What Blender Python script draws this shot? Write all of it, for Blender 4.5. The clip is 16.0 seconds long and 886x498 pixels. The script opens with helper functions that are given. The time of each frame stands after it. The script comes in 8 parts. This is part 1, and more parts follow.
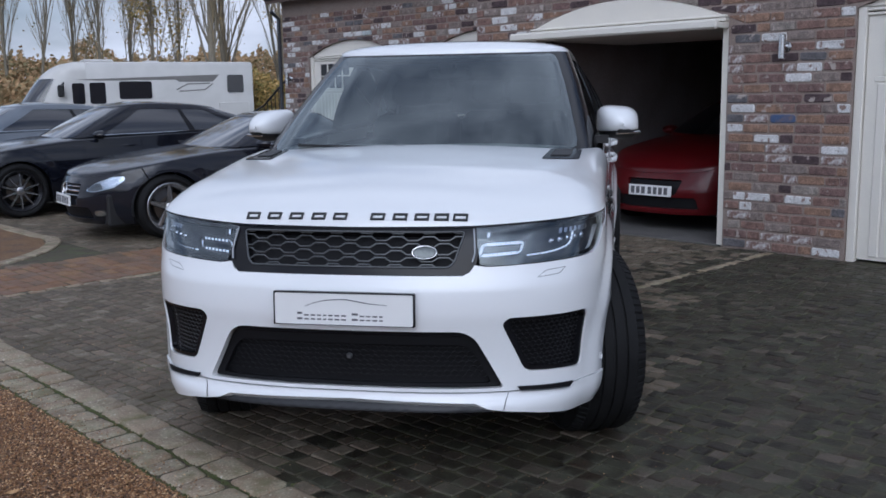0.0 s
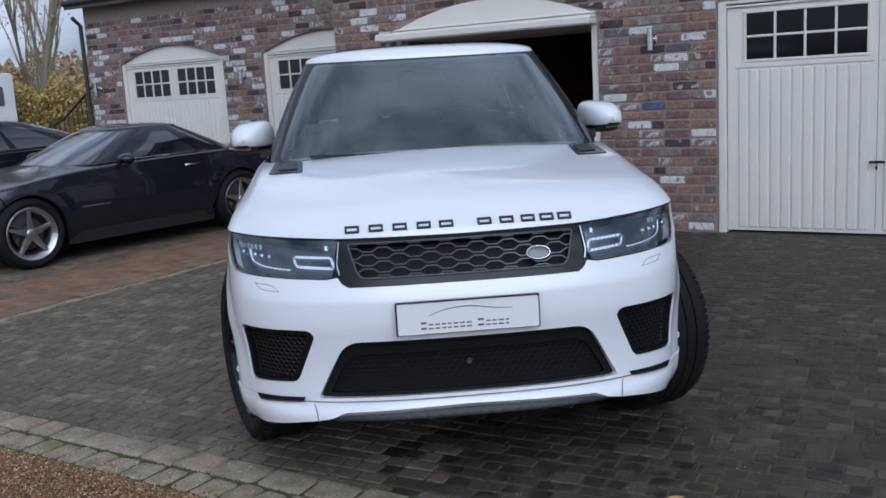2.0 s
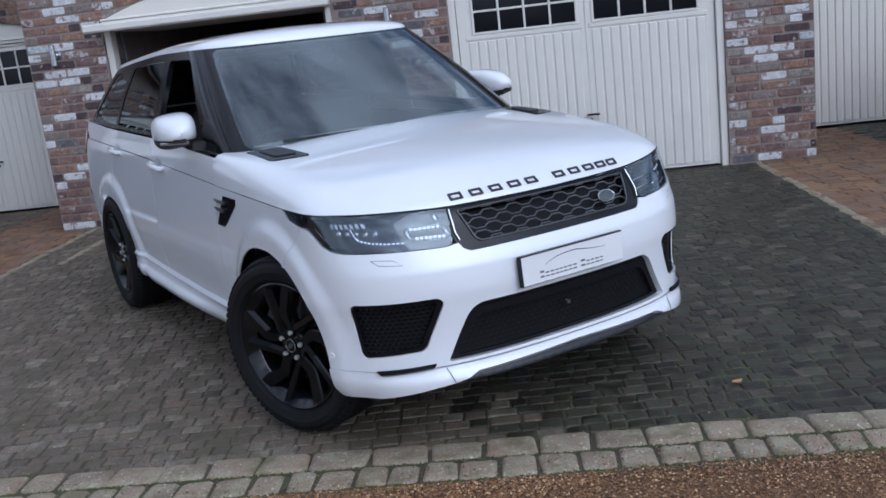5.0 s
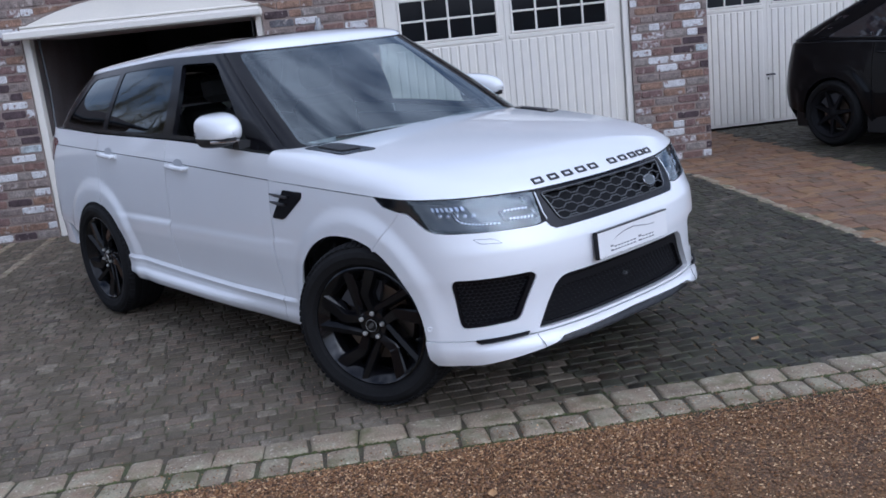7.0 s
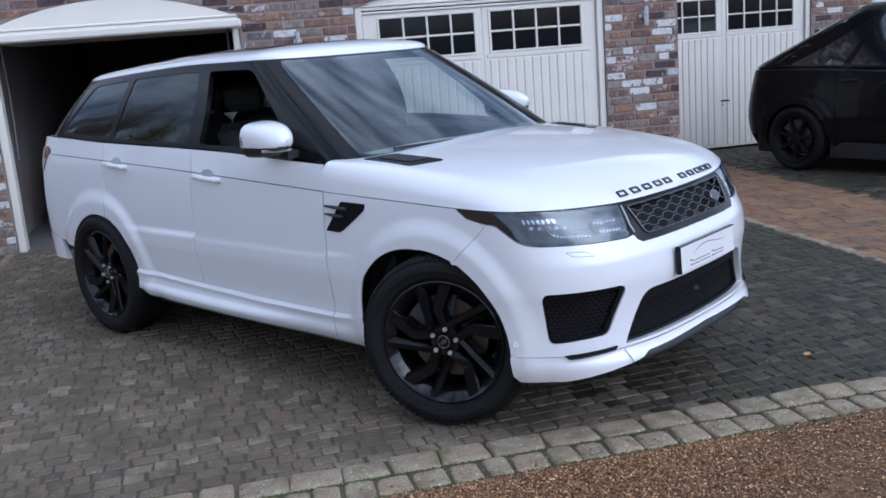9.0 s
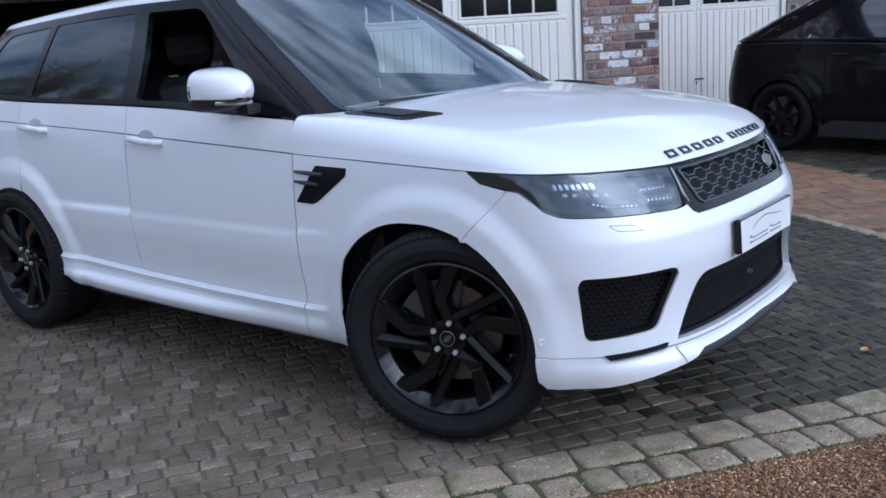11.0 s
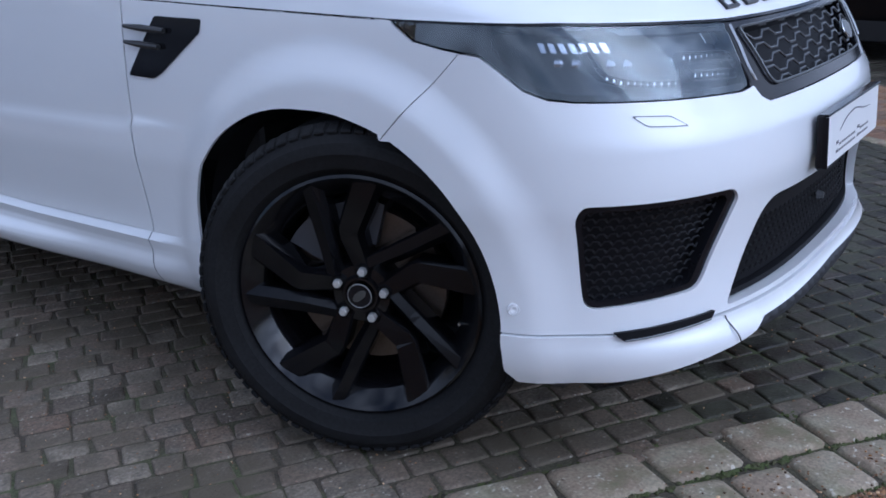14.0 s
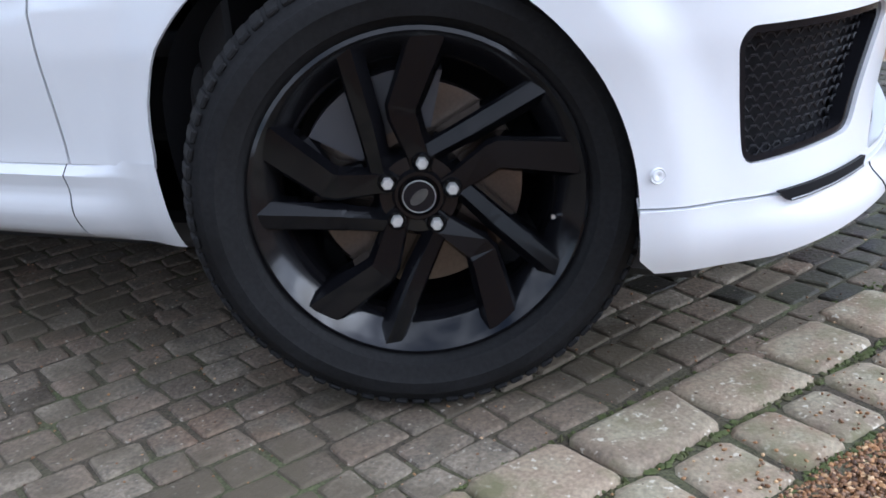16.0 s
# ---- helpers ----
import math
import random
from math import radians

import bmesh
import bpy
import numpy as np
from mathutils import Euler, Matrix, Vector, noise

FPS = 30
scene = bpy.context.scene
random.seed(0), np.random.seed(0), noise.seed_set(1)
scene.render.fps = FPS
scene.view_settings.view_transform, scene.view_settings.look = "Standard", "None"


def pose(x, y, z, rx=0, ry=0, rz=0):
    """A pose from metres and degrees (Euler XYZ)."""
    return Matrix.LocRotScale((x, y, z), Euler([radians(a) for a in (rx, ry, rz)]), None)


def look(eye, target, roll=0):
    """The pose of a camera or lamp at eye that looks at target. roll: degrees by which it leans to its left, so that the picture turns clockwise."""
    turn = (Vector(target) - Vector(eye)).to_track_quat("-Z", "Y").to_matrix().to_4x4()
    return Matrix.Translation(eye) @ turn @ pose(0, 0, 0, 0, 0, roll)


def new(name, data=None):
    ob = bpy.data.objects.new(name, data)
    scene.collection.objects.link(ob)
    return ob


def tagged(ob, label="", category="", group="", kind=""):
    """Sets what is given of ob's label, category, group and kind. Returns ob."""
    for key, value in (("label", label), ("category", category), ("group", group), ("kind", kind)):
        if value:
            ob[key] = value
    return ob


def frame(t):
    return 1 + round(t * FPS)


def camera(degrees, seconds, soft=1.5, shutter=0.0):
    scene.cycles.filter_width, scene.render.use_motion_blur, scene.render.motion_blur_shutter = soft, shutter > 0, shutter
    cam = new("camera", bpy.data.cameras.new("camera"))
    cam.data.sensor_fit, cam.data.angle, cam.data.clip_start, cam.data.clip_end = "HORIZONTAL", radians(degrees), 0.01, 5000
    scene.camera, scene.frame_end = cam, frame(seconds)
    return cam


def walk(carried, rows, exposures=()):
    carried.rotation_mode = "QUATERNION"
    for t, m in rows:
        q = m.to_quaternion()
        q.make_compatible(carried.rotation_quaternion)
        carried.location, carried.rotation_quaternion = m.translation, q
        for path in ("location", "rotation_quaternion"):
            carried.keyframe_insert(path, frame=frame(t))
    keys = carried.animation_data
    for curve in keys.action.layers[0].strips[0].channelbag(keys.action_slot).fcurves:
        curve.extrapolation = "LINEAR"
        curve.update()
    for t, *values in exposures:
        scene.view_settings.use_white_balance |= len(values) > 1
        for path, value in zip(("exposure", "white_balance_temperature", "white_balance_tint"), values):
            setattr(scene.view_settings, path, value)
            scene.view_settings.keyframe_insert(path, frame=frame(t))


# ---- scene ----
cam = camera(50.6, 16, soft=1.65)
PATH = [
    (0, (0.988, -3.209, 1.476), (0.616, -1.271, 1.148), -0.9),
    (0.5, (0.673, -3.311, 1.481), (0.418, -1.354, 1.159), -1.4),
    (1, (0.372, -3.283, 1.487), (0.218, -1.315, 1.162), -2.2),
    (1.5, (0.058, -3.295, 1.526), (0.024, -1.323, 1.192), -2.7),
    (2, (-0.291, -3.327, 1.549), (-0.165, -1.362, 1.199), -3.4),
    (2.5, (-0.549, -3.245, 1.541), (-0.274, -1.299, 1.168), -4.1),
    (3, (-0.898, -3.157, 1.604), (-0.489, -1.239, 1.211), -4.6),
    (3.5, (-1.276, -3.129, 1.6), (-0.748, -1.242, 1.201), -4.9),
    (4, (-1.594, -3.078, 1.625), (-0.89, -1.251, 1.216), -5.7),
    (4.2, (-1.752, -3.024, 1.627), (-0.972, -1.231, 1.209), -6.1),
    (6.3, (-3.005, -2.678, 1.718), (-1.804, -1.147, 1.258), -6.1),
    (6.5, (-3.106, -2.614, 1.69), (-1.873, -1.107, 1.235), -6.2),
    (7, (-3.42, -2.565, 1.718), (-2.133, -1.105, 1.258), -6.1),
    (7.5, (-3.585, -2.43, 1.698), (-2.251, -1.013, 1.236), -5.7),
    (8, (-3.757, -2.286, 1.726), (-2.385, -0.905, 1.268), -5.3),
    (8.5, (-3.85, -2.148, 1.724), (-2.449, -0.794, 1.276), -5.1),
    (8.7, (-3.897, -2.066, 1.723), (-2.479, -0.726, 1.283), -4.8),
    (10.8, (-3.531, -1.272, 1.532), (-2.02, -0.039, 1.089), -3.9),
    (11, (-3.445, -1.221, 1.495), (-1.93, 0.002, 1.038), -3.7),
    (11.5, (-3.206, -1.114, 1.444), (-1.689, 0.094, 0.953), -3.6),
    (12, (-3.008, -0.996, 1.429), (-1.505, 0.21, 0.892), -3.2),
    (12.5, (-2.844, -0.843, 1.405), (-1.342, 0.35, 0.836), -2.7),
    (13, (-2.636, -0.735, 1.37), (-1.137, 0.445, 0.769), -2.4),
    (13.5, (-2.492, -0.665, 1.282), (-0.992, 0.514, 0.682), -2.0),
    (14, (-2.44, -0.504, 1.183), (-0.9, 0.599, 0.541), -1.9),
    (14.5, (-2.434, -0.326, 1.107), (-0.812, 0.641, 0.448), -2.7),
    (15, (-2.38, -0.109, 1.009), (-0.699, 0.737, 0.333), -3.3),
    (15.5, (-2.327, 0.083, 0.882), (-0.598, 0.823, 0.203), -3.7),
    (16, (-2.355, 0.248, 0.877), (-0.599, 0.9, 0.175), -4.1),
]
walk(cam, [(t, look(eye, target, roll)) for t, eye, target, roll in PATH], exposures=[(0, -0.25, 5350, 11), (4, -0.08, 5140, 10), (7, 0.08, 5130, 13), (11, 0.27, 4980, 11), (13.2, 0.18, 4820, 14), (14, 0.08, 4840, 13), (14.5, 0.28, 4960, 11), (15.2, 0.60, 5120, 10), (16, 0.98, 5300, 10)])

# ---- world, sun ----
SUN_AZ, SUN_EL = radians(-84.0), radians(36.0)  # where the sun stands: from +x towards +y, and its height


def cloudy_world():
    w = bpy.data.worlds.new("sky")
    w.use_nodes = True
    scene.world = w
    nt = w.node_tree
    nt.nodes.clear()
    out = nt.nodes.new("ShaderNodeOutputWorld")
    bg = nt.nodes.new("ShaderNodeBackground")
    sky = nt.nodes.new("ShaderNodeTexSky")
    sky.sky_type, sky.sun_disc = "NISHITA", False
    sky.sun_elevation, sky.sun_rotation = SUN_EL, radians(90) - SUN_AZ
    sky.air_density, sky.dust_density = 1.0, 2.0
    co = nt.nodes.new("ShaderNodeTexCoord")
    mp = nt.nodes.new("ShaderNodeMapping")
    mp.inputs["Scale"].default_value = (1.0, 1.0, 2.6)
    nt.links.new(co.outputs["Generated"], mp.inputs["Vector"])
    no = nt.nodes.new("ShaderNodeTexNoise")
    no.inputs["Scale"].default_value, no.inputs["Detail"].default_value, no.inputs["Roughness"].default_value = 2.3, 8.0, 0.58
    nt.links.new(mp.outputs["Vector"], no.inputs["Vector"])
    ramp = nt.nodes.new("ShaderNodeValToRGB")
    ramp.color_ramp.elements[0].position, ramp.color_ramp.elements[1].position = 0.34, 0.55
    nt.links.new(no.outputs["Fac"], ramp.inputs["Fac"])
    n2 = nt.nodes.new("ShaderNodeTexNoise")
    n2.inputs["Scale"].default_value, n2.inputs["Detail"].default_value = 4.5, 6.0
    nt.links.new(mp.outputs["Vector"], n2.inputs["Vector"])
    tone = nt.nodes.new("ShaderNodeValToRGB")
    tone.color_ramp.elements[0].position, tone.color_ramp.elements[0].color = 0.3, (6.2, 6.2, 6.6, 1)
    tone.color_ramp.elements[1].position, tone.color_ramp.elements[1].color = 0.7, (12.4, 12.1, 12.2, 1)
    nt.links.new(n2.outputs["Fac"], tone.inputs["Fac"])
    mix = nt.nodes.new("ShaderNodeMix")
    mix.data_type = "RGBA"
    nt.links.new(ramp.outputs["Color"], mix.inputs["Factor"])
    nt.links.new(sky.outputs["Color"], mix.inputs["A"])
    # thin cloud is brighter towards the sun behind it
    near = nt.nodes.new("ShaderNodeVectorMath")
    near.operation = "DOT_PRODUCT"
    near.inputs[1].default_value = (math.cos(SUN_EL) * math.cos(SUN_AZ), math.cos(SUN_EL) * math.sin(SUN_AZ), math.sin(SUN_EL))
    nt.links.new(co.outputs["Generated"], near.inputs[0])
    halo = nt.nodes.new("ShaderNodeMapRange")
    halo.interpolation_type = "SMOOTHSTEP"
    halo.inputs["From Min"].default_value, halo.inputs["From Max"].default_value = 0.72, 1.0
    halo.inputs["To Min"].default_value, halo.inputs["To Max"].default_value = 1.0, 3.4
    nt.links.new(near.outputs["Value"], halo.inputs["Value"])
    lift = nt.nodes.new("ShaderNodeVectorMath")
    lift.operation = "SCALE"
    nt.links.new(tone.outputs["Color"], lift.inputs[0])
    nt.links.new(halo.outputs["Result"], lift.inputs["Scale"])
    nt.links.new(lift.outputs["Vector"], mix.inputs["B"])
    nt.links.new(mix.outputs["Result"], bg.inputs["Color"])
    bg.inputs["Strength"].default_value = 0.085
    nt.links.new(bg.outputs["Background"], out.inputs["Surface"])


cloudy_world()
sun = new("sun", bpy.data.lights.new("sun", "SUN"))
sun.data.energy, sun.data.angle, sun.data.color = 0.5, radians(40), (1.0, 0.93, 0.82)
sun.matrix_world = look((40 * math.cos(SUN_EL) * math.cos(SUN_AZ), 40 * math.cos(SUN_EL) * math.sin(SUN_AZ), 40 * math.sin(SUN_EL)), (0, 0, 0))

# ---- tools for building ----
from mathutils.geometry import delaunay_2d_cdt


class Mesh:
    """Collects points and faces of one mesh."""

    def __init__(self):
        self.v, self.f = [], []

    def add(self, v, f):
        k = len(self.v)
        self.v.extend(tuple(float(c) for c in p) for p in v)
        self.f.extend(tuple(k + i for i in q) for q in f)
        return self

    def box(self, x0, x1, y0, y1, z0, z1, c=0.004, m=None):
        c = min(c, 0.45 * (x1 - x0), 0.45 * (y1 - y0), 0.45 * (z1 - z0))
        lo, hi = (x0, y0, z0), (x1, y1, z1)
        v = []
        for key in BOX_KEYS:
            p = []
            for a in range(3):
                e = hi[a] if key[a] > 0 else lo[a]
                p.append(e if key[3] == a else e - key[a] * c)
            v.append(m @ Vector(p) if m is not None else p)
        return self.add(v, BOX_FACES)

    def lathe(self, profile, n=48, axis="x", close=False):
        """Turns (along, radius) pairs round an axis."""
        v, f = [], []
        for i in range(n):
            a = 2 * math.pi * i / n
            c, s = math.cos(a), math.sin(a)
            for h, r in profile:
                v.append((h, r * c, r * s) if axis == "x" else (r * c, h, r * s) if axis == "y" else (r * c, r * s, h))
        k = len(profile)
        for i in range(n):
            j = (i + 1) % n
            for p in range(k if close else k - 1):
                q = (p + 1) % k
                f.append((i * k + p, i * k + q, j * k + q, j * k + p))
        return self.add(v, f)

    def tube(self, pts, r, n=8, ends=True):
        """A round bar along points; r is one radius or one for each point."""
        pts = [Vector(p) for p in pts]
        rs = r if isinstance(r, (list, tuple)) else [r] * len(pts)
        v, f = [], []
        side = None
        for i, p in enumerate(pts):
            d = (pts[min(i + 1, len(pts) - 1)] - pts[max(i - 1, 0)]).normalized()
            if side is None:
                side = d.orthogonal().normalized()
            side = (side - d * side.dot(d)).normalized()
            up = d.cross(side)
            for k in range(n):
                a = 2 * math.pi * k / n
                v.append(p + (side * math.cos(a) + up * math.sin(a)) * rs[i])
        for i in range(len(pts) - 1):
            for k in range(n):
                j = (k + 1) % n
                f.append((i * n + k, i * n + j, (i + 1) * n + j, (i + 1) * n + k))
        if ends:
            f.append(tuple(range(n))[::-1])
            f.append(tuple((len(pts) - 1) * n + k for k in range(n)))
        return self.add(v, f)

    def prism(self, poly, h0, h1, fn, c=0.0):
        """A flat shape (a, b) given thickness from h0 to h1, laid out by fn(a, b, h); c: a bevel at h1."""
        n = len(poly)
        cx, cy = sum(p[0] for p in poly) / n, sum(p[1] for p in poly) / n
        rings = [(h0, 0.0), (h1 - (c if h1 > h0 else -c), 0.0), (h1, c)] if c else [(h0, 0.0), (h1, 0.0)]
        v = []
        for h, inset in rings:
            for a, b in poly:
                d = math.hypot(a - cx, b - cy) or 1.0
                k = 1 - inset * 1.3 / d
                v.append(fn(cx + (a - cx) * k, cy + (b - cy) * k, h))
        f = [tuple(range(n))[::-1], tuple((len(rings) - 1) * n + i for i in range(n))]
        for r in range(len(rings) - 1):
            for i in range(n):
                j = (i + 1) % n
                f.append((r * n + i, r * n + j, (r + 1) * n + j, (r + 1) * n + i))
        return self.add(v, f)

    def grid(self, fn, us, vs, thick=None, normal=None):
        k = len(vs)
        v = [fn(a, b) for a in us for b in vs]
        f = [(i * k + j, (i + 1) * k + j, (i + 1) * k + j + 1, i * k + j + 1) for i in range(len(us) - 1) for j in range(k - 1)]
        return self.add(v, f)


BOX_KEYS = [(a, b, c, k) for a in (-1, 1) for b in (-1, 1) for c in (-1, 1) for k in range(3)]


def _box_faces():
    at = {k: i for i, k in enumerate(BOX_KEYS)}
    out = []

    def put(keys):
        p = [Vector([key[a] * (1.0 if key[3] == a else 0.8) for a in range(3)]) for key in keys]
        n = (p[1] - p[0]).cross(p[2] - p[0])
        idx = [at[k] for k in keys]
        out.append(tuple(idx if n.dot(sum(p, Vector())) > 0 else idx[::-1]))

    for a in range(3):
        b, c = [i for i in range(3) if i != a]
        for s in (-1, 1):
            ring = []
            for sb, sc in ((-1, -1), (1, -1), (1, 1), (-1, 1)):
                k = [0, 0, 0, a]
                k[a], k[b], k[c] = s, sb, sc
                ring.append(tuple(k))
            put(ring)
    for a in range(3):
        b, c = [i for i in range(3) if i != a]
        for sb in (-1, 1):
            for sc in (-1, 1):
                ring = []
                for sa, k in ((-1, b), (1, b), (1, c), (-1, c)):
                    key = [0, 0, 0, k]
                    key[a], key[b], key[c] = sa, sb, sc
                    ring.append(tuple(key))
                put(ring)
    for s in [(a, b, c) for a in (-1, 1) for b in (-1, 1) for c in (-1, 1)]:
        put([s + (k,) for k in range(3)])
    return out


BOX_FACES = _box_faces()


def build(name, mesh, mat, parent=None, label="", normals=None, sharp=32.0, m=None, flat=False):
    """Links a Mesh as one object under its parent."""
    me = bpy.data.meshes.new(name)
    me.from_pydata(mesh.v, [], mesh.f)
    me.materials.append(mat)
    if flat:
        me.shade_flat()
    else:
        me.shade_smooth()
        if normals is not None:
            me.normals_split_custom_set_from_vertices(normals)
        else:
            me.set_sharp_from_angle(angle=radians(sharp))
    me.validate()
    me.update()
    ob = new(name, me)
    if parent is not None:
        ob.parent = parent
    if m is not None:
        ob.matrix_basis = m
    if label:
        ob["label"] = label
    return ob


def part(name, mesh, mat, parent, label="", **kw):
    return build(name, mesh, mat, parent, label, **kw)


def thing(name, label, category, m=None, group="", kind=""):
    """An Empty that holds the parts of one thing."""
    ob = new(name)
    ob.empty_display_size = 0.1
    if m is not None:
        ob.matrix_basis = m
    return tagged(ob, label, category, group, kind)


def inside(px, py, poly):
    """Which of the points lie within the polygon."""
    x, y = np.asarray(px), np.asarray(py)
    hit = np.zeros(x.shape, bool)
    n = len(poly)
    for i in range(n):
        (ax, ay), (bx, by) = poly[i], poly[(i + 1) % n]
        if ay == by:
            continue
        hit ^= ((ay > y) != (by > y)) & (x < (bx - ax) * (y - ay) / (by - ay) + ax)
    return hit


def dense(poly, step):
    out = []
    for (ax, ay), (bx, by) in zip(poly, list(poly[1:]) + [poly[0]]):
        n = max(1, int(math.ceil(math.hypot(bx - ax, by - ay) / step)))
        out += [(ax + (bx - ax) * k / n, ay + (by - ay) * k / n) for k in range(n)]
    return out


def rounded(poly, r, n=4):
    """The polygon with its corners rounded; r is one radius or one for each corner."""
    out = []
    k = len(poly)
    for i in range(k):
        p, q, s = Vector(poly[i - 1]), Vector(poly[i]), Vector(poly[(i + 1) % k])
        rr = r[i] if isinstance(r, (list, tuple)) else r
        a, b = (p - q), (s - q)
        d = min(rr, 0.48 * a.length, 0.48 * b.length)
        if d < 1e-4:
            out.append(tuple(q))
            continue
        a, b = q + a.normalized() * d, q + b.normalized() * d
        for j in range(n + 1):
            t = j / n
            out.append(tuple(a * (1 - t) ** 2 + q * 2 * t * (1 - t) + b * t * t))
    return out


def skin(fn, outline, holes=(), step=0.05, depth=0.018, edge=None, lift=0.0):
    """A sheet cut to an outline with holes in the flat (a, b) of fn(a, b), which lays it into space, with turned-in edges.
    Gives the Mesh and its normals."""
    edge = edge or step
    loops = [dense(list(outline), edge)] + [dense(list(h), edge) for h in holes]
    pts, segs = [], []
    for lp in loops:
        k = len(pts)
        pts += lp
        segs += [(k + i, k + (i + 1) % len(lp)) for i in range(len(lp))]
    rim = len(pts)
    b = np.array(loops[0])
    lo, hi = b.min(0), b.max(0)
    gx, gy = np.meshgrid(np.arange(lo[0] + step * 0.5, hi[0], step), np.arange(lo[1] + step * 0.5, hi[1], step))
    gx, gy = gx.ravel(), gy.ravel()
    ok = inside(gx, gy, loops[0])
    for lp in loops[1:]:
        ok &= ~inside(gx, gy, lp)
    gx, gy = gx[ok], gy[ok]
    if len(gx):
        e = np.array(pts)
        far = np.min(np.hypot(gx[:, None] - e[None, :, 0], gy[:, None] - e[None, :, 1]), axis=1) > 0.4 * min(step, edge)
        pts += list(zip(gx[far], gy[far]))
    res = delaunay_2d_cdt([Vector((float(p[0]), float(p[1]))) for p in pts], segs, [], 0, 1e-7)
    v2, tri = res[0], res[2]
    cx = np.array([sum(v2[i].x for i in t) / 3 for t in tri])
    cy = np.array([sum(v2[i].y for i in t) / 3 for t in tri])
    keep = inside(cx, cy, loops[0])
    for lp in loops[1:]:
        keep &= ~inside(cx, cy, lp)
    tri = [t for t, k in zip(tri, keep) if k]

    def at(a, c):
        p = np.asarray(fn(a, c), float)
        h = 2e-3
        n = np.cross(np.asarray(fn(a + h, c), float) - np.asarray(fn(a - h, c), float), np.asarray(fn(a, c + h), float) - np.asarray(fn(a, c - h), float))
        k = np.linalg.norm(n)
        return p, n / k if k > 1e-12 else np.array([0, 0, 1.0])

    pn = [at(v.x, v.y) for v in v2]
    mesh, normals = Mesh(), []
    mesh.v = [tuple(p + n * lift) for p, n in pn]
    normals = [tuple(n) for _, n in pn]
    mesh.f = [tuple(t) for t in tri]
    if depth:
        use = {}
        for t in tri:
            for i in range(3):
                a, c = t[i], t[(i + 1) % 3]
                use[(a, c)] = True
        for (a, c) in list(use):
            if (c, a) in use:
                continue
            pa, pc = np.array(mesh.v[a]), np.array(mesh.v[c])
            na, nc = np.array(normals[a]), np.array(normals[c])
            side = np.cross(pc - pa, na)
            k = np.linalg.norm(side)
            side = tuple(side / k) if k > 1e-9 else tuple(na)
            i = len(mesh.v)
            mesh.v += [tuple(pa), tuple(pc), tuple(pc - nc * depth), tuple(pa - na * depth)]
            normals += [side] * 4
            mesh.f.append((i + 1, i, i + 3, i + 2))
    return mesh, normals


def sheet(name, fn, outline, mat, parent, label="", holes=(), **kw):
    mesh, normals = skin(fn, outline, holes, **kw)
    return build(name, mesh, mat, parent, label, normals=normals)

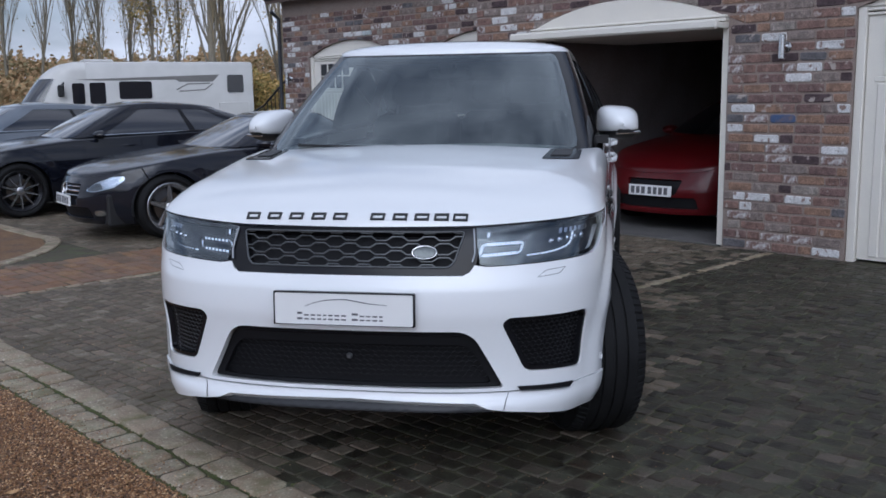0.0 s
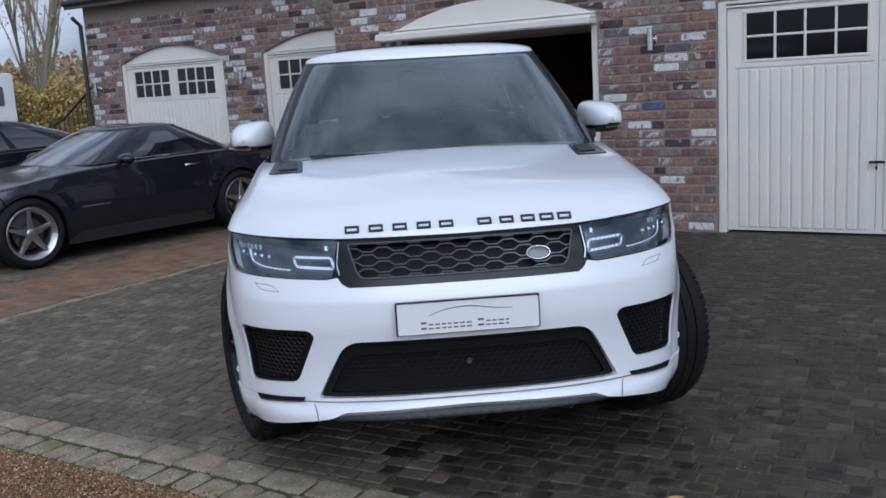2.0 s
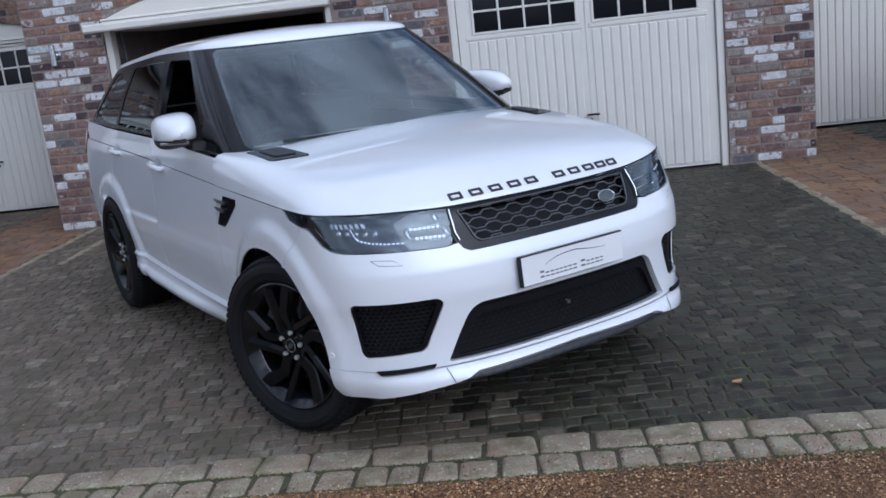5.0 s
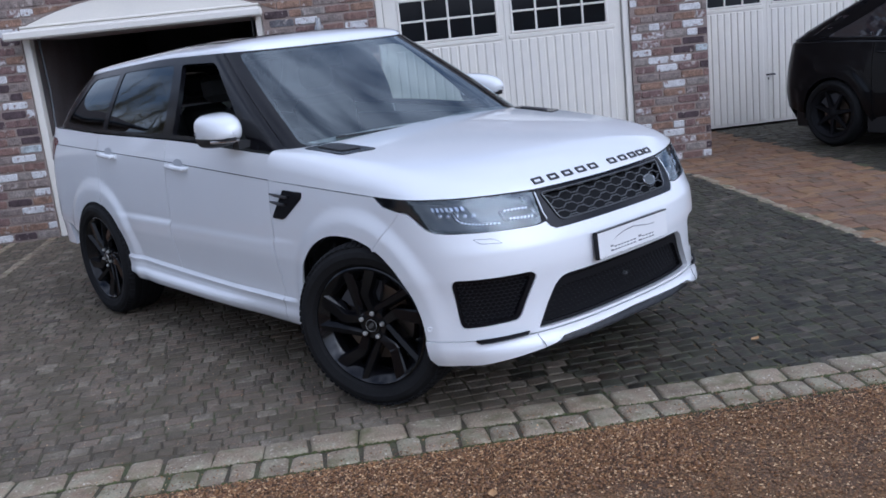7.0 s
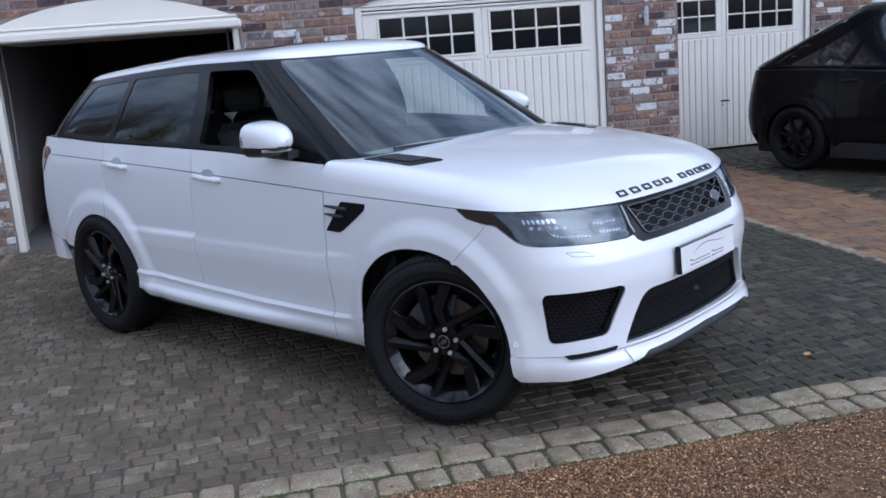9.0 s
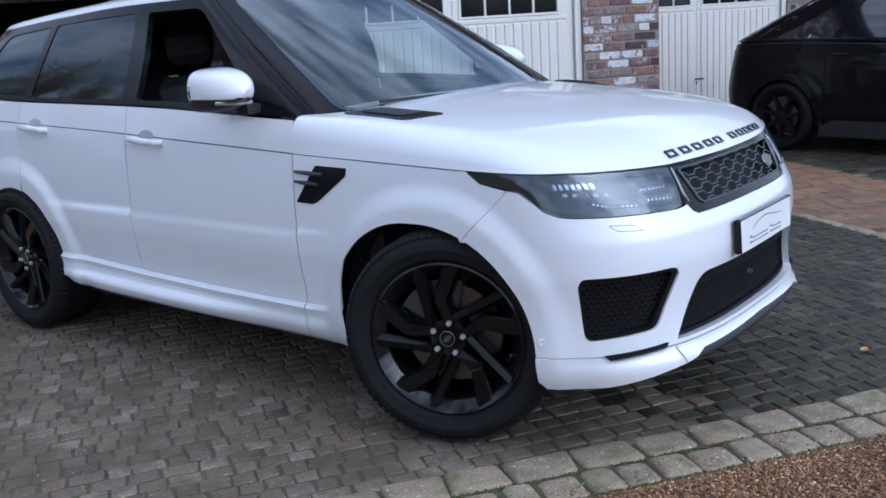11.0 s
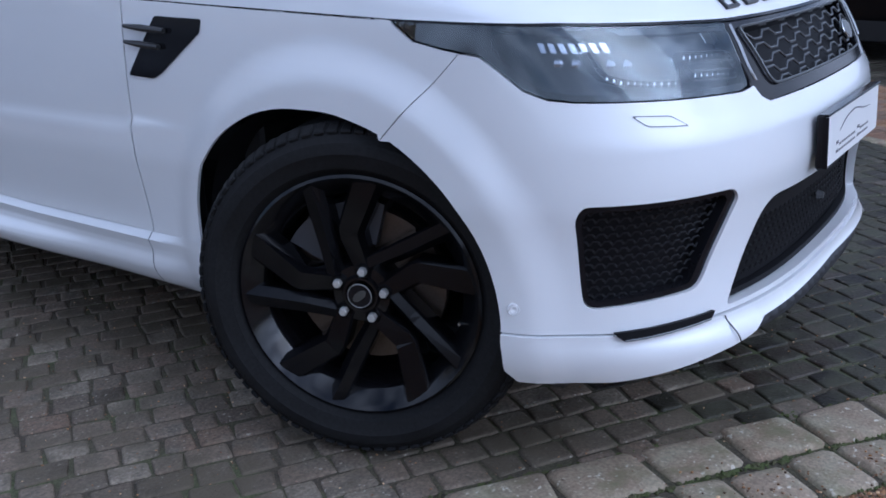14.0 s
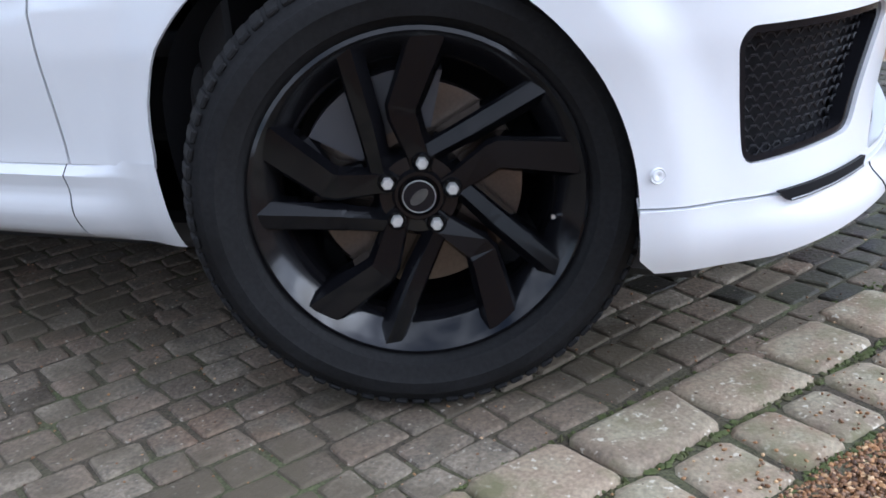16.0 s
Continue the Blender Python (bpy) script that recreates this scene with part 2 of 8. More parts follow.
# ---- materials ----
def material(name, base, rough=0.5, metal=0.0, vary=0.12, scale=4.0, second=None, fine=40.0, bump=0.0, grain=0.0, coat=0.0, spec=0.5, spread=None, rough_vary=0.0, islands=False, stretch=(1, 1, 1), glow=0.0, dirt=None, flecks=None):
    """A surface with stains at one scale and grain at another. spread: colours that single pieces take by chance."""
    m = bpy.data.materials.new(name)
    m.use_nodes = True
    nt = m.node_tree
    b = nt.nodes["Principled BSDF"]
    L = nt.links.new
    co = nt.nodes.new("ShaderNodeTexCoord")
    mp = nt.nodes.new("ShaderNodeMapping")
    mp.inputs["Scale"].default_value = stretch
    if spread or flecks:
        co = nt.nodes.new("ShaderNodeNewGeometry")
    L(co.outputs["Position" if spread or flecks else "Object"], mp.inputs["Vector"])
    big = nt.nodes.new("ShaderNodeTexNoise")
    big.inputs["Scale"].default_value, big.inputs["Detail"].default_value = scale, 6.0
    L(mp.outputs["Vector"], big.inputs["Vector"])
    small = nt.nodes.new("ShaderNodeTexNoise")
    small.inputs["Scale"].default_value, small.inputs["Detail"].default_value = fine, 4.0
    L(mp.outputs["Vector"], small.inputs["Vector"])
    if spread:
        chance = nt.nodes.new("ShaderNodeNewGeometry" if islands else "ShaderNodeObjectInfo")
        pick = nt.nodes.new("ShaderNodeValToRGB")
        pick.color_ramp.interpolation = "CONSTANT"
        el = pick.color_ramp.elements
        total, at = sum(w for w, _ in spread), 0.0
        for i, (w, c) in enumerate(spread):
            e = el[i] if i < 2 else el.new(min(at, 0.999))
            e.position, e.color = min(at, 0.999), (*c, 1)
            at += w / total
        L(chance.outputs["Random Per Island" if islands else "Random"], pick.inputs["Fac"])
        colour = pick.outputs["Color"]
    else:
        rgb = nt.nodes.new("ShaderNodeRGB")
        rgb.outputs[0].default_value = (*base, 1)
        colour = rgb.outputs[0]
    if second:
        r = nt.nodes.new("ShaderNodeValToRGB")
        r.color_ramp.elements[0].position, r.color_ramp.elements[1].position = 0.42, 0.64
        L(big.outputs["Fac"], r.inputs["Fac"])
        mx = nt.nodes.new("ShaderNodeMix")
        mx.data_type = "RGBA"
        L(r.outputs["Color"], mx.inputs["Factor"])
        L(colour, mx.inputs["A"])
        mx.inputs["B"].default_value = (*second, 1)
        colour = mx.outputs["Result"]
    if vary or grain:
        def band(tex, amount):
            g = nt.nodes.new("ShaderNodeMapRange")
            g.inputs["From Min"].default_value, g.inputs["From Max"].default_value = 0.3, 0.7
            g.inputs["To Min"].default_value, g.inputs["To Max"].default_value = 1 - amount, 1 + amount
            L(tex.outputs["Fac"], g.inputs["Value"])
            return g.outputs["Result"]

        mul = nt.nodes.new("ShaderNodeMath")
        mul.operation = "MULTIPLY"
        L(band(big, vary), mul.inputs[0])
        L(band(small, grain), mul.inputs[1])
        sc = nt.nodes.new("ShaderNodeVectorMath")
        sc.operation = "SCALE"
        L(colour, sc.inputs[0])
        L(mul.outputs[0], sc.inputs["Scale"])
        colour = sc.outputs["Vector"]
    if flecks:
        fn = nt.nodes.new("ShaderNodeTexNoise")
        fn.inputs["Scale"].default_value, fn.inputs["Detail"].default_value = flecks[1], 3.0
        L(mp.outputs["Vector"], fn.inputs["Vector"])
        fr = nt.nodes.new("ShaderNodeMapRange")
        fr.inputs["From Min"].default_value, fr.inputs["From Max"].default_value = flecks[2], flecks[2] + 0.07
        L(fn.outputs["Fac"], fr.inputs["Value"])
        fm = nt.nodes.new("ShaderNodeMix")
        fm.data_type = "RGBA"
        L(fr.outputs["Result"], fm.inputs["Factor"])
        L(colour, fm.inputs["A"])
        fm.inputs["B"].default_value = (*flecks[0], 1)
        colour = fm.outputs["Result"]
    if dirt:
        soil, size, lo, hi = dirt
        dn = nt.nodes.new("ShaderNodeTexNoise")
        dn.inputs["Scale"].default_value, dn.inputs["Detail"].default_value, dn.inputs["Roughness"].default_value = size, 9.0, 0.66
        L(mp.outputs["Vector"], dn.inputs["Vector"])
        dr = nt.nodes.new("ShaderNodeMapRange")
        dr.inputs["From Min"].default_value, dr.inputs["From Max"].default_value = lo, hi
        L(dn.outputs["Fac"], dr.inputs["Value"])
        dm = nt.nodes.new("ShaderNodeMix")
        dm.data_type = "RGBA"
        L(dr.outputs["Result"], dm.inputs["Factor"])
        L(colour, dm.inputs["A"])
        dm.inputs["B"].default_value = (*soil, 1)
        colour = dm.outputs["Result"]
    L(colour, b.inputs["Base Color"])
    b.inputs["Roughness"].default_value, b.inputs["Metallic"].default_value = rough, metal
    b.inputs["Specular IOR Level"].default_value = spec
    if rough_vary:
        g = nt.nodes.new("ShaderNodeMapRange")
        g.inputs["From Min"].default_value, g.inputs["From Max"].default_value = 0.3, 0.7
        g.inputs["To Min"].default_value, g.inputs["To Max"].default_value = max(0, rough - rough_vary), min(1, rough + rough_vary)
        L(big.outputs["Fac"], g.inputs["Value"])
        L(g.outputs["Result"], b.inputs["Roughness"])
    if coat:
        b.inputs["Coat Weight"].default_value, b.inputs["Coat Roughness"].default_value = coat, 0.03
    if bump:
        bp = nt.nodes.new("ShaderNodeBump")
        bp.inputs["Strength"].default_value, bp.inputs["Distance"].default_value = min(1.0, bump), 0.004
        L(small.outputs["Fac"], bp.inputs["Height"])
        L(bp.outputs["Normal"], b.inputs["Normal"])
    if glow:
        L(colour, b.inputs["Emission Color"])
        b.inputs["Emission Strength"].default_value = glow
    return m


def glass(name, tint, rough=0.0, base=0.045):
    """Thin panes: clear or tinted, with a mirror-like outer face."""
    m = bpy.data.materials.new(name)
    m.use_nodes = True
    nt = m.node_tree
    nt.nodes.clear()
    out = nt.nodes.new("ShaderNodeOutputMaterial")
    tr = nt.nodes.new("ShaderNodeBsdfTransparent")
    tr.inputs["Color"].default_value = (*tint, 1)
    gl = nt.nodes.new("ShaderNodeBsdfGlossy")
    gl.inputs["Roughness"].default_value = rough
    gl.inputs["Color"].default_value = (0.86, 0.95, 1.0, 1)
    lw = nt.nodes.new("ShaderNodeLayerWeight")
    lw.inputs["Blend"].default_value = 0.5
    pw = nt.nodes.new("ShaderNodeMath")
    pw.operation, pw.inputs[1].default_value = "POWER", 4.0
    nt.links.new(lw.outputs["Facing"], pw.inputs[0])
    fr = nt.nodes.new("ShaderNodeMapRange")
    fr.inputs["To Min"].default_value, fr.inputs["To Max"].default_value = base, 1.0
    nt.links.new(pw.outputs[0], fr.inputs["Value"])
    mx = nt.nodes.new("ShaderNodeMixShader")
    nt.links.new(fr.outputs["Result"], mx.inputs["Fac"])
    nt.links.new(tr.outputs["BSDF"], mx.inputs[1])
    nt.links.new(gl.outputs["BSDF"], mx.inputs[2])
    nt.links.new(mx.outputs["Shader"], out.inputs["Surface"])
    return m


PAINT = material("white_paint", (0.80, 0.81, 0.82), rough=0.32, vary=0.015, scale=2, coat=1.0)
GLOSS = material("gloss_black", (0.009, 0.009, 0.011), rough=0.14, vary=0.1, spec=0.28)
CUP = material("shaded_recess_paint", (0.40, 0.41, 0.43), rough=0.4, vary=0.05)
PLASTIC = material("black_plastic", (0.014, 0.014, 0.015), rough=0.5, vary=0.15, grain=0.1, bump=0.15, fine=300)
MESHBLACK = material("matt_black_grille", (0.007, 0.007, 0.0085), rough=0.6, vary=0.1, spec=0.18)
SIDEMESH = material("side_intake_wire", (0.014, 0.014, 0.016), rough=0.35, vary=0.1, spec=0.4)
INTAKE = material("intake_wire", (0.006, 0.006, 0.007), rough=0.45, vary=0.1, spec=0.15)
GREYTRIM = material("grey_satin_trim", (0.13, 0.135, 0.14), rough=0.35, metal=0.5, vary=0.08)
SILVER = material("silver_trim", (0.55, 0.56, 0.57), rough=0.22, metal=1.0, vary=0.05)
BOLT = material("bright_bolt", (0.50, 0.49, 0.46), rough=0.45, metal=0.4, vary=0.1, scale=60)
CHROME = material("chrome", (0.75, 0.75, 0.76), rough=0.08, metal=1.0, vary=0.03)
ALLOY = material("alloy", (0.42, 0.42, 0.43), rough=0.25, metal=0.9, vary=0.1)
RUBBER = material("tyre_rubber", (0.0095, 0.0095, 0.010), rough=0.7, vary=0.3, scale=8, grain=0.25, fine=120, bump=0.2, rough_vary=0.12, spec=0.2)
RIMBLACK = material("black_alloy", (0.005, 0.005, 0.006), rough=0.12, vary=0.12, spec=0.42)
SPOKE = material("gloss_black_spoke", (0.004, 0.004, 0.005), rough=0.10, vary=0.15, scale=12, spec=0.28)
SKID = material("satin_skid_plate", (0.026, 0.027, 0.03), rough=0.42, metal=0.3, vary=0.1)
DISC = material("brake_disc", (0.125, 0.10, 0.08), rough=0.35, metal=0.8, vary=0.2, scale=9, grain=0.1, fine=160, stretch=(1, 1, 1))
CALIPER = material("brake_caliper", (0.05, 0.05, 0.055), rough=0.5, vary=0.2)
SCREEN = glass("windscreen_glass", (0.55, 0.62, 0.60), base=0.145)
SIDEGLASS = glass("side_glass", (0.82, 0.86, 0.85), base=0.04)
DOORPANE = material("garage_pane", (0.008, 0.009, 0.011), rough=0.08, vary=0.1, spec=0.3)
TINTED = glass("tinted_glass", (0.055, 0.06, 0.065))
CLEAR = glass("clear_lens", (0.84, 0.87, 0.91), base=0.10)
PANE = glass("door_pane", (0.14, 0.15, 0.17), base=0.03)
LAMPIN = material("lamp_housing", (0.024, 0.026, 0.034), rough=0.38, vary=0.2, spec=0.45)
REFLECT = material("lamp_reflector", (0.55, 0.57, 0.62), rough=0.22, metal=1.0, vary=0.15, scale=30)
LIT = material("lit_lamp", (0.70, 0.75, 0.83), rough=0.5, vary=0.0, glow=1.15)
REDLENS = material("red_lens", (0.10, 0.008, 0.009), rough=0.1, vary=0.1, coat=1.0)
CABIN = material("cabin_trim", (0.016, 0.016, 0.017), rough=0.6, vary=0.2, grain=0.1, bump=0.1, fine=200)
SEAT = material("seat_leather", (0.012, 0.0115, 0.0115), rough=0.7, vary=0.2, bump=0.2, fine=120)
PLATE = material("plate_white", (0.78, 0.78, 0.77), rough=0.35, vary=0.03)
PLATEINK = material("plate_ink", (0.10, 0.10, 0.11), rough=0.5, vary=0.05)
BADGE = material("dark_badge", (0.035, 0.035, 0.037), rough=0.3, metal=0.3, vary=0.08)
OVAL = material("badge_oval", (0.13, 0.14, 0.14), rough=0.3, metal=0.8, vary=0.15, scale=60)
BLUEPAINT = material("dark_blue_paint", (0.006, 0.007, 0.012), rough=0.2, vary=0.08, coat=0.8, spec=0.1)
GREYPAINT = material("dark_grey_paint", (0.010, 0.011, 0.017), rough=0.2, vary=0.08, coat=0.8, spec=0.1)
BLACKPAINT = material("black_paint", (0.004, 0.004, 0.005), rough=0.3, vary=0.1, coat=0.3, spec=0.1)
SILVERPAINT = material("silver_blue_paint", (0.16, 0.18, 0.21), rough=0.3, metal=0.5, vary=0.06, coat=1.0)
REDPAINT = material("red_paint", (0.085, 0.003, 0.005), rough=0.35, vary=0.06, coat=0.35, spec=0.2)
VANWHITE = material("motorhome_white", (0.60, 0.585, 0.56), rough=0.4, vary=0.06, scale=1.5, coat=0.2)
VANGREY = material("motorhome_grey", (0.20, 0.19, 0.18), rough=0.45, vary=0.08)
DARKPANE = material("dark_pane", (0.012, 0.013, 0.018), rough=0.05, vary=0.1, coat=1.0, spec=0.9)
DOORWHITE = material("white_door_paint", (0.75, 0.715, 0.645), rough=0.42, vary=0.06, scale=2.2, second=(0.72, 0.685, 0.61), grain=0.03, fine=90, bump=0.05)
MORTAR = material("mortar", (0.29, 0.235, 0.205), rough=0.9, vary=0.2, scale=5, second=(0.22, 0.17, 0.145), grain=0.25, fine=90, bump=0.5)
BRICKS = [(24, (0.1981, 0.1217, 0.1002)), (14, (0.2388, 0.1482, 0.1040)), (18, (0.1625, 0.1019, 0.0917)), (15, (0.0691, 0.0463, 0.0490)), (14, (0.2082, 0.1679, 0.1491)), (8, (0.2490, 0.2142, 0.1895)), (4, (0.1219, 0.1158, 0.1222)), (3, (0.4267, 0.4633, 0.4706))]
BRICK = material("reclaimed_brick", (0.3, 0.12, 0.08), rough=0.85, vary=0.34, scale=17, grain=0.35, fine=85, bump=0.8, spread=BRICKS, flecks=((0.40, 0.345, 0.31), 13.0, 0.62))
BRICKJOIN = material("reclaimed_brick_wall", (0.3, 0.12, 0.08), rough=0.85, vary=0.34, scale=17, grain=0.35, fine=85, bump=0.8, spread=BRICKS, islands=True, flecks=((0.40, 0.345, 0.31), 13.0, 0.62))
LIMED = material("faded_limewash_brick", (0.20, 0.125, 0.105), rough=0.85, vary=0.15, scale=24, second=(0.52, 0.50, 0.49), grain=0.25, fine=70, bump=0.8)
LIMED2 = material("limewashed_brick", (0.60, 0.59, 0.585), rough=0.85, vary=0.14, scale=12, grain=0.22, fine=70, bump=0.8, flecks=((0.24, 0.165, 0.14), 21.0, 0.58))
BLUEBRICK = material("blue_brick", (0.055, 0.095, 0.20), rough=0.7, vary=0.2, scale=20, second=(0.12, 0.10, 0.12), grain=0.2, fine=90, bump=0.6)
SETTS = [(5, (0.1653, 0.1280, 0.0930)), (4, (0.1942, 0.1488, 0.1101)), (3, (0.1364, 0.1079, 0.0804)), (3, (0.2232, 0.1726, 0.1280)), (2, (0.1736, 0.1228, 0.0856)), (3, (0.0850, 0.0690, 0.0500)), (3, (0.2600, 0.2200, 0.1660))]
SOIL = ((0.105, 0.087, 0.060), 3.4, 0.45, 0.60)
# dark sett colours: damp, with the shade of car and garages painted in
DAMPSHADES = [(4, (0.0291, 0.0227, 0.0164)), (3, (0.0393, 0.0313, 0.0227)), (5, (0.0188, 0.0149, 0.0110)), (3, (0.0650, 0.0517, 0.0384)), (2, (0.1068, 0.0861, 0.0658)), (2, (0.0359, 0.0243, 0.0164))]
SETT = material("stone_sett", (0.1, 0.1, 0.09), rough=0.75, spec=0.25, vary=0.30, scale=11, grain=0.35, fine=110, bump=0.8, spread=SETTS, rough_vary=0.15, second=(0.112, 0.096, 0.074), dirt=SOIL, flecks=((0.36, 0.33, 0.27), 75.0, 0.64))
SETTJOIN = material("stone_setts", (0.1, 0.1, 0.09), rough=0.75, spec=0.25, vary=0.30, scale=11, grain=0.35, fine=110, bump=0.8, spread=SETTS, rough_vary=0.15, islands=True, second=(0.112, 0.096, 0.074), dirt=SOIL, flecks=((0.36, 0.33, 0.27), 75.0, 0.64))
DAMPSHADEJOIN = material("damp_stone_setts", (0.1, 0.1, 0.09), rough=0.6, spec=0.3, vary=0.34, scale=9, grain=0.35, fine=110, bump=0.8, spread=DAMPSHADES, rough_vary=0.2, islands=True, second=(0.050, 0.050, 0.034), dirt=((0.045, 0.042, 0.026), 3.4, 0.48, 0.66), flecks=((0.20, 0.18, 0.14), 75.0, 0.66))
REDS = [(4, (0.2212, 0.1140, 0.0544)), (3, (0.1771, 0.0923, 0.0482)), (3, (0.2655, 0.1520, 0.0698)), (2, (0.1438, 0.0923, 0.0544))]
REDSETT = material("red_paver", (0.2, 0.1, 0.07), rough=0.75, vary=0.3, scale=5, grain=0.25, fine=120, bump=0.5, spread=REDS, islands=True, second=(0.15, 0.095, 0.065))
EDGES = [(4, (0.2899, 0.2224, 0.1524)), (3, (0.3285, 0.2529, 0.1753)), (3, (0.2435, 0.1900, 0.1328)), (1, (0.2706, 0.1947, 0.1281))]
EDGE = material("edging_stone", (0.2, 0.18, 0.15), rough=0.8, vary=0.26, scale=9, grain=0.25, fine=120, bump=0.6, spread=EDGES, second=(0.255, 0.225, 0.155), dirt=((0.16, 0.145, 0.075), 7.0, 0.50, 0.66), flecks=((0.55, 0.50, 0.40), 60.0, 0.63))
BED = material("sand_bed", (0.080, 0.065, 0.044), rough=0.95, vary=0.35, scale=5, second=(0.062, 0.068, 0.030), grain=0.5, fine=160, bump=0.9)
EARTH = material("earth", (0.06, 0.055, 0.04), rough=0.95, vary=0.3, scale=0.5, second=(0.05, 0.07, 0.025), grain=0.3, fine=30, bump=0.6)
GRAVELBED = material("gravel_bed", (0.175, 0.095, 0.042), rough=0.9, vary=0.25, scale=3, second=(0.09, 0.055, 0.034), grain=0.75, fine=130, bump=1.0, flecks=((0.36, 0.25, 0.13), 95.0, 0.60))
PEBBLES = [(5, (0.2464, 0.1195, 0.0451)), (4, (0.1626, 0.0768, 0.0298)), (3, (0.3450, 0.1873, 0.0782)), (4, (0.0838, 0.0420, 0.0199)), (2, (0.5914, 0.3957, 0.2122)), (2, (0.2365, 0.1413, 0.0828))]
PEBBLE = material("pea_gravel", (0.2, 0.12, 0.07), rough=0.6, vary=0.2, scale=30, grain=0.1, spread=PEBBLES, islands=True)
MOSS = material("moss", (0.085, 0.105, 0.030), rough=0.95, vary=0.4, scale=30, second=(0.060, 0.055, 0.026))
CONCRETE = material("concrete", (0.11, 0.105, 0.10), rough=0.85, vary=0.2, scale=2, grain=0.2, fine=70, bump=0.3)
PLASTER = material("garage_lining", (0.26, 0.23, 0.22), rough=0.9, vary=0.15, scale=2, grain=0.1)
ROOFTILE = material("roof_tile", (0.085, 0.06, 0.052), rough=0.8, vary=0.25, scale=3, grain=0.2, fine=60, bump=0.5)
GUTTER = material("dark_gutter", (0.020, 0.022, 0.028), rough=0.4, vary=0.1)
IRON = material("black_iron", (0.012, 0.012, 0.013), rough=0.45, vary=0.15)
BARK = material("bark", (0.27, 0.235, 0.175), rough=0.9, vary=0.35, scale=3, second=(0.17, 0.15, 0.11), grain=0.3, fine=40, bump=0.8, stretch=(3, 3, 0.6))
TWIG = material("twigs", (0.33, 0.265, 0.165), rough=0.9, vary=0.25, scale=2)
LEAVES = [(4, (0.4312, 0.2910, 0.0880)), (3, (0.3163, 0.2277, 0.0621)), (3, (0.1869, 0.1645, 0.0465)), (2, (0.4888, 0.3289, 0.1242))]
LEAF = material("autumn_leaves", (0.2, 0.15, 0.05), rough=0.7, vary=0.25, scale=1.0, spread=LEAVES, islands=True)
SCRUBS = [(4, (0.2936, 0.2138, 0.1091)), (3, (0.3719, 0.2430, 0.1180)), (3, (0.4012, 0.2512, 0.1283)), (2, (0.2252, 0.1912, 0.0898))]
SCRUB = material("winter_scrub", (0.08, 0.07, 0.03), rough=0.85, vary=0.3, scale=0.3, spread=SCRUBS, islands=True)
FALLEN = material("fallen_leaf", (0.45, 0.27, 0.12), rough=0.6, vary=0.2, scale=30)
TIMBER = material("pale_timber", (0.36, 0.27, 0.18), rough=0.8, vary=0.2, scale=4, grain=0.2, stretch=(4, 4, 0.5))

def curve1(*pts):
    """A smooth function of one number through (place, value) pairs."""
    px, py = np.array([p[0] for p in pts], float), np.array([p[1] for p in pts], float)
    d = np.diff(py) / np.diff(px)
    m = np.zeros(len(px))
    m[0], m[-1] = d[0], d[-1]
    for i in range(1, len(px) - 1):
        if d[i - 1] * d[i] > 0:
            m[i] = 2 * d[i - 1] * d[i] / (d[i - 1] + d[i])

    def f(v):
        v = np.clip(v, px[0], px[-1])
        i = np.clip(np.searchsorted(px, v) - 1, 0, len(px) - 2)
        h = px[i + 1] - px[i]
        t = (v - px[i]) / h
        return ((1 + 2 * t) * (1 - t) ** 2 * py[i] + t * (1 - t) ** 2 * h * m[i] + t * t * (3 - 2 * t) * py[i + 1] + t * t * (t - 1) * h * m[i + 1])
    return f


def step01(a, b, v):
    t = np.clip((v - a) / (b - a), 0, 1)
    return t * t * (3 - 2 * t)


class Plan:
    """Half of a rounded outline seen from above, from the middle of the nose round to the middle of the tail, by its length."""

    def __init__(self, w, nose, tail, dn, dt, pn=3.2, pt=3.2, bow=0.0):
        a = np.linspace(0, np.pi / 2, 160)
        fx, fy = w * np.sin(a) ** (2 / pn), nose + dn * (1 - np.cos(a) ** (2 / pn))
        rx, ry = w * np.sin(a[::-1]) ** (2 / pt), tail - dt * (1 - np.cos(a[::-1]) ** (2 / pt))
        fy = fy + bow * (fx / w) ** 2 * (1 - (fy - nose) / dn)
        x, y = np.r_[fx, rx], np.r_[fy, ry]
        s = np.r_[0, np.cumsum(np.hypot(np.diff(x), np.diff(y)))]
        keep = np.r_[True, np.diff(s) > 1e-6]
        x, y, s = x[keep], y[keep], s[keep]
        self.s = np.linspace(0, s[-1], 900)
        self.x, self.y = np.interp(self.s, s, x), np.interp(self.s, s, y)
        k = np.ones(15) / 15
        sx, sy = np.convolve(np.pad(self.x, 7, mode="reflect", reflect_type="odd"), k, "valid"), np.convolve(np.pad(self.y, 7, mode="edge"), k, "valid")
        self.x, self.y = sx, sy
        tx, ty = np.gradient(self.x, self.s), np.gradient(self.y, self.s)
        n = np.hypot(tx, ty)
        self.nx, self.ny, self.end = ty / n, -tx / n, s[-1]
        self.nx[0] = 0.0

    def at(self, s):
        a = abs(s)
        g = 1 if s >= 0 else -1
        return g * np.interp(a, self.s, self.x), np.interp(a, self.s, self.y), g * np.interp(a, self.s, self.nx), np.interp(a, self.s, self.ny)

    def by_y(self, y):
        return float(np.interp(y, self.y, self.s))

    def by_x(self, x):
        i = np.argmax(self.x > 0.985 * self.x.max())
        return float(np.interp(x, self.x[:i], self.s[:i]))


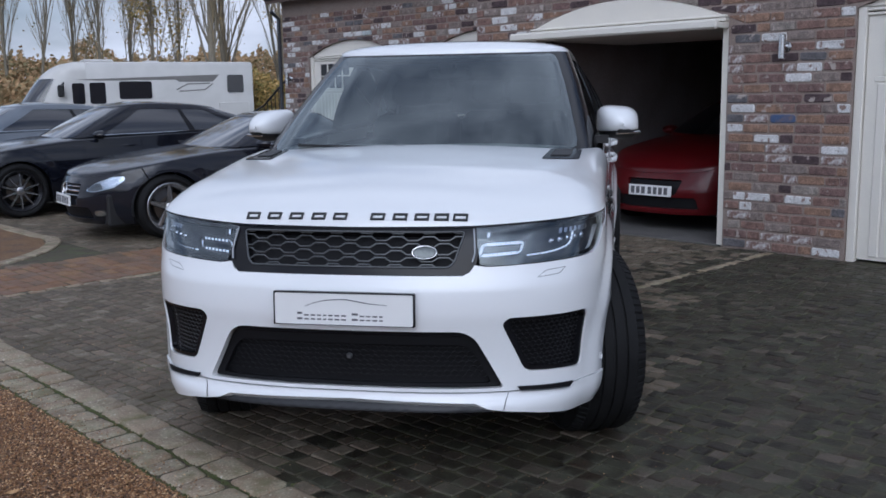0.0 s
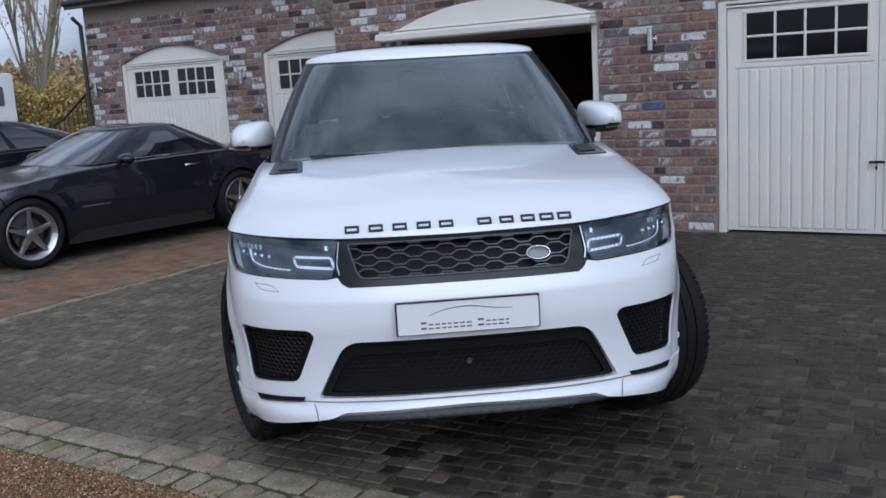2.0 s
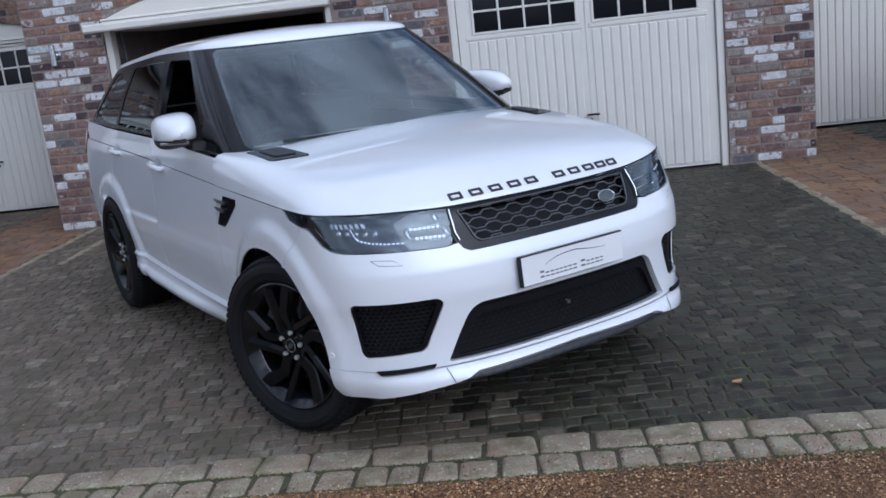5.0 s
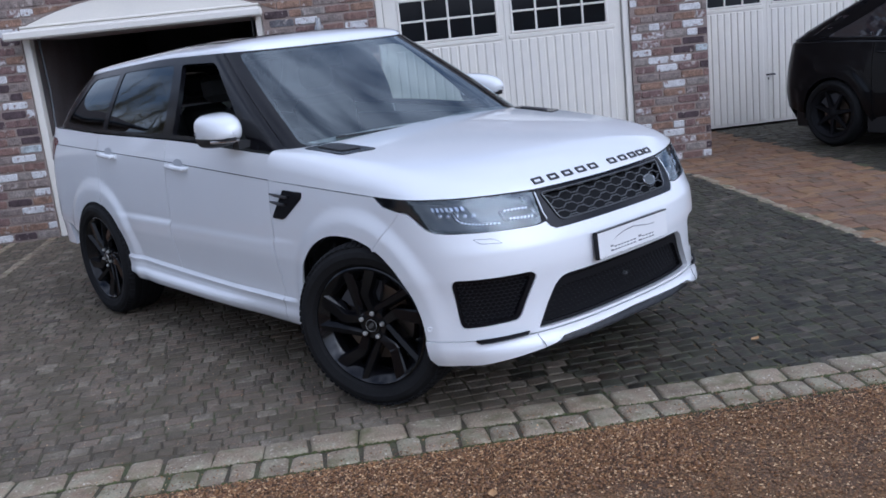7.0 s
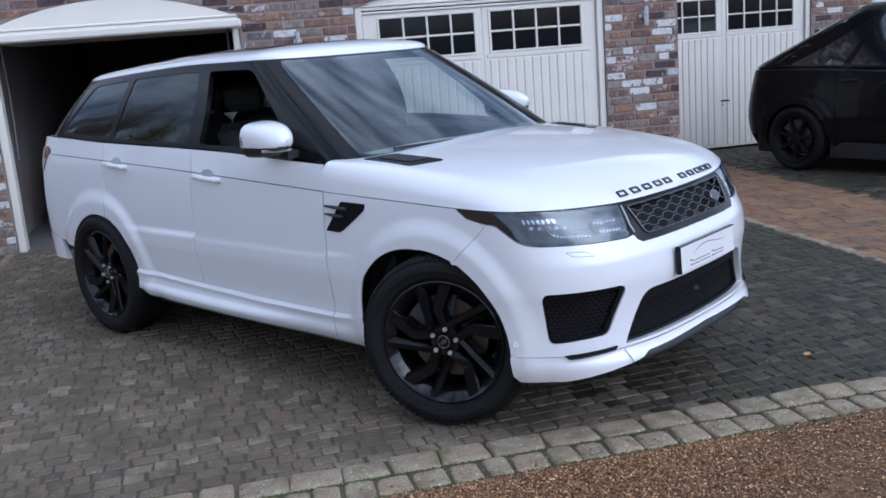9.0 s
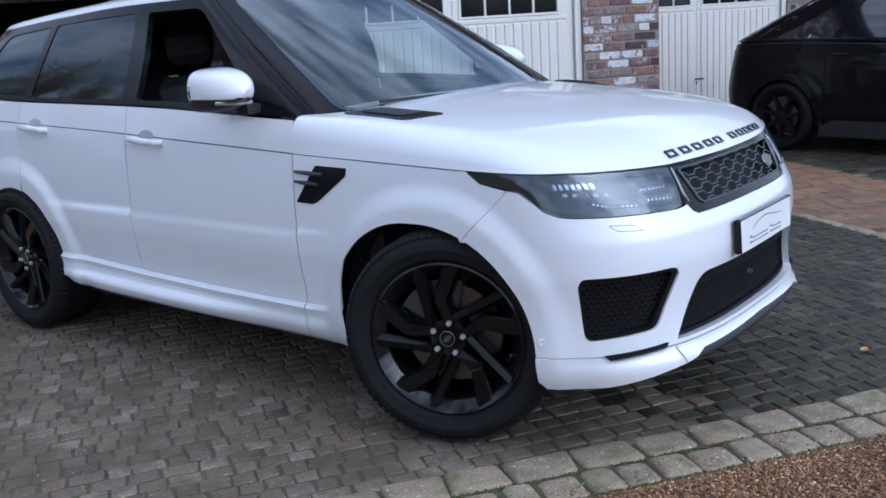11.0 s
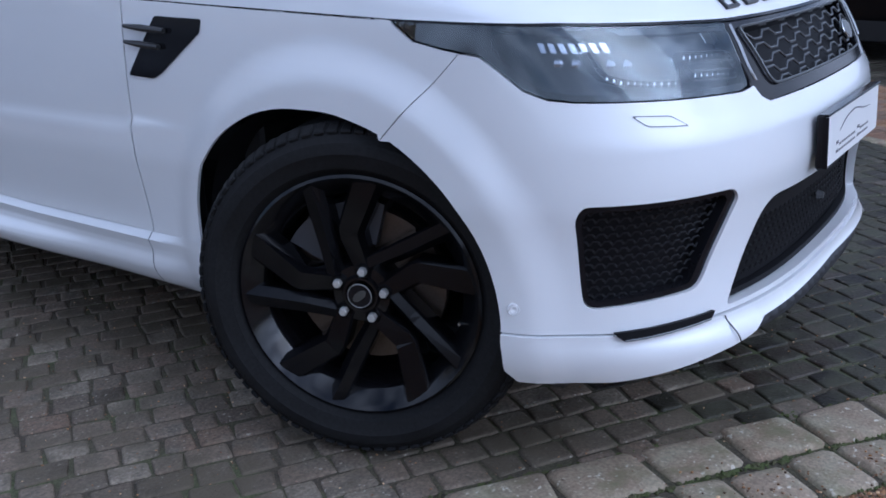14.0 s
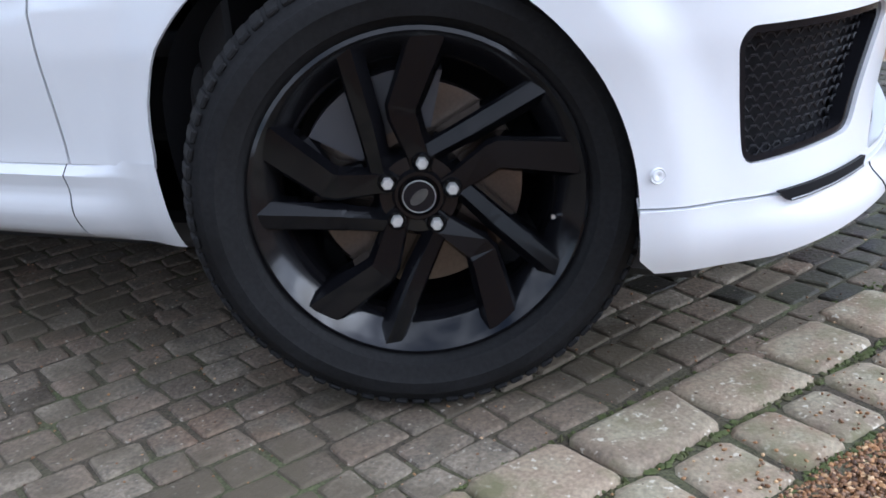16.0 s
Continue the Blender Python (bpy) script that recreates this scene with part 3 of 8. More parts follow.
class Body:
    """The skin of a car below its windows. x to its left, y back from the nose, z up."""

    def __init__(self, plan, side, nose, tail, wheels, flare=0.024, arch=0.41, shelf=None):
        self.plan, self.side, self.nose, self.tail, self.wheels, self.flare, self.arch, self.shelf = plan, side, nose, tail, wheels, flare, arch, shelf
        self.mid = 0.5 * plan.y[-1]

    def __call__(self, s, z):
        x, y, nx, ny = self.plan.at(s)
        out = self.side(z)
        for wy, wz in self.wheels:
            r = math.hypot(y - wy, z - wz)
            out += self.flare * step01(self.arch + 0.165, self.arch + 0.07, r) * abs(nx) ** 3
        if self.shelf:
            z0, y0, y1, deep = self.shelf
            out += deep * step01(z0 + 0.014, z0 - 0.010, z) * step01(0.45, 0.60, z) * step01(y0, y0 + 0.45, y) * step01(y1, y1 - 0.45, y)
        end = -self.nose(z) if y < self.mid else self.tail(z)
        return np.array([x + nx * out, y + ny * end, z])

SUV_PLAN = Plan(0.93, 0.0, 4.79, 0.70, 0.45, 3.3, 3.6, 0.05)
SUV = Body(
    SUV_PLAN,
    curve1((0.20, -0.10), (0.27, -0.05), (0.33, -0.022), (0.40, -0.014), (0.46, -0.013), (0.55, -0.009), (0.60, -0.004), (0.66, 0.004), (0.80, 0.006), (0.95, 0.0), (1.05, -0.008), (1.12, -0.015), (1.20, -0.032), (1.30, -0.06)),
    curve1((0.18, 0.10), (0.23, 0.02), (0.27, -0.005), (0.33, -0.01), (0.38, 0.02), (0.50, 0.03), (0.62, 0.02), (0.68, 0.012), (0.77, 0.02), (0.83, 0.05), (0.92, 0.095), (1.0, 0.15), (1.06, 0.22), (1.2, 0.3)),
    curve1((0.20, -0.12), (0.35, -0.03), (0.55, 0.0), (0.75, -0.02), (1.0, -0.07), (1.2, -0.14), (1.3, -0.2)),
    ((0.872, 0.39), (3.775, 0.39)), 0.022, 0.42, (0.738, 1.25, 3.55, 0.0125),
)

# ---- the setting ----
YARD = pose(1.9, 5.93, 0, 0, 0, -35.5)  # the garage front: x along it, y into it
REAR = 1.85  # how far the wings stand back


def yard(u, d, z=0.0):
    return YARD @ Vector((u, d, z))


def setting(name, mesh, mat, label="", m=YARD, **kw):
    ob = build(name, mesh, mat, None, label, m=m, **kw)
    return tagged(ob, label, "", "", "structure")


def plain_ground():
    me = Mesh()
    r = [0, 4, 8, 14, 22, 35, 60, 110, 220, 500, 1200]
    n = 40
    me.v.append((0, 0, 0))
    for k in r[1:]:
        for i in range(n):
            a = 2 * math.pi * i / n
            me.v.append((k * math.cos(a), k * math.sin(a), 0))
    for i in range(n):
        me.f.append((0, 1 + i, 1 + (i + 1) % n))
    for k in range(len(r) - 2):
        for i in range(n):
            a, b = 1 + k * n + i, 1 + k * n + (i + 1) % n
            me.f.append((a, a + n, b + n, b))
    setting("ground", me, EARTH, "earth ground with winter grass reaching to the horizon", m=pose(0, 2, -0.06))


plain_ground()


def slab(poly, z0, z1):
    return Mesh().prism(poly, z0, z1, lambda a, b, h: (a, b, h))


setting("paving_bed", slab([(-13, 1.84), (-13, -6.42), (12, -6.42), (12, 1.94)], -0.055, -0.0055), BED, "dark sand and moss bed between the paving stones")
setting("gravel", slab([(-40, -6.37), (-40, -22), (30, -22), (30, -6.37)], -0.05, -0.012), GRAVELBED, "brown pea gravel drive beside the stone edging")


def arch(u0, u1, spring=2.12, apex=2.37, foot=-0.02, n=14):
    c = 0.5 * (u0 + u1)
    h = 0.5 * (u1 - u0)
    top = [(c + h * (1 - 2 * k / n), spring + (apex - spring) * (1 - (1 - 2 * k / n) ** 2)) for k in range(n + 1)]
    return [(u0, foot), (u1, foot)] + top


def wall(name, u0, u1, d, height, openings, label, thick=0.28):
    """A wall along the garage front with arched openings right through it."""
    mesh = Mesh()
    out = [(u0, -0.05), (u1, -0.05), (u1, height), (u0, height)]
    # the openings reach the ground, so that the outline runs round them
    line = [(u0, -0.05)]
    for o in sorted(openings):
        a = arch(*o, foot=-0.05)
        line += [a[0]] + a[2:][::-1] + [a[1]]
    line += out[1:]
    n = len(line)
    faces = bpy_tess(line)
    for dd, flip in ((d, False), (d + thick, True)):
        k = len(mesh.v)
        mesh.v += [(a, dd, b) for a, b in line]
        mesh.f += [tuple(k + i for i in (f[::-1] if flip else f)) for f in faces]
    for i in range(n):
        j = (i + 1) % n
        mesh.f.append((j, i, n + i, n + j))
    return setting(name, mesh, MORTAR, label, flat=True)


def bpy_tess(line):
    """Triangles of a flat outline that runs anticlockwise."""
    res = delaunay_2d_cdt([Vector(p) for p in line], [(i, (i + 1) % len(line)) for i in range(len(line))], [], 0, 1e-7)
    assert len(res[0]) == len(line)
    t = res[2]
    cx = np.array([sum(line[i][0] for i in f) / 3 for f in t])
    cy = np.array([sum(line[i][1] for i in f) / 3 for f in t])
    ok = inside(cx, cy, line)
    return [tuple(f) for f, k in zip(t, ok) if k]


OPEN = (-2.34, 0.04)
DOORS = {"open": OPEN, "d4": (1.20, 3.90), "d1": (-9.03, -6.75), "d2": (-5.95, -3.62), "d5": (5.10, 7.72)}
EAVES = 3.27
C0, C1 = -3.17, 4.76
wall("wall_centre", C0, C1, 0.0, EAVES, [DOORS["open"], DOORS["d4"]], "reclaimed brick garage wall with two arched openings")
wall("wall_left_wing", -9.80, C0 - 0.005, REAR, EAVES, [DOORS["d1"], DOORS["d2"]], "reclaimed brick garage wing set back, with arched doors")
wall("wall_right_wing", C1 + 0.005, 11.5, REAR + 0.1, EAVES, [DOORS["d5"]], "reclaimed brick garage wing set back, with an arched door")
for nm, u, d0, d1 in (("wall_return_left", C0, 0.283, REAR + 0.28), ("wall_return_right", C1 - 0.28, 0.283, REAR + 0.38), ("wall_end_left", -9.80, REAR + 0.283, 8.0), ("wall_end_right", 11.22, REAR + 0.39, 8.0), ("wall_garage_left", -2.75, 0.283, 7.7), ("wall_garage_right", 0.30, 0.283, 7.7)):
    setting(nm, Mesh().box(u, u + 0.28, d0, d1, -0.05, EAVES - 0.003, c=0.002), MORTAR if "return" in nm or "end" in nm else PLASTER, "plain side wall of the garage block")
setting("wall_back", Mesh().box(-9.80, 11.5, 8.003, 8.25, -0.05, EAVES, c=0.002), PLASTER, "plain back wall of the garages")
setting("floor_garage", Mesh().box(-2.46, 0.29, 0.02, 8.0, -0.05, 0.012, c=0.004), CONCRETE, "grey concrete garage floor")
setting("ceiling", Mesh().box(-9.79, 11.49, 2.2, 8.0, 2.62, 2.70, c=0.002), PLASTER, "plain garage ceiling")
setting("ceiling_front", Mesh().box(C0 + 0.3, C1 - 0.3, 0.285, 2.195, 2.62, 2.70, c=0.002), PLASTER, "plain garage ceiling over the fronts")


def roof(name, u0, u1, d0, ridge, label):
    me = Mesh()
    rise = 0.62
    h = (ridge - d0) * rise
    for a, b, c in (((d0 - 0.25), ridge, 1), (ridge, 2 * ridge - d0 + 0.25, -1)):
        za = EAVES + 0.05 - 0.25 * rise if c > 0 else EAVES + 0.05 + h
        zb = EAVES + 0.05 + h if c > 0 else EAVES + 0.05 - 0.25 * rise
        me.add([(u0, a, za), (u1, a, za), (u1, b, zb), (u0, b, zb), (u0, a, za - 0.09), (u1, a, za - 0.09), (u1, b, zb - 0.09), (u0, b, zb - 0.09)], [(0, 1, 2, 3), (7, 6, 5, 4), (0, 4, 5, 1), (1, 5, 6, 2), (2, 6, 7, 3), (3, 7, 4, 0)])
    setting(name, me, ROOFTILE, label, flat=True)
    setting("gutter", Mesh().tube([(u0, d0 - 0.24, EAVES - 0.09), (u1, d0 - 0.24, EAVES - 0.09)], 0.055, 10), GUTTER, "dark half-round gutter under the eaves")
    setting("fascia", Mesh().box(u0 + 0.01, u1 - 0.01, d0 - 0.18, d0 - 0.15, EAVES - 0.13, EAVES + 0.0, c=0.003), GUTTER, "dark painted fascia board")


roof("roof_left", -9.95, C0 - 0.02, REAR, 5.0, "dark tiled roof of the left wing")
roof("roof_centre", C0 - 0.15, C1 + 0.15, 0.0, 4.9, "dark tiled roof over the projecting middle block")
roof("roof_right", C1 + 0.02, 11.6, REAR + 0.1, 5.0, "dark tiled roof of the right wing")


# ---- garage doors ----
def garage_door(u0, u1, d, label, shut=True):
    """An up-and-over door: arched frame, two vertical halves with ribs and two rows of four panes, and a handle."""
    door = thing("garage_door", label, "garage door", m=YARD, group="arched garage doors")
    f = 0.075
    spring, apex = 2.12, 2.37
    for a, b in ((u0, u0 + f), (u1 - f, u1)):
        part("jamb", Mesh().box(a + 0.002, b - 0.002, d + 0.02, d + 0.16, -0.01, spring, c=0.006), DOORWHITE, door)
    # the fixed arched board over the leaf
    n = 16
    c, h = 0.5 * (u0 + u1), 0.5 * (u1 - u0) - 0.003
    head = [(c + h * (2 * k / n - 1), spring + (apex - 0.004 - spring) * (1 - (1 - 2 * k / n) ** 2)) for k in range(n + 1)]
    lintel = 2.04
    poly = [(c + h, lintel + 0.085), (c - h, lintel + 0.085)] + head
    out = 0.045 if shut else -0.02
    part("arch_board", Mesh().prism(poly, d + 0.10, d + out, lambda a, b, y: (a, y, b), c=0.008), DOORWHITE, door)
    for k, (z, t) in enumerate(((lintel + 0.085, 0.02), (lintel + 0.05, 0.028), (lintel + 0.015, 0.02))):
        part("moulding", Mesh().box(u0 + f * 0.2, u1 - f * 0.2, d + out - 0.012 - 0.008 * (k == 0), d + 0.12, z - 0.002, z + t, c=0.006), DOORWHITE, door)
    if not shut:
        # the opened leaf: its lower edge stands out under the arch, the rest lies under the ceiling
        part("leaf", Mesh().box(u0 + 0.01, u1 - 0.01, d - 0.20, d + 1.75, lintel - 0.02, lintel + 0.03, c=0.008), DOORWHITE, door, "white door leaf swung up flat under the ceiling")
        part("leaf_edge", Mesh().box(u0 - 0.10, u1 + 0.02, d - 0.26, d - 0.19, lintel - 0.03, lintel + 0.055, c=0.018), DOORWHITE, door)
        for a in (u0 + 0.10, u1 - 0.12):
            part("lifting_arm", Mesh().tube([(a, d + 0.22, 0.9), (a, d + 0.30, 1.5), (a, d + 0.24, 2.02)], 0.012, 8), GREYTRIM, door)
            part("guide_rail", Mesh().box(a - 0.02, a + 0.02, d + 0.2, d + 2.0, lintel + 0.04, lintel + 0.08, c=0.004), SILVER, door)
        return door
    a0, a1 = u0 + f + 0.006, u1 - f - 0.006
    mid = 0.5 * (a0 + a1)
    y = d + 0.055
    rail = 0.085
    zw0, zw1 = 1.585, 2.00
    halves = ((a0, mid - 0.002), (mid + 0.002, a1))
    for p, q in halves:
        w0, w1 = p + (0.165 if p == a0 else 0.085), q - (0.165 if q == a1 else 0.085)
        me = Mesh()
        line = [(p, 0.02), (q, 0.02), (q, lintel + 0.012), (p, lintel + 0.012)]
        hole = [(w0, zw0), (w1, zw0), (w1, zw1), (w0, zw1)]
        mesh, nn = skin(lambda a, b: (a, y, b), line, [hole], step=0.5, depth=0.035)
        leaf = build("leaf_half", mesh, DOORWHITE, door, normals=nn)
        # pressed ribs
        g0, g1 = p + (0.09 if p == a0 else 0.05), q - (0.09 if q == a1 else 0.05)
        count = int(round((g1 - g0) / 0.093))
        for k in range(count):
            x0 = g0 + (g1 - g0) * k / count
            x1 = g0 + (g1 - g0) * (k + 1) / count
            part("rib", Mesh().box(x0 + 0.008, x1 - 0.008, y - 0.011, y + 0.012, 0.05, zw0 - 0.085, c=0.0075), DOORWHITE, leaf)
        part("rail", Mesh().box(g0 - 0.02, g1 + 0.02, y - 0.010, y + 0.01, zw0 - 0.072, zw0 - 0.028, c=0.006), DOORWHITE, leaf)
        # the window: frame, bars and panes
        for s in (Mesh().box(w0 - 0.022, w1 + 0.022, y - 0.012, y + 0.03, zw0 - 0.022, zw0 + 0.004, c=0.004), Mesh().box(w0 - 0.022, w1 + 0.022, y - 0.012, y + 0.03, zw1 - 0.004, zw1 + 0.022, c=0.004), Mesh().box(w0 - 0.022, w0 + 0.004, y - 0.0115, y + 0.03, zw0 + 0.005, zw1 - 0.005, c=0.004), Mesh().box(w1 - 0.004, w1 + 0.022, y - 0.0115, y + 0.03, zw0 + 0.005, zw1 - 0.005, c=0.004)):
            part("window_frame", s, DOORWHITE, leaf)
        for k in range(1, 4):
            x = w0 + (w1 - w0) * k / 4
            part("glazing_bar", Mesh().box(x - 0.011, x + 0.011, y - 0.009, y + 0.026, zw0 + 0.005, zw1 - 0.005, c=0.004), DOORWHITE, leaf)
        zm = 0.5 * (zw0 + zw1)
        part("glazing_bar", Mesh().box(w0 + 0.005, w1 - 0.005, y - 0.007, y + 0.024, zm - 0.011, zm + 0.011, c=0.004), DOORWHITE, leaf)
        for k in range(4):
            for r in range(2):
                xa, xb = w0 + (w1 - w0) * k / 4 + 0.004, w0 + (w1 - w0) * (k + 1) / 4 - 0.004
                za, zb = zw0 + (zw1 - zw0) * r / 2 + 0.004, zw0 + (zw1 - zw0) * (r + 1) / 2 - 0.004
                part("pane", Mesh().box(xa, xb, y + 0.008, y + 0.014, za, zb, c=0.001), DOORPANE, leaf)
    hd = part("handle", Mesh().tube([(mid - 0.05, y - 0.045, 0.652), (mid - 0.03, y - 0.05, 0.655), (mid + 0.05, y - 0.05, 0.655), (mid + 0.075, y - 0.045, 0.65)], 0.011, 8).lathe([(0, 0.018), (0.004, 0.018)], 12), GLOSS, door, "small black lever handle")
    part("spindle", Mesh().tube([(mid, y - 0.05, 0.652), (mid, y + 0.01, 0.652)], 0.009, 8).box(mid - 0.007, mid + 0.007, y - 0.006, y + 0.0, 0.585, 0.612, c=0.002), GLOSS, door)
    part("backing", Mesh().box(a0, a1, d + 0.20, d + 0.21, 0.0, 2.1, c=0.001), PLASTER, door)
    return door


garage_door(*DOORS["open"], 0.0, "white up-and-over garage door standing open under its arch", shut=False)
garage_door(*DOORS["d4"], 0.0, "closed white garage door with ribs and two rows of panes")
garage_door(*DOORS["d1"], REAR, "closed white arched garage door in the set-back wing")
garage_door(*DOORS["d2"], REAR, "closed white arched garage door half hidden by the brick block")
garage_door(*DOORS["d5"], REAR + 0.1, "closed white garage door behind the parked black car")


def wall_lamp(u, d, z):
    lamp = thing("wall_lamp", "small up-and-down steel cylinder lamp on the brick wall", "wall lamp", m=YARD @ pose(u, d, z), group="wall lamps")
    part("cylinder", Mesh().lathe([(-0.105, 0.0), (-0.105, 0.026), (-0.10, 0.030), (0.10, 0.030), (0.105, 0.026), (0.105, 0.0)], 20, "z"), SILVER, lamp).location = (0, -0.085, 0)
    part("bracket", Mesh().lathe([(-0.06, 0.022), (-0.02, 0.022), (-0.015, 0.045), (-0.008, 0.05), (-0.004, 0.05)], 18, "y"), SILVER, lamp)


for u, d, z in ((0.60, 0.0, 1.83), (-2.86, 0.0, 1.84), (-9.60, REAR, 1.77), (-6.33, REAR, 1.80), (4.35, 0.0, 1.83)):
    wall_lamp(u, d, z)

# ---- the white SUV ----
class Cabin:
    """The windows' shell of a car: from a lower outline to the roof's."""

    def __init__(self, low, high, belt, rail, crown, bulge=0.02, marks=None):
        self.low, self.high, self.belt, self.rail, self.crown, self.bulge = low, high, belt, rail, crown, bulge
        (a, b), (c, d) = marks
        self.q = np.array([0.0, 0.25, 0.80, 1.0])
        self.ls = np.array([0, low.by_y(a), low.by_y(c), low.end])
        self.hs = np.array([0, high.by_y(b), high.by_y(d), high.end])

    def __call__(self, a, v):
        q = a / 3.0
        g, k = (1 if q >= 0 else -1), abs(q)
        x0, y0, nx, ny = self.low.at(g * float(np.interp(k, self.q, self.ls)))
        x1, y1, mx, my = self.high.at(g * float(np.interp(k, self.q, self.hs)))
        t = v / 0.55
        b = self.bulge * 4 * t * (1 - t)
        z0, z1 = float(self.belt(y0)), float(self.rail(y1))
        return np.array([x0 + (x1 - x0) * t + nx * b, y0 + (y1 - y0) * t + ny * b, z0 + (z1 - z0) * t])

    def top(self, a, r):
        """The roof, from its rim (r = 1) to its spine (r = 0)."""
        e = self(a, 0.55)
        y0, y1 = self.high.y[0], self.high.y[-1]
        ym = y0 + 0.3 + (y1 - y0 - 0.6) * np.clip((e[1] - y0) / (y1 - y0), 0, 1)
        p = np.array([0, ym, 0]) + (e - np.array([0, ym, 0])) * r
        z = e[2] * r + float(self.rail(p[1])) * (1 - r)
        p[2] = z + self.crown * (1 - r ** 2.4) ** (1 / 2.4)
        return p

    def by_y(self, y, v, g=1):
        a = np.linspace(0.3, 2.9, 400)
        ys = [self(g * k, v)[1] for k in a]
        return g * float(np.interp(y, ys, a))

    def by_x(self, x, v, g=1):
        a = np.linspace(0.0, 0.9, 200)
        xs = [abs(self(k, v)[0]) for k in a]
        return g * float(np.interp(x, xs, a))


BELT = curve1((1.0, 1.155), (1.25, 1.175), (1.55, 1.185), (2.5, 1.232), (3.8, 1.265), (4.2, 1.285), (4.8, 1.30))
SUVCAB = Cabin(
    Plan(0.862, 1.20, 4.62, 0.42, 0.36, 2.7, 3.0),
    Plan(0.675, 2.10, 4.30, 0.26, 0.30, 2.8, 3.0),
    BELT,
    curve1((2.0, 1.69), (2.3, 1.70), (2.8, 1.70), (3.5, 1.675), (4.0, 1.645), (4.4, 1.61)),
    0.075, 0.018, ((1.62, 2.36), (4.26, 4.0)),
)


def suv_crease(s):
    """The height of the bonnet's shut line round the nose and along the wing."""
    return float(np.interp(abs(s), [0, 0.46, 0.94, 1.37, 2.24, 3.6, 5.2], [0.988, 0.992, 1.014, 1.02, 1.052, 1.12, 1.18]))


BONNET_TOP = curve1((0.0, 1.0), (0.2, 1.025), (0.35, 1.06), (0.6, 1.105), (0.9, 1.145), (1.25, 1.178), (1.7, 1.20))


SHUT = curve1((0.0, 0.985), (0.16, 0.989), (0.34, 1.010), (0.70, 1.02), (1.55, 1.052), (1.8, 1.06))


def _bonnet_edges():
    """The bonnet's rim in the plan: half width by length, and length by half width."""
    p = np.array([SUV(s, suv_crease(s)) for s in np.linspace(0, 2.4, 300)])
    k = int(np.argmax(p[:, 0]))
    return p[:, 1], np.maximum.accumulate(p[:, 0]), p[:, 0][: k + 1], p[:, 1][: k + 1]


EDGE_Y, EDGE_X, FRONT_X, FRONT_Y = _bonnet_edges()


def quarter(d, reach, p=2.3):
    t = 1 - min(max(d / reach, 0.0), 1.0)
    return (1 - t ** p) ** (1 / p)


def bonnet_height(x, y):
    """The bonnet's height over a place in the plan."""
    half = float(np.interp(y, EDGE_Y, EDGE_X))
    front = float(np.interp(min(abs(x), FRONT_X[-1]), FRONT_X, FRONT_Y))
    shut = float(SHUT(y))
    top = float(BONNET_TOP(y)) + 0.05 * (1 - min(1.0, (x / 0.90) ** 2))
    return shut + max(0.0, top - shut) * quarter(half - abs(x), float(np.interp(y, [0.75, 1.5], [0.16, 0.055]))) * quarter(y - front, 0.34)


def suv_bonnet(s, r):
    e = SUV(s, suv_crease(s))
    f = np.clip(abs(s) / SUV_PLAN.by_y(1.55), 0, 1)
    q = np.array([0.0, 0.62 + 0.66 * f, 0.0])
    p = q + (e - q) * r
    p[2] = bonnet_height(p[0], p[1]) if r < 0.99999 else e[2]
    return p


def bonnet_normal(p):
    x, y = p[0], p[1]
    h = 0.004
    gx = (bonnet_height(x + h, y) - bonnet_height(x - h, y)) / (2 * h)
    gy = (bonnet_height(x, y + h) - bonnet_height(x, y - h)) / (2 * h)
    n = Vector((-gx, -gy, 1.0))
    return tuple(n.normalized())


def poly_clip(poly, line, off, keep_above):
    """The part of an outline over or under a line."""
    out = []
    pts = dense(poly, 0.04)
    val = [(b - line(a) - off) * (1 if keep_above else -1) for a, b in pts]
    for i in range(len(pts)):
        j = (i + 1) % len(pts)
        if val[i] >= 0:
            out.append(pts[i])
        if (val[i] >= 0) != (val[j] >= 0):
            t = val[i] / (val[i] - val[j])
            out.append((pts[i][0] + (pts[j][0] - pts[i][0]) * t, pts[i][1] + (pts[j][1] - pts[i][1]) * t))
    # the cut edge follows the line
    full = []
    for p, q in zip(out, out[1:] + out[:1]):
        full.append(p)
        if abs(p[1] - line(p[0]) - off) < 1e-3 and abs(q[1] - line(q[0]) - off) < 1e-3 and abs(p[0] - q[0]) > 0.08:
            n = int(abs(p[0] - q[0]) / 0.05)
            full += [(p[0] + (q[0] - p[0]) * k / n, line(p[0] + (q[0] - p[0]) * k / n) + off) for k in range(1, n)]
    return full


def poly_below(poly, line, off):
    return poly_clip(poly, line, off, False)


def poly_above(poly, line, off):
    return poly_clip(poly, line, off, True)


def sunk(s, z, depth):
    """A point below the SUV's skin."""
    g = 1 if s >= 0 else -1
    n = np.cross((SUV(s + g * 0.004, z) - SUV(s - g * 0.004, z)) * g, SUV(s, z + 0.004) - SUV(s, z - 0.004))
    return SUV(s, z) - n / np.linalg.norm(n) * depth


def mirror_poly(poly, g):
    return [(g * a, b) for a, b in (poly if g > 0 else poly[::-1])]


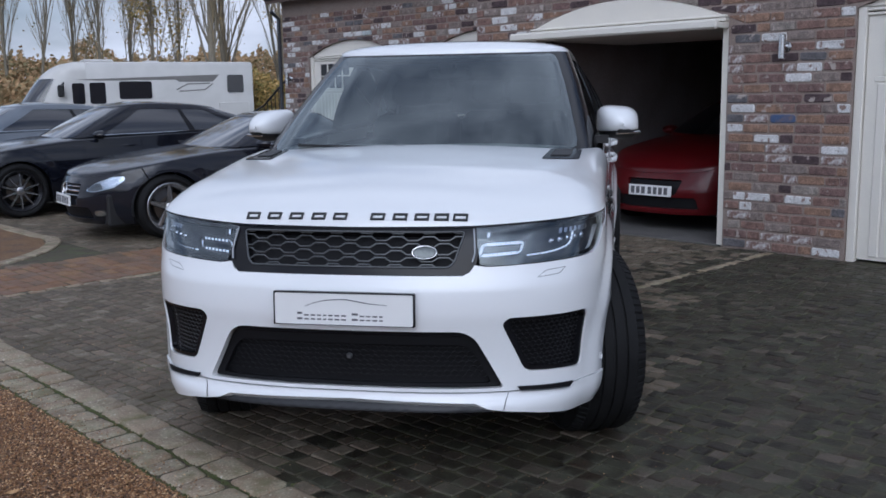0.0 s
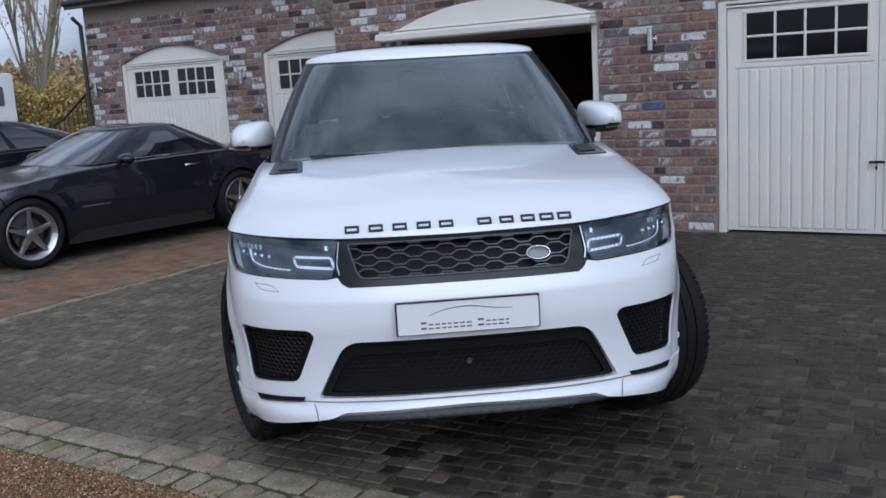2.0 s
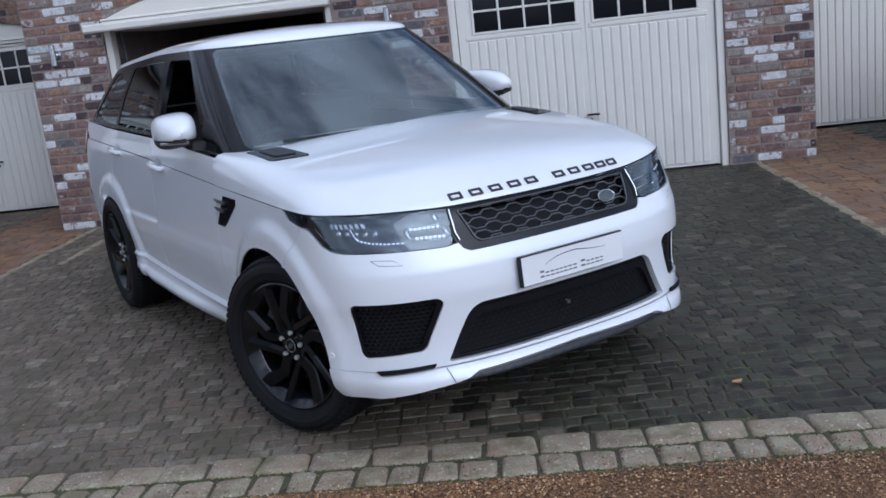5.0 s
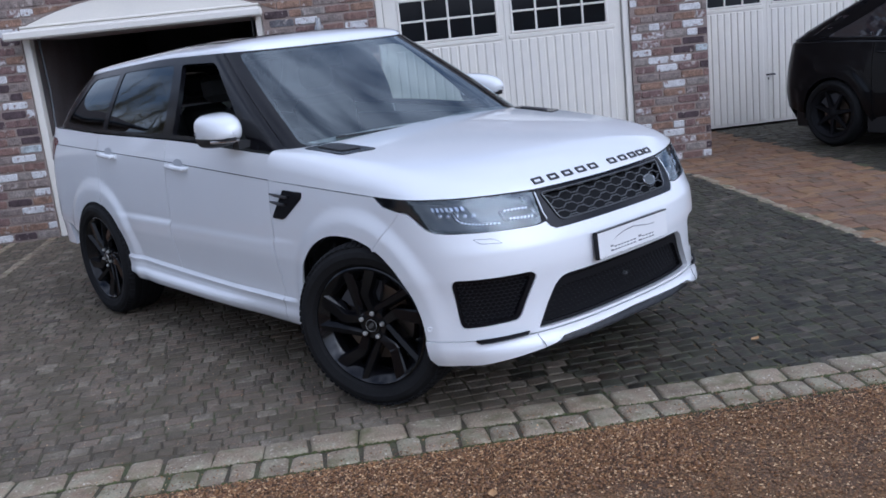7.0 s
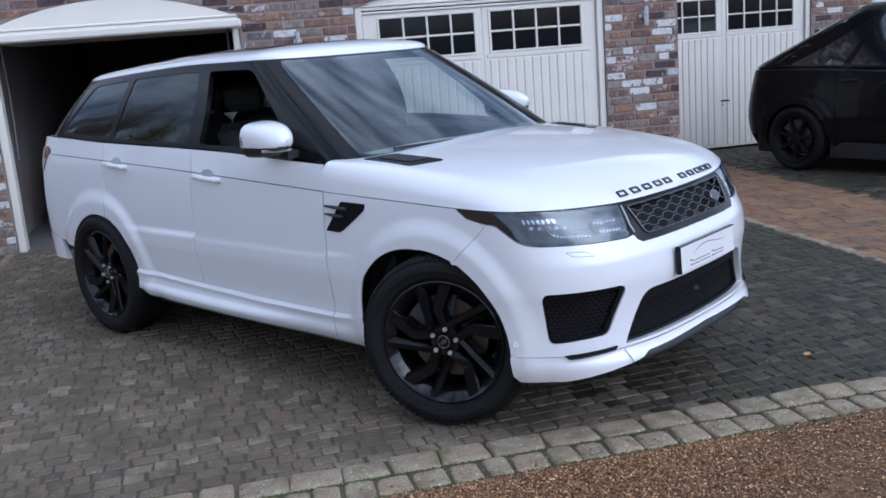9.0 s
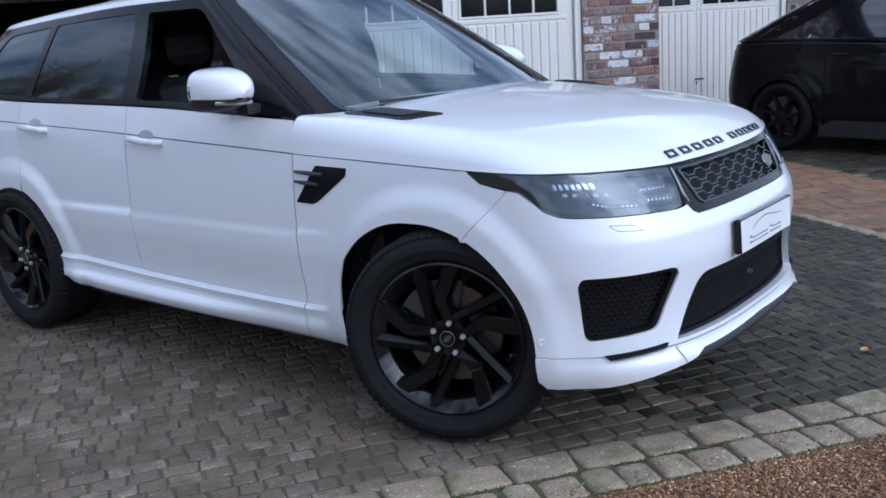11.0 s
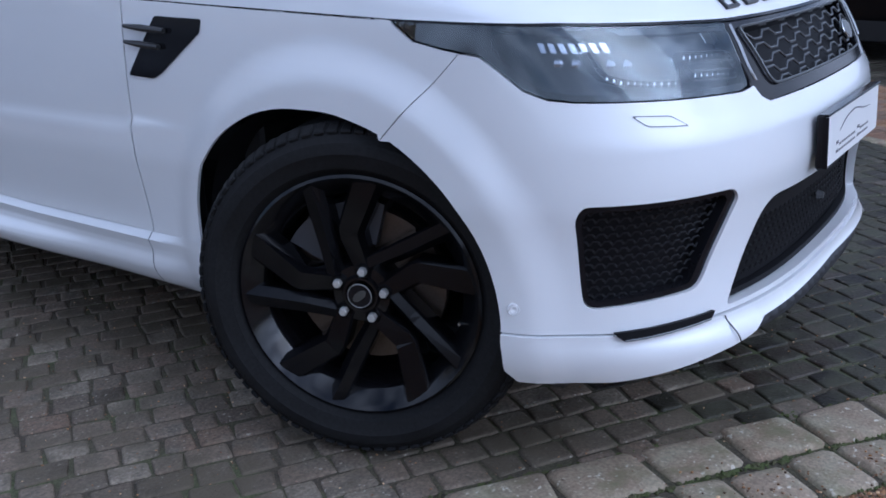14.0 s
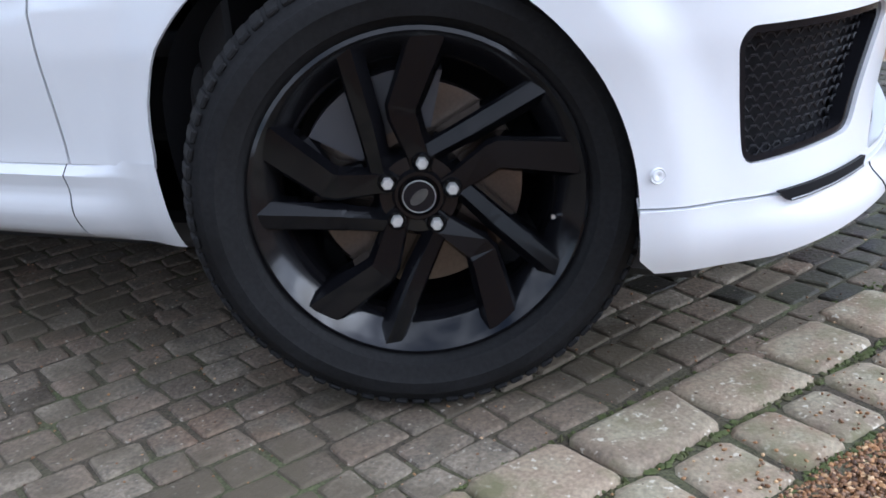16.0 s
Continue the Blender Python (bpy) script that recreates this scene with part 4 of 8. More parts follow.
def wheel(parent, m, radius, rim, width, arms, mat, tread=True, spin=0.0, flat=0.0):
    """A wheel whose outer face looks along -x. flat: how far the tyre is pressed in where it stands."""
    w = width / 2
    r0 = rim + 0.010
    barrel = [(-w + 0.012, rim - 0.005), (-w + 0.005, rim + 0.003), (-w + 0.008, r0), (-w + 0.02, rim + 0.004), (-w + 0.035, rim - 0.014), (w - 0.05, rim - 0.035), (w - 0.01, rim + 0.0), (w - 0.008, rim - 0.012), (w - 0.05, rim - 0.052), (-w + 0.054, rim - 0.044), (-w + 0.042, rim - 0.036), (-w + 0.015, rim - 0.008)]
    wh = part("wheel", Mesh().lathe(barrel, 72, close=True), mat, parent, m=m)
    f = radius
    h = f - rim
    prof = [(-w + 0.032, rim - 0.004), (-w + 0.016, rim + 0.010), (-w + 0.010, rim + 0.016), (-w + 0.001, rim + 0.19 * h), (-w - 0.004, rim + 0.21 * h), (-w - 0.009, rim + 0.33 * h), (-w - 0.012, rim + 0.46 * h), (-w - 0.0135, rim + 0.48 * h), (-w - 0.0125, rim + 0.56 * h), (-w - 0.008, rim + 0.68 * h), (-w - 0.005, rim + 0.70 * h), (-w + 0.004, f - 0.024), (-w + 0.016, f - 0.013), (-w + 0.034, f - 0.006)]
    ribs = 4
    for k in range(ribs):
        a, b = -w + 0.034 + (width - 0.068) * k / ribs, -w + 0.034 + (width - 0.068) * (k + 1) / ribs
        prof += [(a + 0.006, f - 0.001), (b - 0.006, f - 0.001), (b - 0.004, f - 0.009), (b + 0.002, f - 0.009)] if k < ribs - 1 else [(a + 0.006, f - 0.001), (b - 0.004, f - 0.004)]
    prof += [(w - 0.016, f - 0.013), (w - 0.004, f - 0.024), (w + 0.012, rim + 0.5 * h), (w - 0.002, rim + 0.02), (w - 0.03, rim - 0.004)]

    def press(mesh):
        """The tread stands flat on the ground and the wall above it bulges."""
        low = flat - f
        mesh.v = [(x - 0.5 * flat * (1 if x < 0 else -1) * step01(low + 0.07, low + 0.015, z), y, max(z, low)) for x, y, z in mesh.v] if flat else mesh.v
        return mesh

    part("tyre", press(Mesh().lathe(prof, 120)), RUBBER, wh)
    if tread:
        blocks = Mesh()
        n = 78
        for k in range(n):
            for side in (-1, 1):
                rot = Matrix.Rotation(2 * math.pi * (k + (0.5 if side > 0 else 0)) / n, 4, "X")
                blocks.box(-0.022, 0.022, -0.0118, 0.0118, -0.010, 0.0, c=0.003, m=rot @ Matrix.Translation((side * (w - 0.021), 0, f - 0.0065)) @ Matrix.Rotation(radians(side * 21), 4, "Y"))
        tagged(part("tread", press(blocks), RUBBER, wh), kind="stuff")
    arms(wh, rim, w, mat, spin)
    return wh


def swirl_arms(wh, rim, w, mat, spin=0.0):
    """Five forked blades, each splitting beside a bolt into a broad arm that hooks back and a slim one that sweeps forward."""
    face = -w + 0.030
    part("hub", Mesh().lathe([(face + 0.010, 0.0), (face + 0.010, 0.032), (face + 0.001, 0.036), (face + 0.001, 0.042), (face + 0.010, 0.047), (face + 0.012, 0.068), (face + 0.03, 0.080), (face + 0.09, 0.084)], 40), mat, wh)

    def flat_at(r, deg):
        return Vector((-r * math.cos(radians(deg)), r * math.sin(radians(deg))))

    def arm(beta, bend, halves, crest, cut):
        """A blade of straight lengths with mitred bends. bend: (radius, turn) corners; halves: half width at each; crest: where the sharp ridge runs; cut: depth of the bevel beside it."""
        pts = [flat_at(r, beta + t) for r, t in bend]
        rows = []
        for i, c in enumerate(pts):
            d0 = (pts[i] - pts[max(i - 1, 0)]).normalized() if i else (pts[1] - pts[0]).normalized()
            d1 = (pts[i + 1] - pts[i]).normalized() if i + 1 < len(pts) else d0
            d = (d0 + d1).normalized()
            n = Vector((d.y, -d.x)) / max(0.6, d.dot(d0))
            h = halves[i]
            t = (bend[i][0] - bend[0][0]) / (bend[-1][0] - bend[0][0])
            dish = face + 0.004 - 0.024 * t ** 1.2
            row = []
            for o, k in ((-h, 0.060), (-h, cut), (crest * h, 0.0), (0.80 * h, 0.005), (h, 0.012), (h, 0.060)):
                p = c + n * o
                row.append((dish + k, p.x, p.y))
            rows.append(row)
        me = Mesh()
        q = len(rows[0])
        me.v = [p for row in rows for p in row]
        me.f = [(i * q + j, i * q + (j + 1) % q, (i + 1) * q + (j + 1) % q, (i + 1) * q + j) for i in range(len(rows) - 1) for j in range(q)]
        me.f += [tuple(range(q))[::-1], tuple((len(rows) - 1) * q + j for j in range(q))]
        return me

    out = rim - 0.001
    for p in range(5):
        beta = 81 + spin + 72 * p
        part("spoke", arm(beta, ((0.040, -4), (0.070, 5), (0.140, 15), (0.155, 14.6), (out, 1.0)), (0.022, 0.023, 0.029, 0.030, 0.036), -0.66, 0.020), SPOKE, wh, flat=True)
        part("spoke", arm(beta, ((0.040, 2), (0.075, -8), (0.125, -29), (0.140, -32), (out, -42.5)), (0.020, 0.020, 0.022, 0.023, 0.024), -0.25, 0.020), SPOKE, wh, flat=True)
        c = flat_at(0.0585, beta)
        part("wheel_bolt", Mesh().lathe([(-0.014, 0.0), (-0.014, 0.0080), (-0.011, 0.0105), (0.012, 0.0105)], 6), BOLT, wh, "bright hexagonal wheel bolt", m=pose(face + 0.002, c.x, c.y), flat=True)
        part("bolt_seat", Mesh().lathe([(face + 0.006, 0.0125), (face - 0.001, 0.0165), (face + 0.016, 0.021)], 20), mat, wh, m=pose(0, c.x, c.y))
    part("centre_cap", Mesh().lathe([(face - 0.006, 0.0), (face - 0.006, 0.0265), (face - 0.003, 0.0268)], 32), GLOSS, wh)
    part("cap_ring", Mesh().lathe([(face - 0.004, 0.0270), (face - 0.0075, 0.0280), (face - 0.004, 0.0292)], 36), BOLT, wh)
    part("cap_oval", Mesh().prism([(0.019 * math.cos(k * math.pi / 12), 0.0095 * math.sin(k * math.pi / 12)) for k in range(24)], face - 0.0055, face - 0.0078, lambda a, b, h: (h, -a * 0.77 + b * 0.64, a * 0.64 + b * 0.77)), OVAL, wh)
    v0, v1 = flat_at(0.250, -14 + spin), flat_at(0.236, -14 + spin)
    part("valve", Mesh().tube([(face + 0.030, v0.x, v0.y), (face + 0.004, v1.x, v1.y)], [0.005, 0.0042], 8), SILVER, wh)


def brake(parent, m, r=0.185):
    part("brake_disc", Mesh().lathe([(0.0, 0.06), (0.0, r), (0.028, r), (0.028, 0.06)], 56), DISC, parent, m=m)
    n = 9
    arc = [(0.21 * math.cos(radians(30 + 75 * k / n)), 0.21 * math.sin(radians(30 + 75 * k / n))) for k in range(n + 1)]
    arc += [(0.11 * math.cos(radians(105 - 75 * k / n)), 0.11 * math.sin(radians(105 - 75 * k / n))) for k in range(n + 1)]
    part("brake_caliper", Mesh().prism(arc, -0.025, 0.06, lambda a, b, h: (h, a, b), c=0.01), CALIPER, parent, m=m)


def white_suv():
    car = thing("suv", "clean white off-road estate car with black wheels on the paved yard", "car")
    by = SUV_PLAN.by_y
    bonnet_end = by(1.548)
    arch_f, arch_r, zc, ra = 0.85, 3.775, 0.39, 0.412

    def wheel_arch(yc, a0, a1, n=22, r=ra):
        """Points on the arch from angle a0 to a1, as (length, height); 0 looks back, 90 up."""
        wide = (lambda a: float(np.interp(a, [8, 20, 32, 45, 60, 80, 100, 125, 180], [0.488, 0.503, 0.508, 0.496, 0.474, 0.440, 0.424, 0.417, 0.412]))) if yc == arch_f else (lambda a: r)
        return [(by(yc + wide(a) * math.cos(radians(a))), zc + wide(a) * math.sin(radians(a))) for a in np.linspace(a0, a1, n)]

    # bonnet
    bm = Mesh()
    us = np.r_[-np.linspace(0, 1, 46)[::-1] * bonnet_end, (np.linspace(0, 1, 46) * bonnet_end)[1:]]
    rs = 1 - np.linspace(0, 1, 34) ** 2.2
    bm.grid(lambda a, b: suv_bonnet(a, b), us, rs)
    hood = part("bonnet", bm, PAINT, car, "white clamshell bonnet", normals=[bonnet_normal(p) for p in bm.v])
    # a turned-down lip at the shut line
    lip = Mesh()
    lip.grid(lambda a, k: SUV(a, suv_crease(a)) + np.array([0, 0, 0]) + (SUV(a * 0.985, suv_crease(a) - 0.004) - SUV(a, suv_crease(a))) * k * 1.4, us, [0.0, 1.0])
    part("bonnet_edge", lip, GLOSS, car)

    # bumper
    lamp_low = [(0.47, 0.858), (0.516, 0.851), (0.70, 0.857), (0.94, 0.867), (1.0, 0.873), (1.052, 0.890), (1.10, 0.923), (1.15, 0.952)]
    seam = [(1.197, 0.957), (1.30, 0.862), (1.388, 0.775)]
    arch_pts = [(min(s, 1.4), z) for s, z in wheel_arch(arch_f, 109, 179.3, 18)]
    half = [(0.0, 0.822), (0.43, 0.822), (0.455, 0.835)] + lamp_low + seam + arch_pts[1:] + [(1.118, 0.392), (0.0, 0.392)]
    # the intakes
    vent = rounded([(0.575, 0.646), (0.60, 0.669), (0.948, 0.667), (0.963, 0.642), (0.942, 0.444), (0.668, 0.461)], [0.02, 0.03, 0.03, 0.02, 0.03, 0.03])
    intake = rounded([(-0.586, 0.404), (0.586, 0.404), (0.462, 0.620), (-0.462, 0.620)], [0.015, 0.015, 0.06, 0.06], 6)
    full = half[1:] + [(-a, b) for a, b in half[1:][::-1]]
    mesh, nn = skin(SUV, full[::-1], [vent, mirror_poly(vent, -1), intake], step=0.024, edge=0.03, depth=0.045)
    part("front_bumper", mesh, PAINT, car, "white front bumper", normals=nn)
    # its lower lip
    low = [(0.0, 0.388), (1.115, 0.388), (1.118, 0.36), (1.122, 0.30), (1.10, 0.272), (0.90, 0.282), (0.66, 0.318), (0.60, 0.325), (0.53, 0.335), (0.48, 0.352), (0.0, 0.362)]
    full = low[1:] + [(-a, b) for a, b in low[1:][::-1]]
    mesh, nn = skin(SUV, full[::-1], (), step=0.035, edge=0.025, depth=0.05, lift=0.006)
    part("bumper_lip", mesh, PAINT, car, "white lower bumper lip", normals=nn)
    for g in (1, -1):
        fog = sheet("fog_slot", SUV, mirror_poly(rounded([(0.636, 0.408), (0.650, 0.390), (0.862, 0.377), (0.884, 0.397)], 0.004), g), MESHBLACK, car, "black slot in the bumper lip", step=0.03, edge=0.02, depth=0.008, lift=0.014)
        part("slot_lip", Mesh().tube([sunk(g * a, b, -0.015) for a, b in ((0.652, 0.392), (0.70, 0.389), (0.76, 0.385), (0.82, 0.381), (0.860, 0.379))], 0.0022, 6), GREYTRIM, fog)
        part("lip_seam", Mesh().tube([sunk(g * a, b, -0.0085) for a, b in zip(np.linspace(0.602, 0.590, 9), np.linspace(0.386, 0.330, 9))], 0.0016, 5), BADGE, car)
        ring = [(0.54, 0.69), (0.99, 0.69), (0.99, 0.42), (0.54, 0.42)]
        vm = part("side_intake", *[skin(SUV, mirror_poly(ring, g)[::-1], (), step=0.04, depth=0, lift=-0.042)[0]], MESHBLACK, car, "black meshed side intake")
        wires = Mesh()
        for k in range(14):
            for j in range(15):
                a, b = 0.59 + 0.027 * j + (0.0135 if k % 2 else 0), 0.447 + 0.016 * k
                if a > 0.958 or a < 0.585 + (0.66 - b) * 0.42:
                    continue
                wires.tube([sunk(g * (a + dx), b + dz, 0.030) for dx, dz in ((-0.0135, -0.004), (-0.006, 0.004), (0.006, 0.004), (0.0135, -0.004))], 0.0022, 5, ends=False)
        part("intake_mesh", wires, SIDEMESH, vm)
        rim_hole = rounded([(0.604, 0.640), (0.616, 0.655), (0.938, 0.653), (0.948, 0.634), (0.931, 0.457), (0.688, 0.474)], 0.015)
        sheet("intake_rim", SUV, mirror_poly(rounded([(0.577, 0.646), (0.602, 0.667), (0.946, 0.665), (0.961, 0.642), (0.940, 0.446), (0.670, 0.463)], [0.02, 0.03, 0.03, 0.02, 0.03, 0.03]), g), GLOSS, vm, holes=[mirror_poly(rim_hole, g)], step=0.05, edge=0.03, depth=0.030, lift=-0.007)
    back = sheet("lower_intake", SUV, [(-0.63, 0.39), (0.63, 0.39), (0.51, 0.64), (-0.51, 0.64)], MESHBLACK, car, "wide black lower intake", step=0.05, depth=0, lift=-0.05)
    sheet("intake_frame", SUV, rounded([(-0.583, 0.408), (0.583, 0.408), (0.460, 0.616), (-0.460, 0.616)], [0.015, 0.015, 0.06, 0.06], 5), MESHBLACK, back, holes=[rounded([(-0.545, 0.420), (0.545, 0.420), (0.455, 0.560), (-0.455, 0.560)], [0.02, 0.02, 0.05, 0.05], 5)], step=0.05, edge=0.04, depth=0.02, lift=-0.026)
    part("intake_ridge", Mesh().tube([SUV(a, 0.596 + 0.006 * math.cos(a * 3.2)) + np.array([0, 0.022, 0]) for a in np.linspace(-0.42, 0.42, 30)], [0.0012 + 0.0025 * math.cos(a * 3.5) for a in np.linspace(-0.42, 0.42, 30)], 6), GLOSS, back)
    wires = Mesh()
    for k in range(8):
        for j in range(40):
            a, b = -0.56 + 0.0285 * j + (0.014 if k % 2 else 0), 0.437 + 0.018 * k
            if abs(a) > 0.55 - (b - 0.42) * 0.62:
                continue
            wires.tube([SUV(a + dx, b + dz) + np.array([0, 0.036, 0]) for dx, dz in ((-0.014, 0), (-0.005, 0.008), (0.005, 0.008), (0.014, 0))], 0.002, 5, ends=False)
    part("intake_mesh", wires, INTAKE, back)
    part("tow_sensor", Mesh().lathe([(-0.006, 0.0), (-0.006, 0.008), (0.01, 0.011)], 16, "y"), GREYTRIM, back, m=pose(*(SUV(0.0, 0.515) + np.array([0.0, 0.018, 0]))))
    # skid plate under the lip
    sheet("skid_plate", SUV, [(-0.62, 0.326), (-0.56, 0.316), (0.56, 0.316), (0.62, 0.326), (0.53, 0.338), (0.46, 0.360), (-0.46, 0.360), (-0.53, 0.338)], SKID, car, "grey skid plate under the bumper", step=0.05, depth=0.03, lift=-0.02)

    # grille
    surround = [(-0.467, 0.986), (-0.482, 0.90), (-0.476, 0.857), (-0.440, 0.825), (0.440, 0.825), (0.476, 0.857), (0.482, 0.90), (0.467, 0.986)]
    hole = rounded([(-0.428, 0.972), (-0.395, 0.868), (-0.375, 0.852), (0.375, 0.852), (0.395, 0.868), (0.428, 0.972)], 0.012)
    gr = sheet("grille", SUV, surround, GLOSS, car, "dark honeycomb front grille", holes=[hole], step=0.05, edge=0.03, depth=0.05, lift=-0.004)
    sheet("grille_back", SUV, [(-0.455, 0.985), (-0.42, 0.84), (0.42, 0.84), (0.455, 0.985)], MESHBLACK, gr, step=0.06, depth=0, lift=-0.04)
    comb = Mesh()
    rows, pitch = 5, 0.118
    for k in range(rows + 1):
        zz = 0.972 - 0.024 * k
        line = []
        for j in range(-9, 10):
            c = j * pitch * 0.5
            up = ((j + k) % 2 == 0)
            for dx in (-0.16, 0.16):
                line.append((c + dx * pitch, zz + (0.0066 if up else -0.0066)))
        edge_x = 0.40 + 0.027 * (zz - 0.85) / 0.12
        line = [p for p in line if abs(p[0]) < edge_x]
        line = [(-edge_x - 0.01, line[0][1])] + line + [(edge_x + 0.01, line[-1][1])]
        comb.tube([SUV(a, b) + np.array([0, 0.010, 0]) for a, b in line], 0.0030, 6)
    part("grille_trim", Mesh().tube([SUV(a, b) + np.array([0, -0.001, 0]) for a, b in dense(hole, 0.03) + [hole[0]]], 0.0032, 6), GREYTRIM, gr)
    for g in (1, -1):
        part("grille_edge", Mesh().tube([SUV(g * a, b) + np.array([0, -0.004, 0]) for a, b in ((0.461, 0.980), (0.466, 0.94), (0.470, 0.90), (0.462, 0.868))], 0.0035, 6), SILVER, gr, "thin silver edge of the grille")
    part("honeycomb", comb, GREYTRIM, gr, "satin grey honeycomb bars")
    part("oval_badge", Mesh().prism([(0.043 * math.cos(k * math.pi / 16), 0.021 * math.sin(k * math.pi / 16)) for k in range(32)], 0.004, -0.006, lambda a, b, h: SUV(0.285 + a, 0.903 + b) + np.array([0, h, 0]), c=0.003), OVAL, gr, "small green-grey oval badge")
    part("badge_rim", Mesh().tube([SUV(0.285 + 0.045 * math.cos(k * math.pi / 16), 0.903 + 0.0225 * math.sin(k * math.pi / 16)) + np.array([0, -0.003, 0]) for k in range(33)], 0.0025, 6), SILVER, gr)
    # brand lettering as plain open frames
    spots = [-0.405, -0.315, -0.225, -0.135, -0.05, 0.095, 0.18, 0.262, 0.335, 0.405]
    for c in spots:
        frame_bars = Mesh()
        for x0, x1, z0, z1 in ((-0.027, 0.027, 0.010, 0.0175), (-0.027, 0.027, -0.0155, -0.008), (-0.027, -0.019, -0.0079, 0.0099), (0.019, 0.027, -0.0079, 0.0099)):
            frame_bars.prism([(c + x0, z0), (c + x1, z0), (c + x1, z1), (c + x0, z1)], 0.0, 0.006, letter_place)
        part("letter_frame", frame_bars, BADGE, hood)
    # headlamps
    lamp = [(0.468, 0.985)] + [(s, suv_crease(s) - 0.004) for s in np.linspace(0.50, 1.37, 16)] + [(1.364, 1.012), (1.317, 0.981), (1.24, 0.967), (1.15, 0.956), (1.10, 0.927), (1.05, 0.894), (1.0, 0.877), (0.94, 0.871), (0.70, 0.861), (0.516, 0.855), (0.49, 0.862)]
    for g in (1, -1):
        hl = sheet("headlamp", SUV, mirror_poly(lamp, g)[::-1], LAMPIN, car, "smoked headlamp with lit white strips", step=0.04, edge=0.03, depth=0.03, lift=-0.045)
        sheet("lens", SUV, mirror_poly(lamp, g)[::-1], CLEAR, hl, step=0.04, edge=0.03, depth=0, lift=-0.002)
        bez = mirror_poly([(0.493, 0.870), (0.70, 0.872), (0.95, 0.884), (1.01, 0.892), (1.06, 0.925), (1.12, 0.966), (1.12, 0.998), (0.95, 0.994), (0.480, 0.976), (0.478, 0.90)], g)
        rim = mirror_poly(lamp, g)[::-1]
        sheet("bezel", SUV, rim, GLOSS, hl, holes=[bez], step=0.04, edge=0.03, depth=0.01, lift=-0.010)

        def strip(pts, r, name, mat, sink=0.020):
            out = []
            for a, b in pts:
                p = SUV(g * a, b)
                q = SUV(g * (a + 0.004), b) - SUV(g * (a - 0.004), b)
                n = np.cross(q * g, SUV(g * a, b + 0.004) - SUV(g * a, b - 0.004))
                n /= np.linalg.norm(n)
                out.append(p - n * sink)
            part(name, Mesh().tube(out, r, 6), mat, hl)

        def guide(pts, r, deep=0.018):
            """A light guide at the bottom of a narrow black channel that opens straight ahead, added to hide the glow
            from the side.
            """
            fine = []
            for (a0, b0), (a1, b1) in zip(pts, pts[1:]):
                n = max(1, round(math.hypot(a1 - a0, b1 - b0) / 0.017))
                fine += [(a0 + (a1 - a0) * i / n, b0 + (b1 - b0) * i / n) for i in range(n)]
            base = [Vector(SUV(g * a, b)) + Vector((-g * 0.006, 0.014, 0)) for a, b in fine + [pts[-1]]]
            back = Vector((0, deep, 0))
            walls = Mesh()
            k = 1.7 * r
            rows = []
            for i, p in enumerate(base):
                d = (base[min(i + 1, len(base) - 1)] - base[max(i - 1, 0)]).normalized()
                n = d.cross(Vector((0, 1, 0))).normalized()
                rows.append((p, n, d))
            for side in (-1, 1):
                o = len(walls.v)
                for p, n, d in rows:
                    q = p + n * side * k
                    walls.v += [tuple(q), tuple(q + back), tuple(q + n * side * 0.002 + back), tuple(q + n * side * 0.002)]
                walls.f += [(o + 4 * i + j, o + 4 * i + 4 + j, o + 4 * i + 4 + (j + 1) % 4, o + 4 * i + (j + 1) % 4) for i in range(len(rows) - 1) for j in range(4)]
            # thin webs added across the channel to block the glow from the side
            for p, n, d in rows[1:]:
                walls.add([p + n * k * x + back * y + d * 0.0004 * z for z in (-1, 1) for x, y in ((-1, 0.2), (1, 0.2), (1, 0.85), (-1, 0.85))], [(0, 1, 2, 3), (7, 6, 5, 4), (0, 4, 5, 1), (1, 5, 6, 2), (2, 6, 7, 3), (3, 7, 4, 0)])
            ls = part("light_strip", Mesh().tube([p + back for p in base], r, 6), LIT, hl, "lit white light guide")
            part("light_channel", walls, LAMPIN, ls, sharp=60)

        box = rounded([(0.488, 0.884), (0.640, 0.893), (0.652, 0.928), (0.500, 0.922)], 0.014)
        guide(box + box[:2], 0.0052)
        guide([(0.522, 0.980), (0.520, 0.966), (0.517, 0.948)], 0.0050)
        guide([(0.668, 0.882), (0.74, 0.887), (0.80, 0.895), (0.845, 0.908), (0.862, 0.925), (0.872, 0.955)], 0.0034)
        for k in range(7):
            c = 0.82 + 0.028 * k
            cell = [(c - 0.009, 0.962), (c + 0.006, 0.963), (c + 0.010, 0.982), (c - 0.007, 0.981)]
            sheet("reflector", SUV, mirror_poly(cell, g)[::-1], REFLECT, hl, step=0.03, depth=0.012, lift=-0.026)
        for k in range(5):
            c = 0.77 + 0.04 * k
            p = SUV(g * c, 0.925 + 0.003 * k)
            part("small_reflector", Mesh().lathe([(0.0, 0.0), (0.004, 0.008), (0.014, 0.012)], 10, "y"), REFLECT, hl, m=pose(p[0] * 0.985, p[1] + 0.024, p[2]))
        # washer cover, parking sensor
        w0 = mirror_poly(rounded([(0.705, 0.808), (0.80, 0.815), (0.83, 0.838), (0.74, 0.832)], 0.008), g)
        inner = mirror_poly(rounded([(0.709, 0.810), (0.799, 0.817), (0.824, 0.836), (0.741, 0.830)], 0.008), g)
        sheet("washer_cover_gap", SUV, w0[::-1] if g < 0 else w0, GREYTRIM, car, holes=[inner], step=0.03, edge=0.015, depth=0, lift=0.0012)
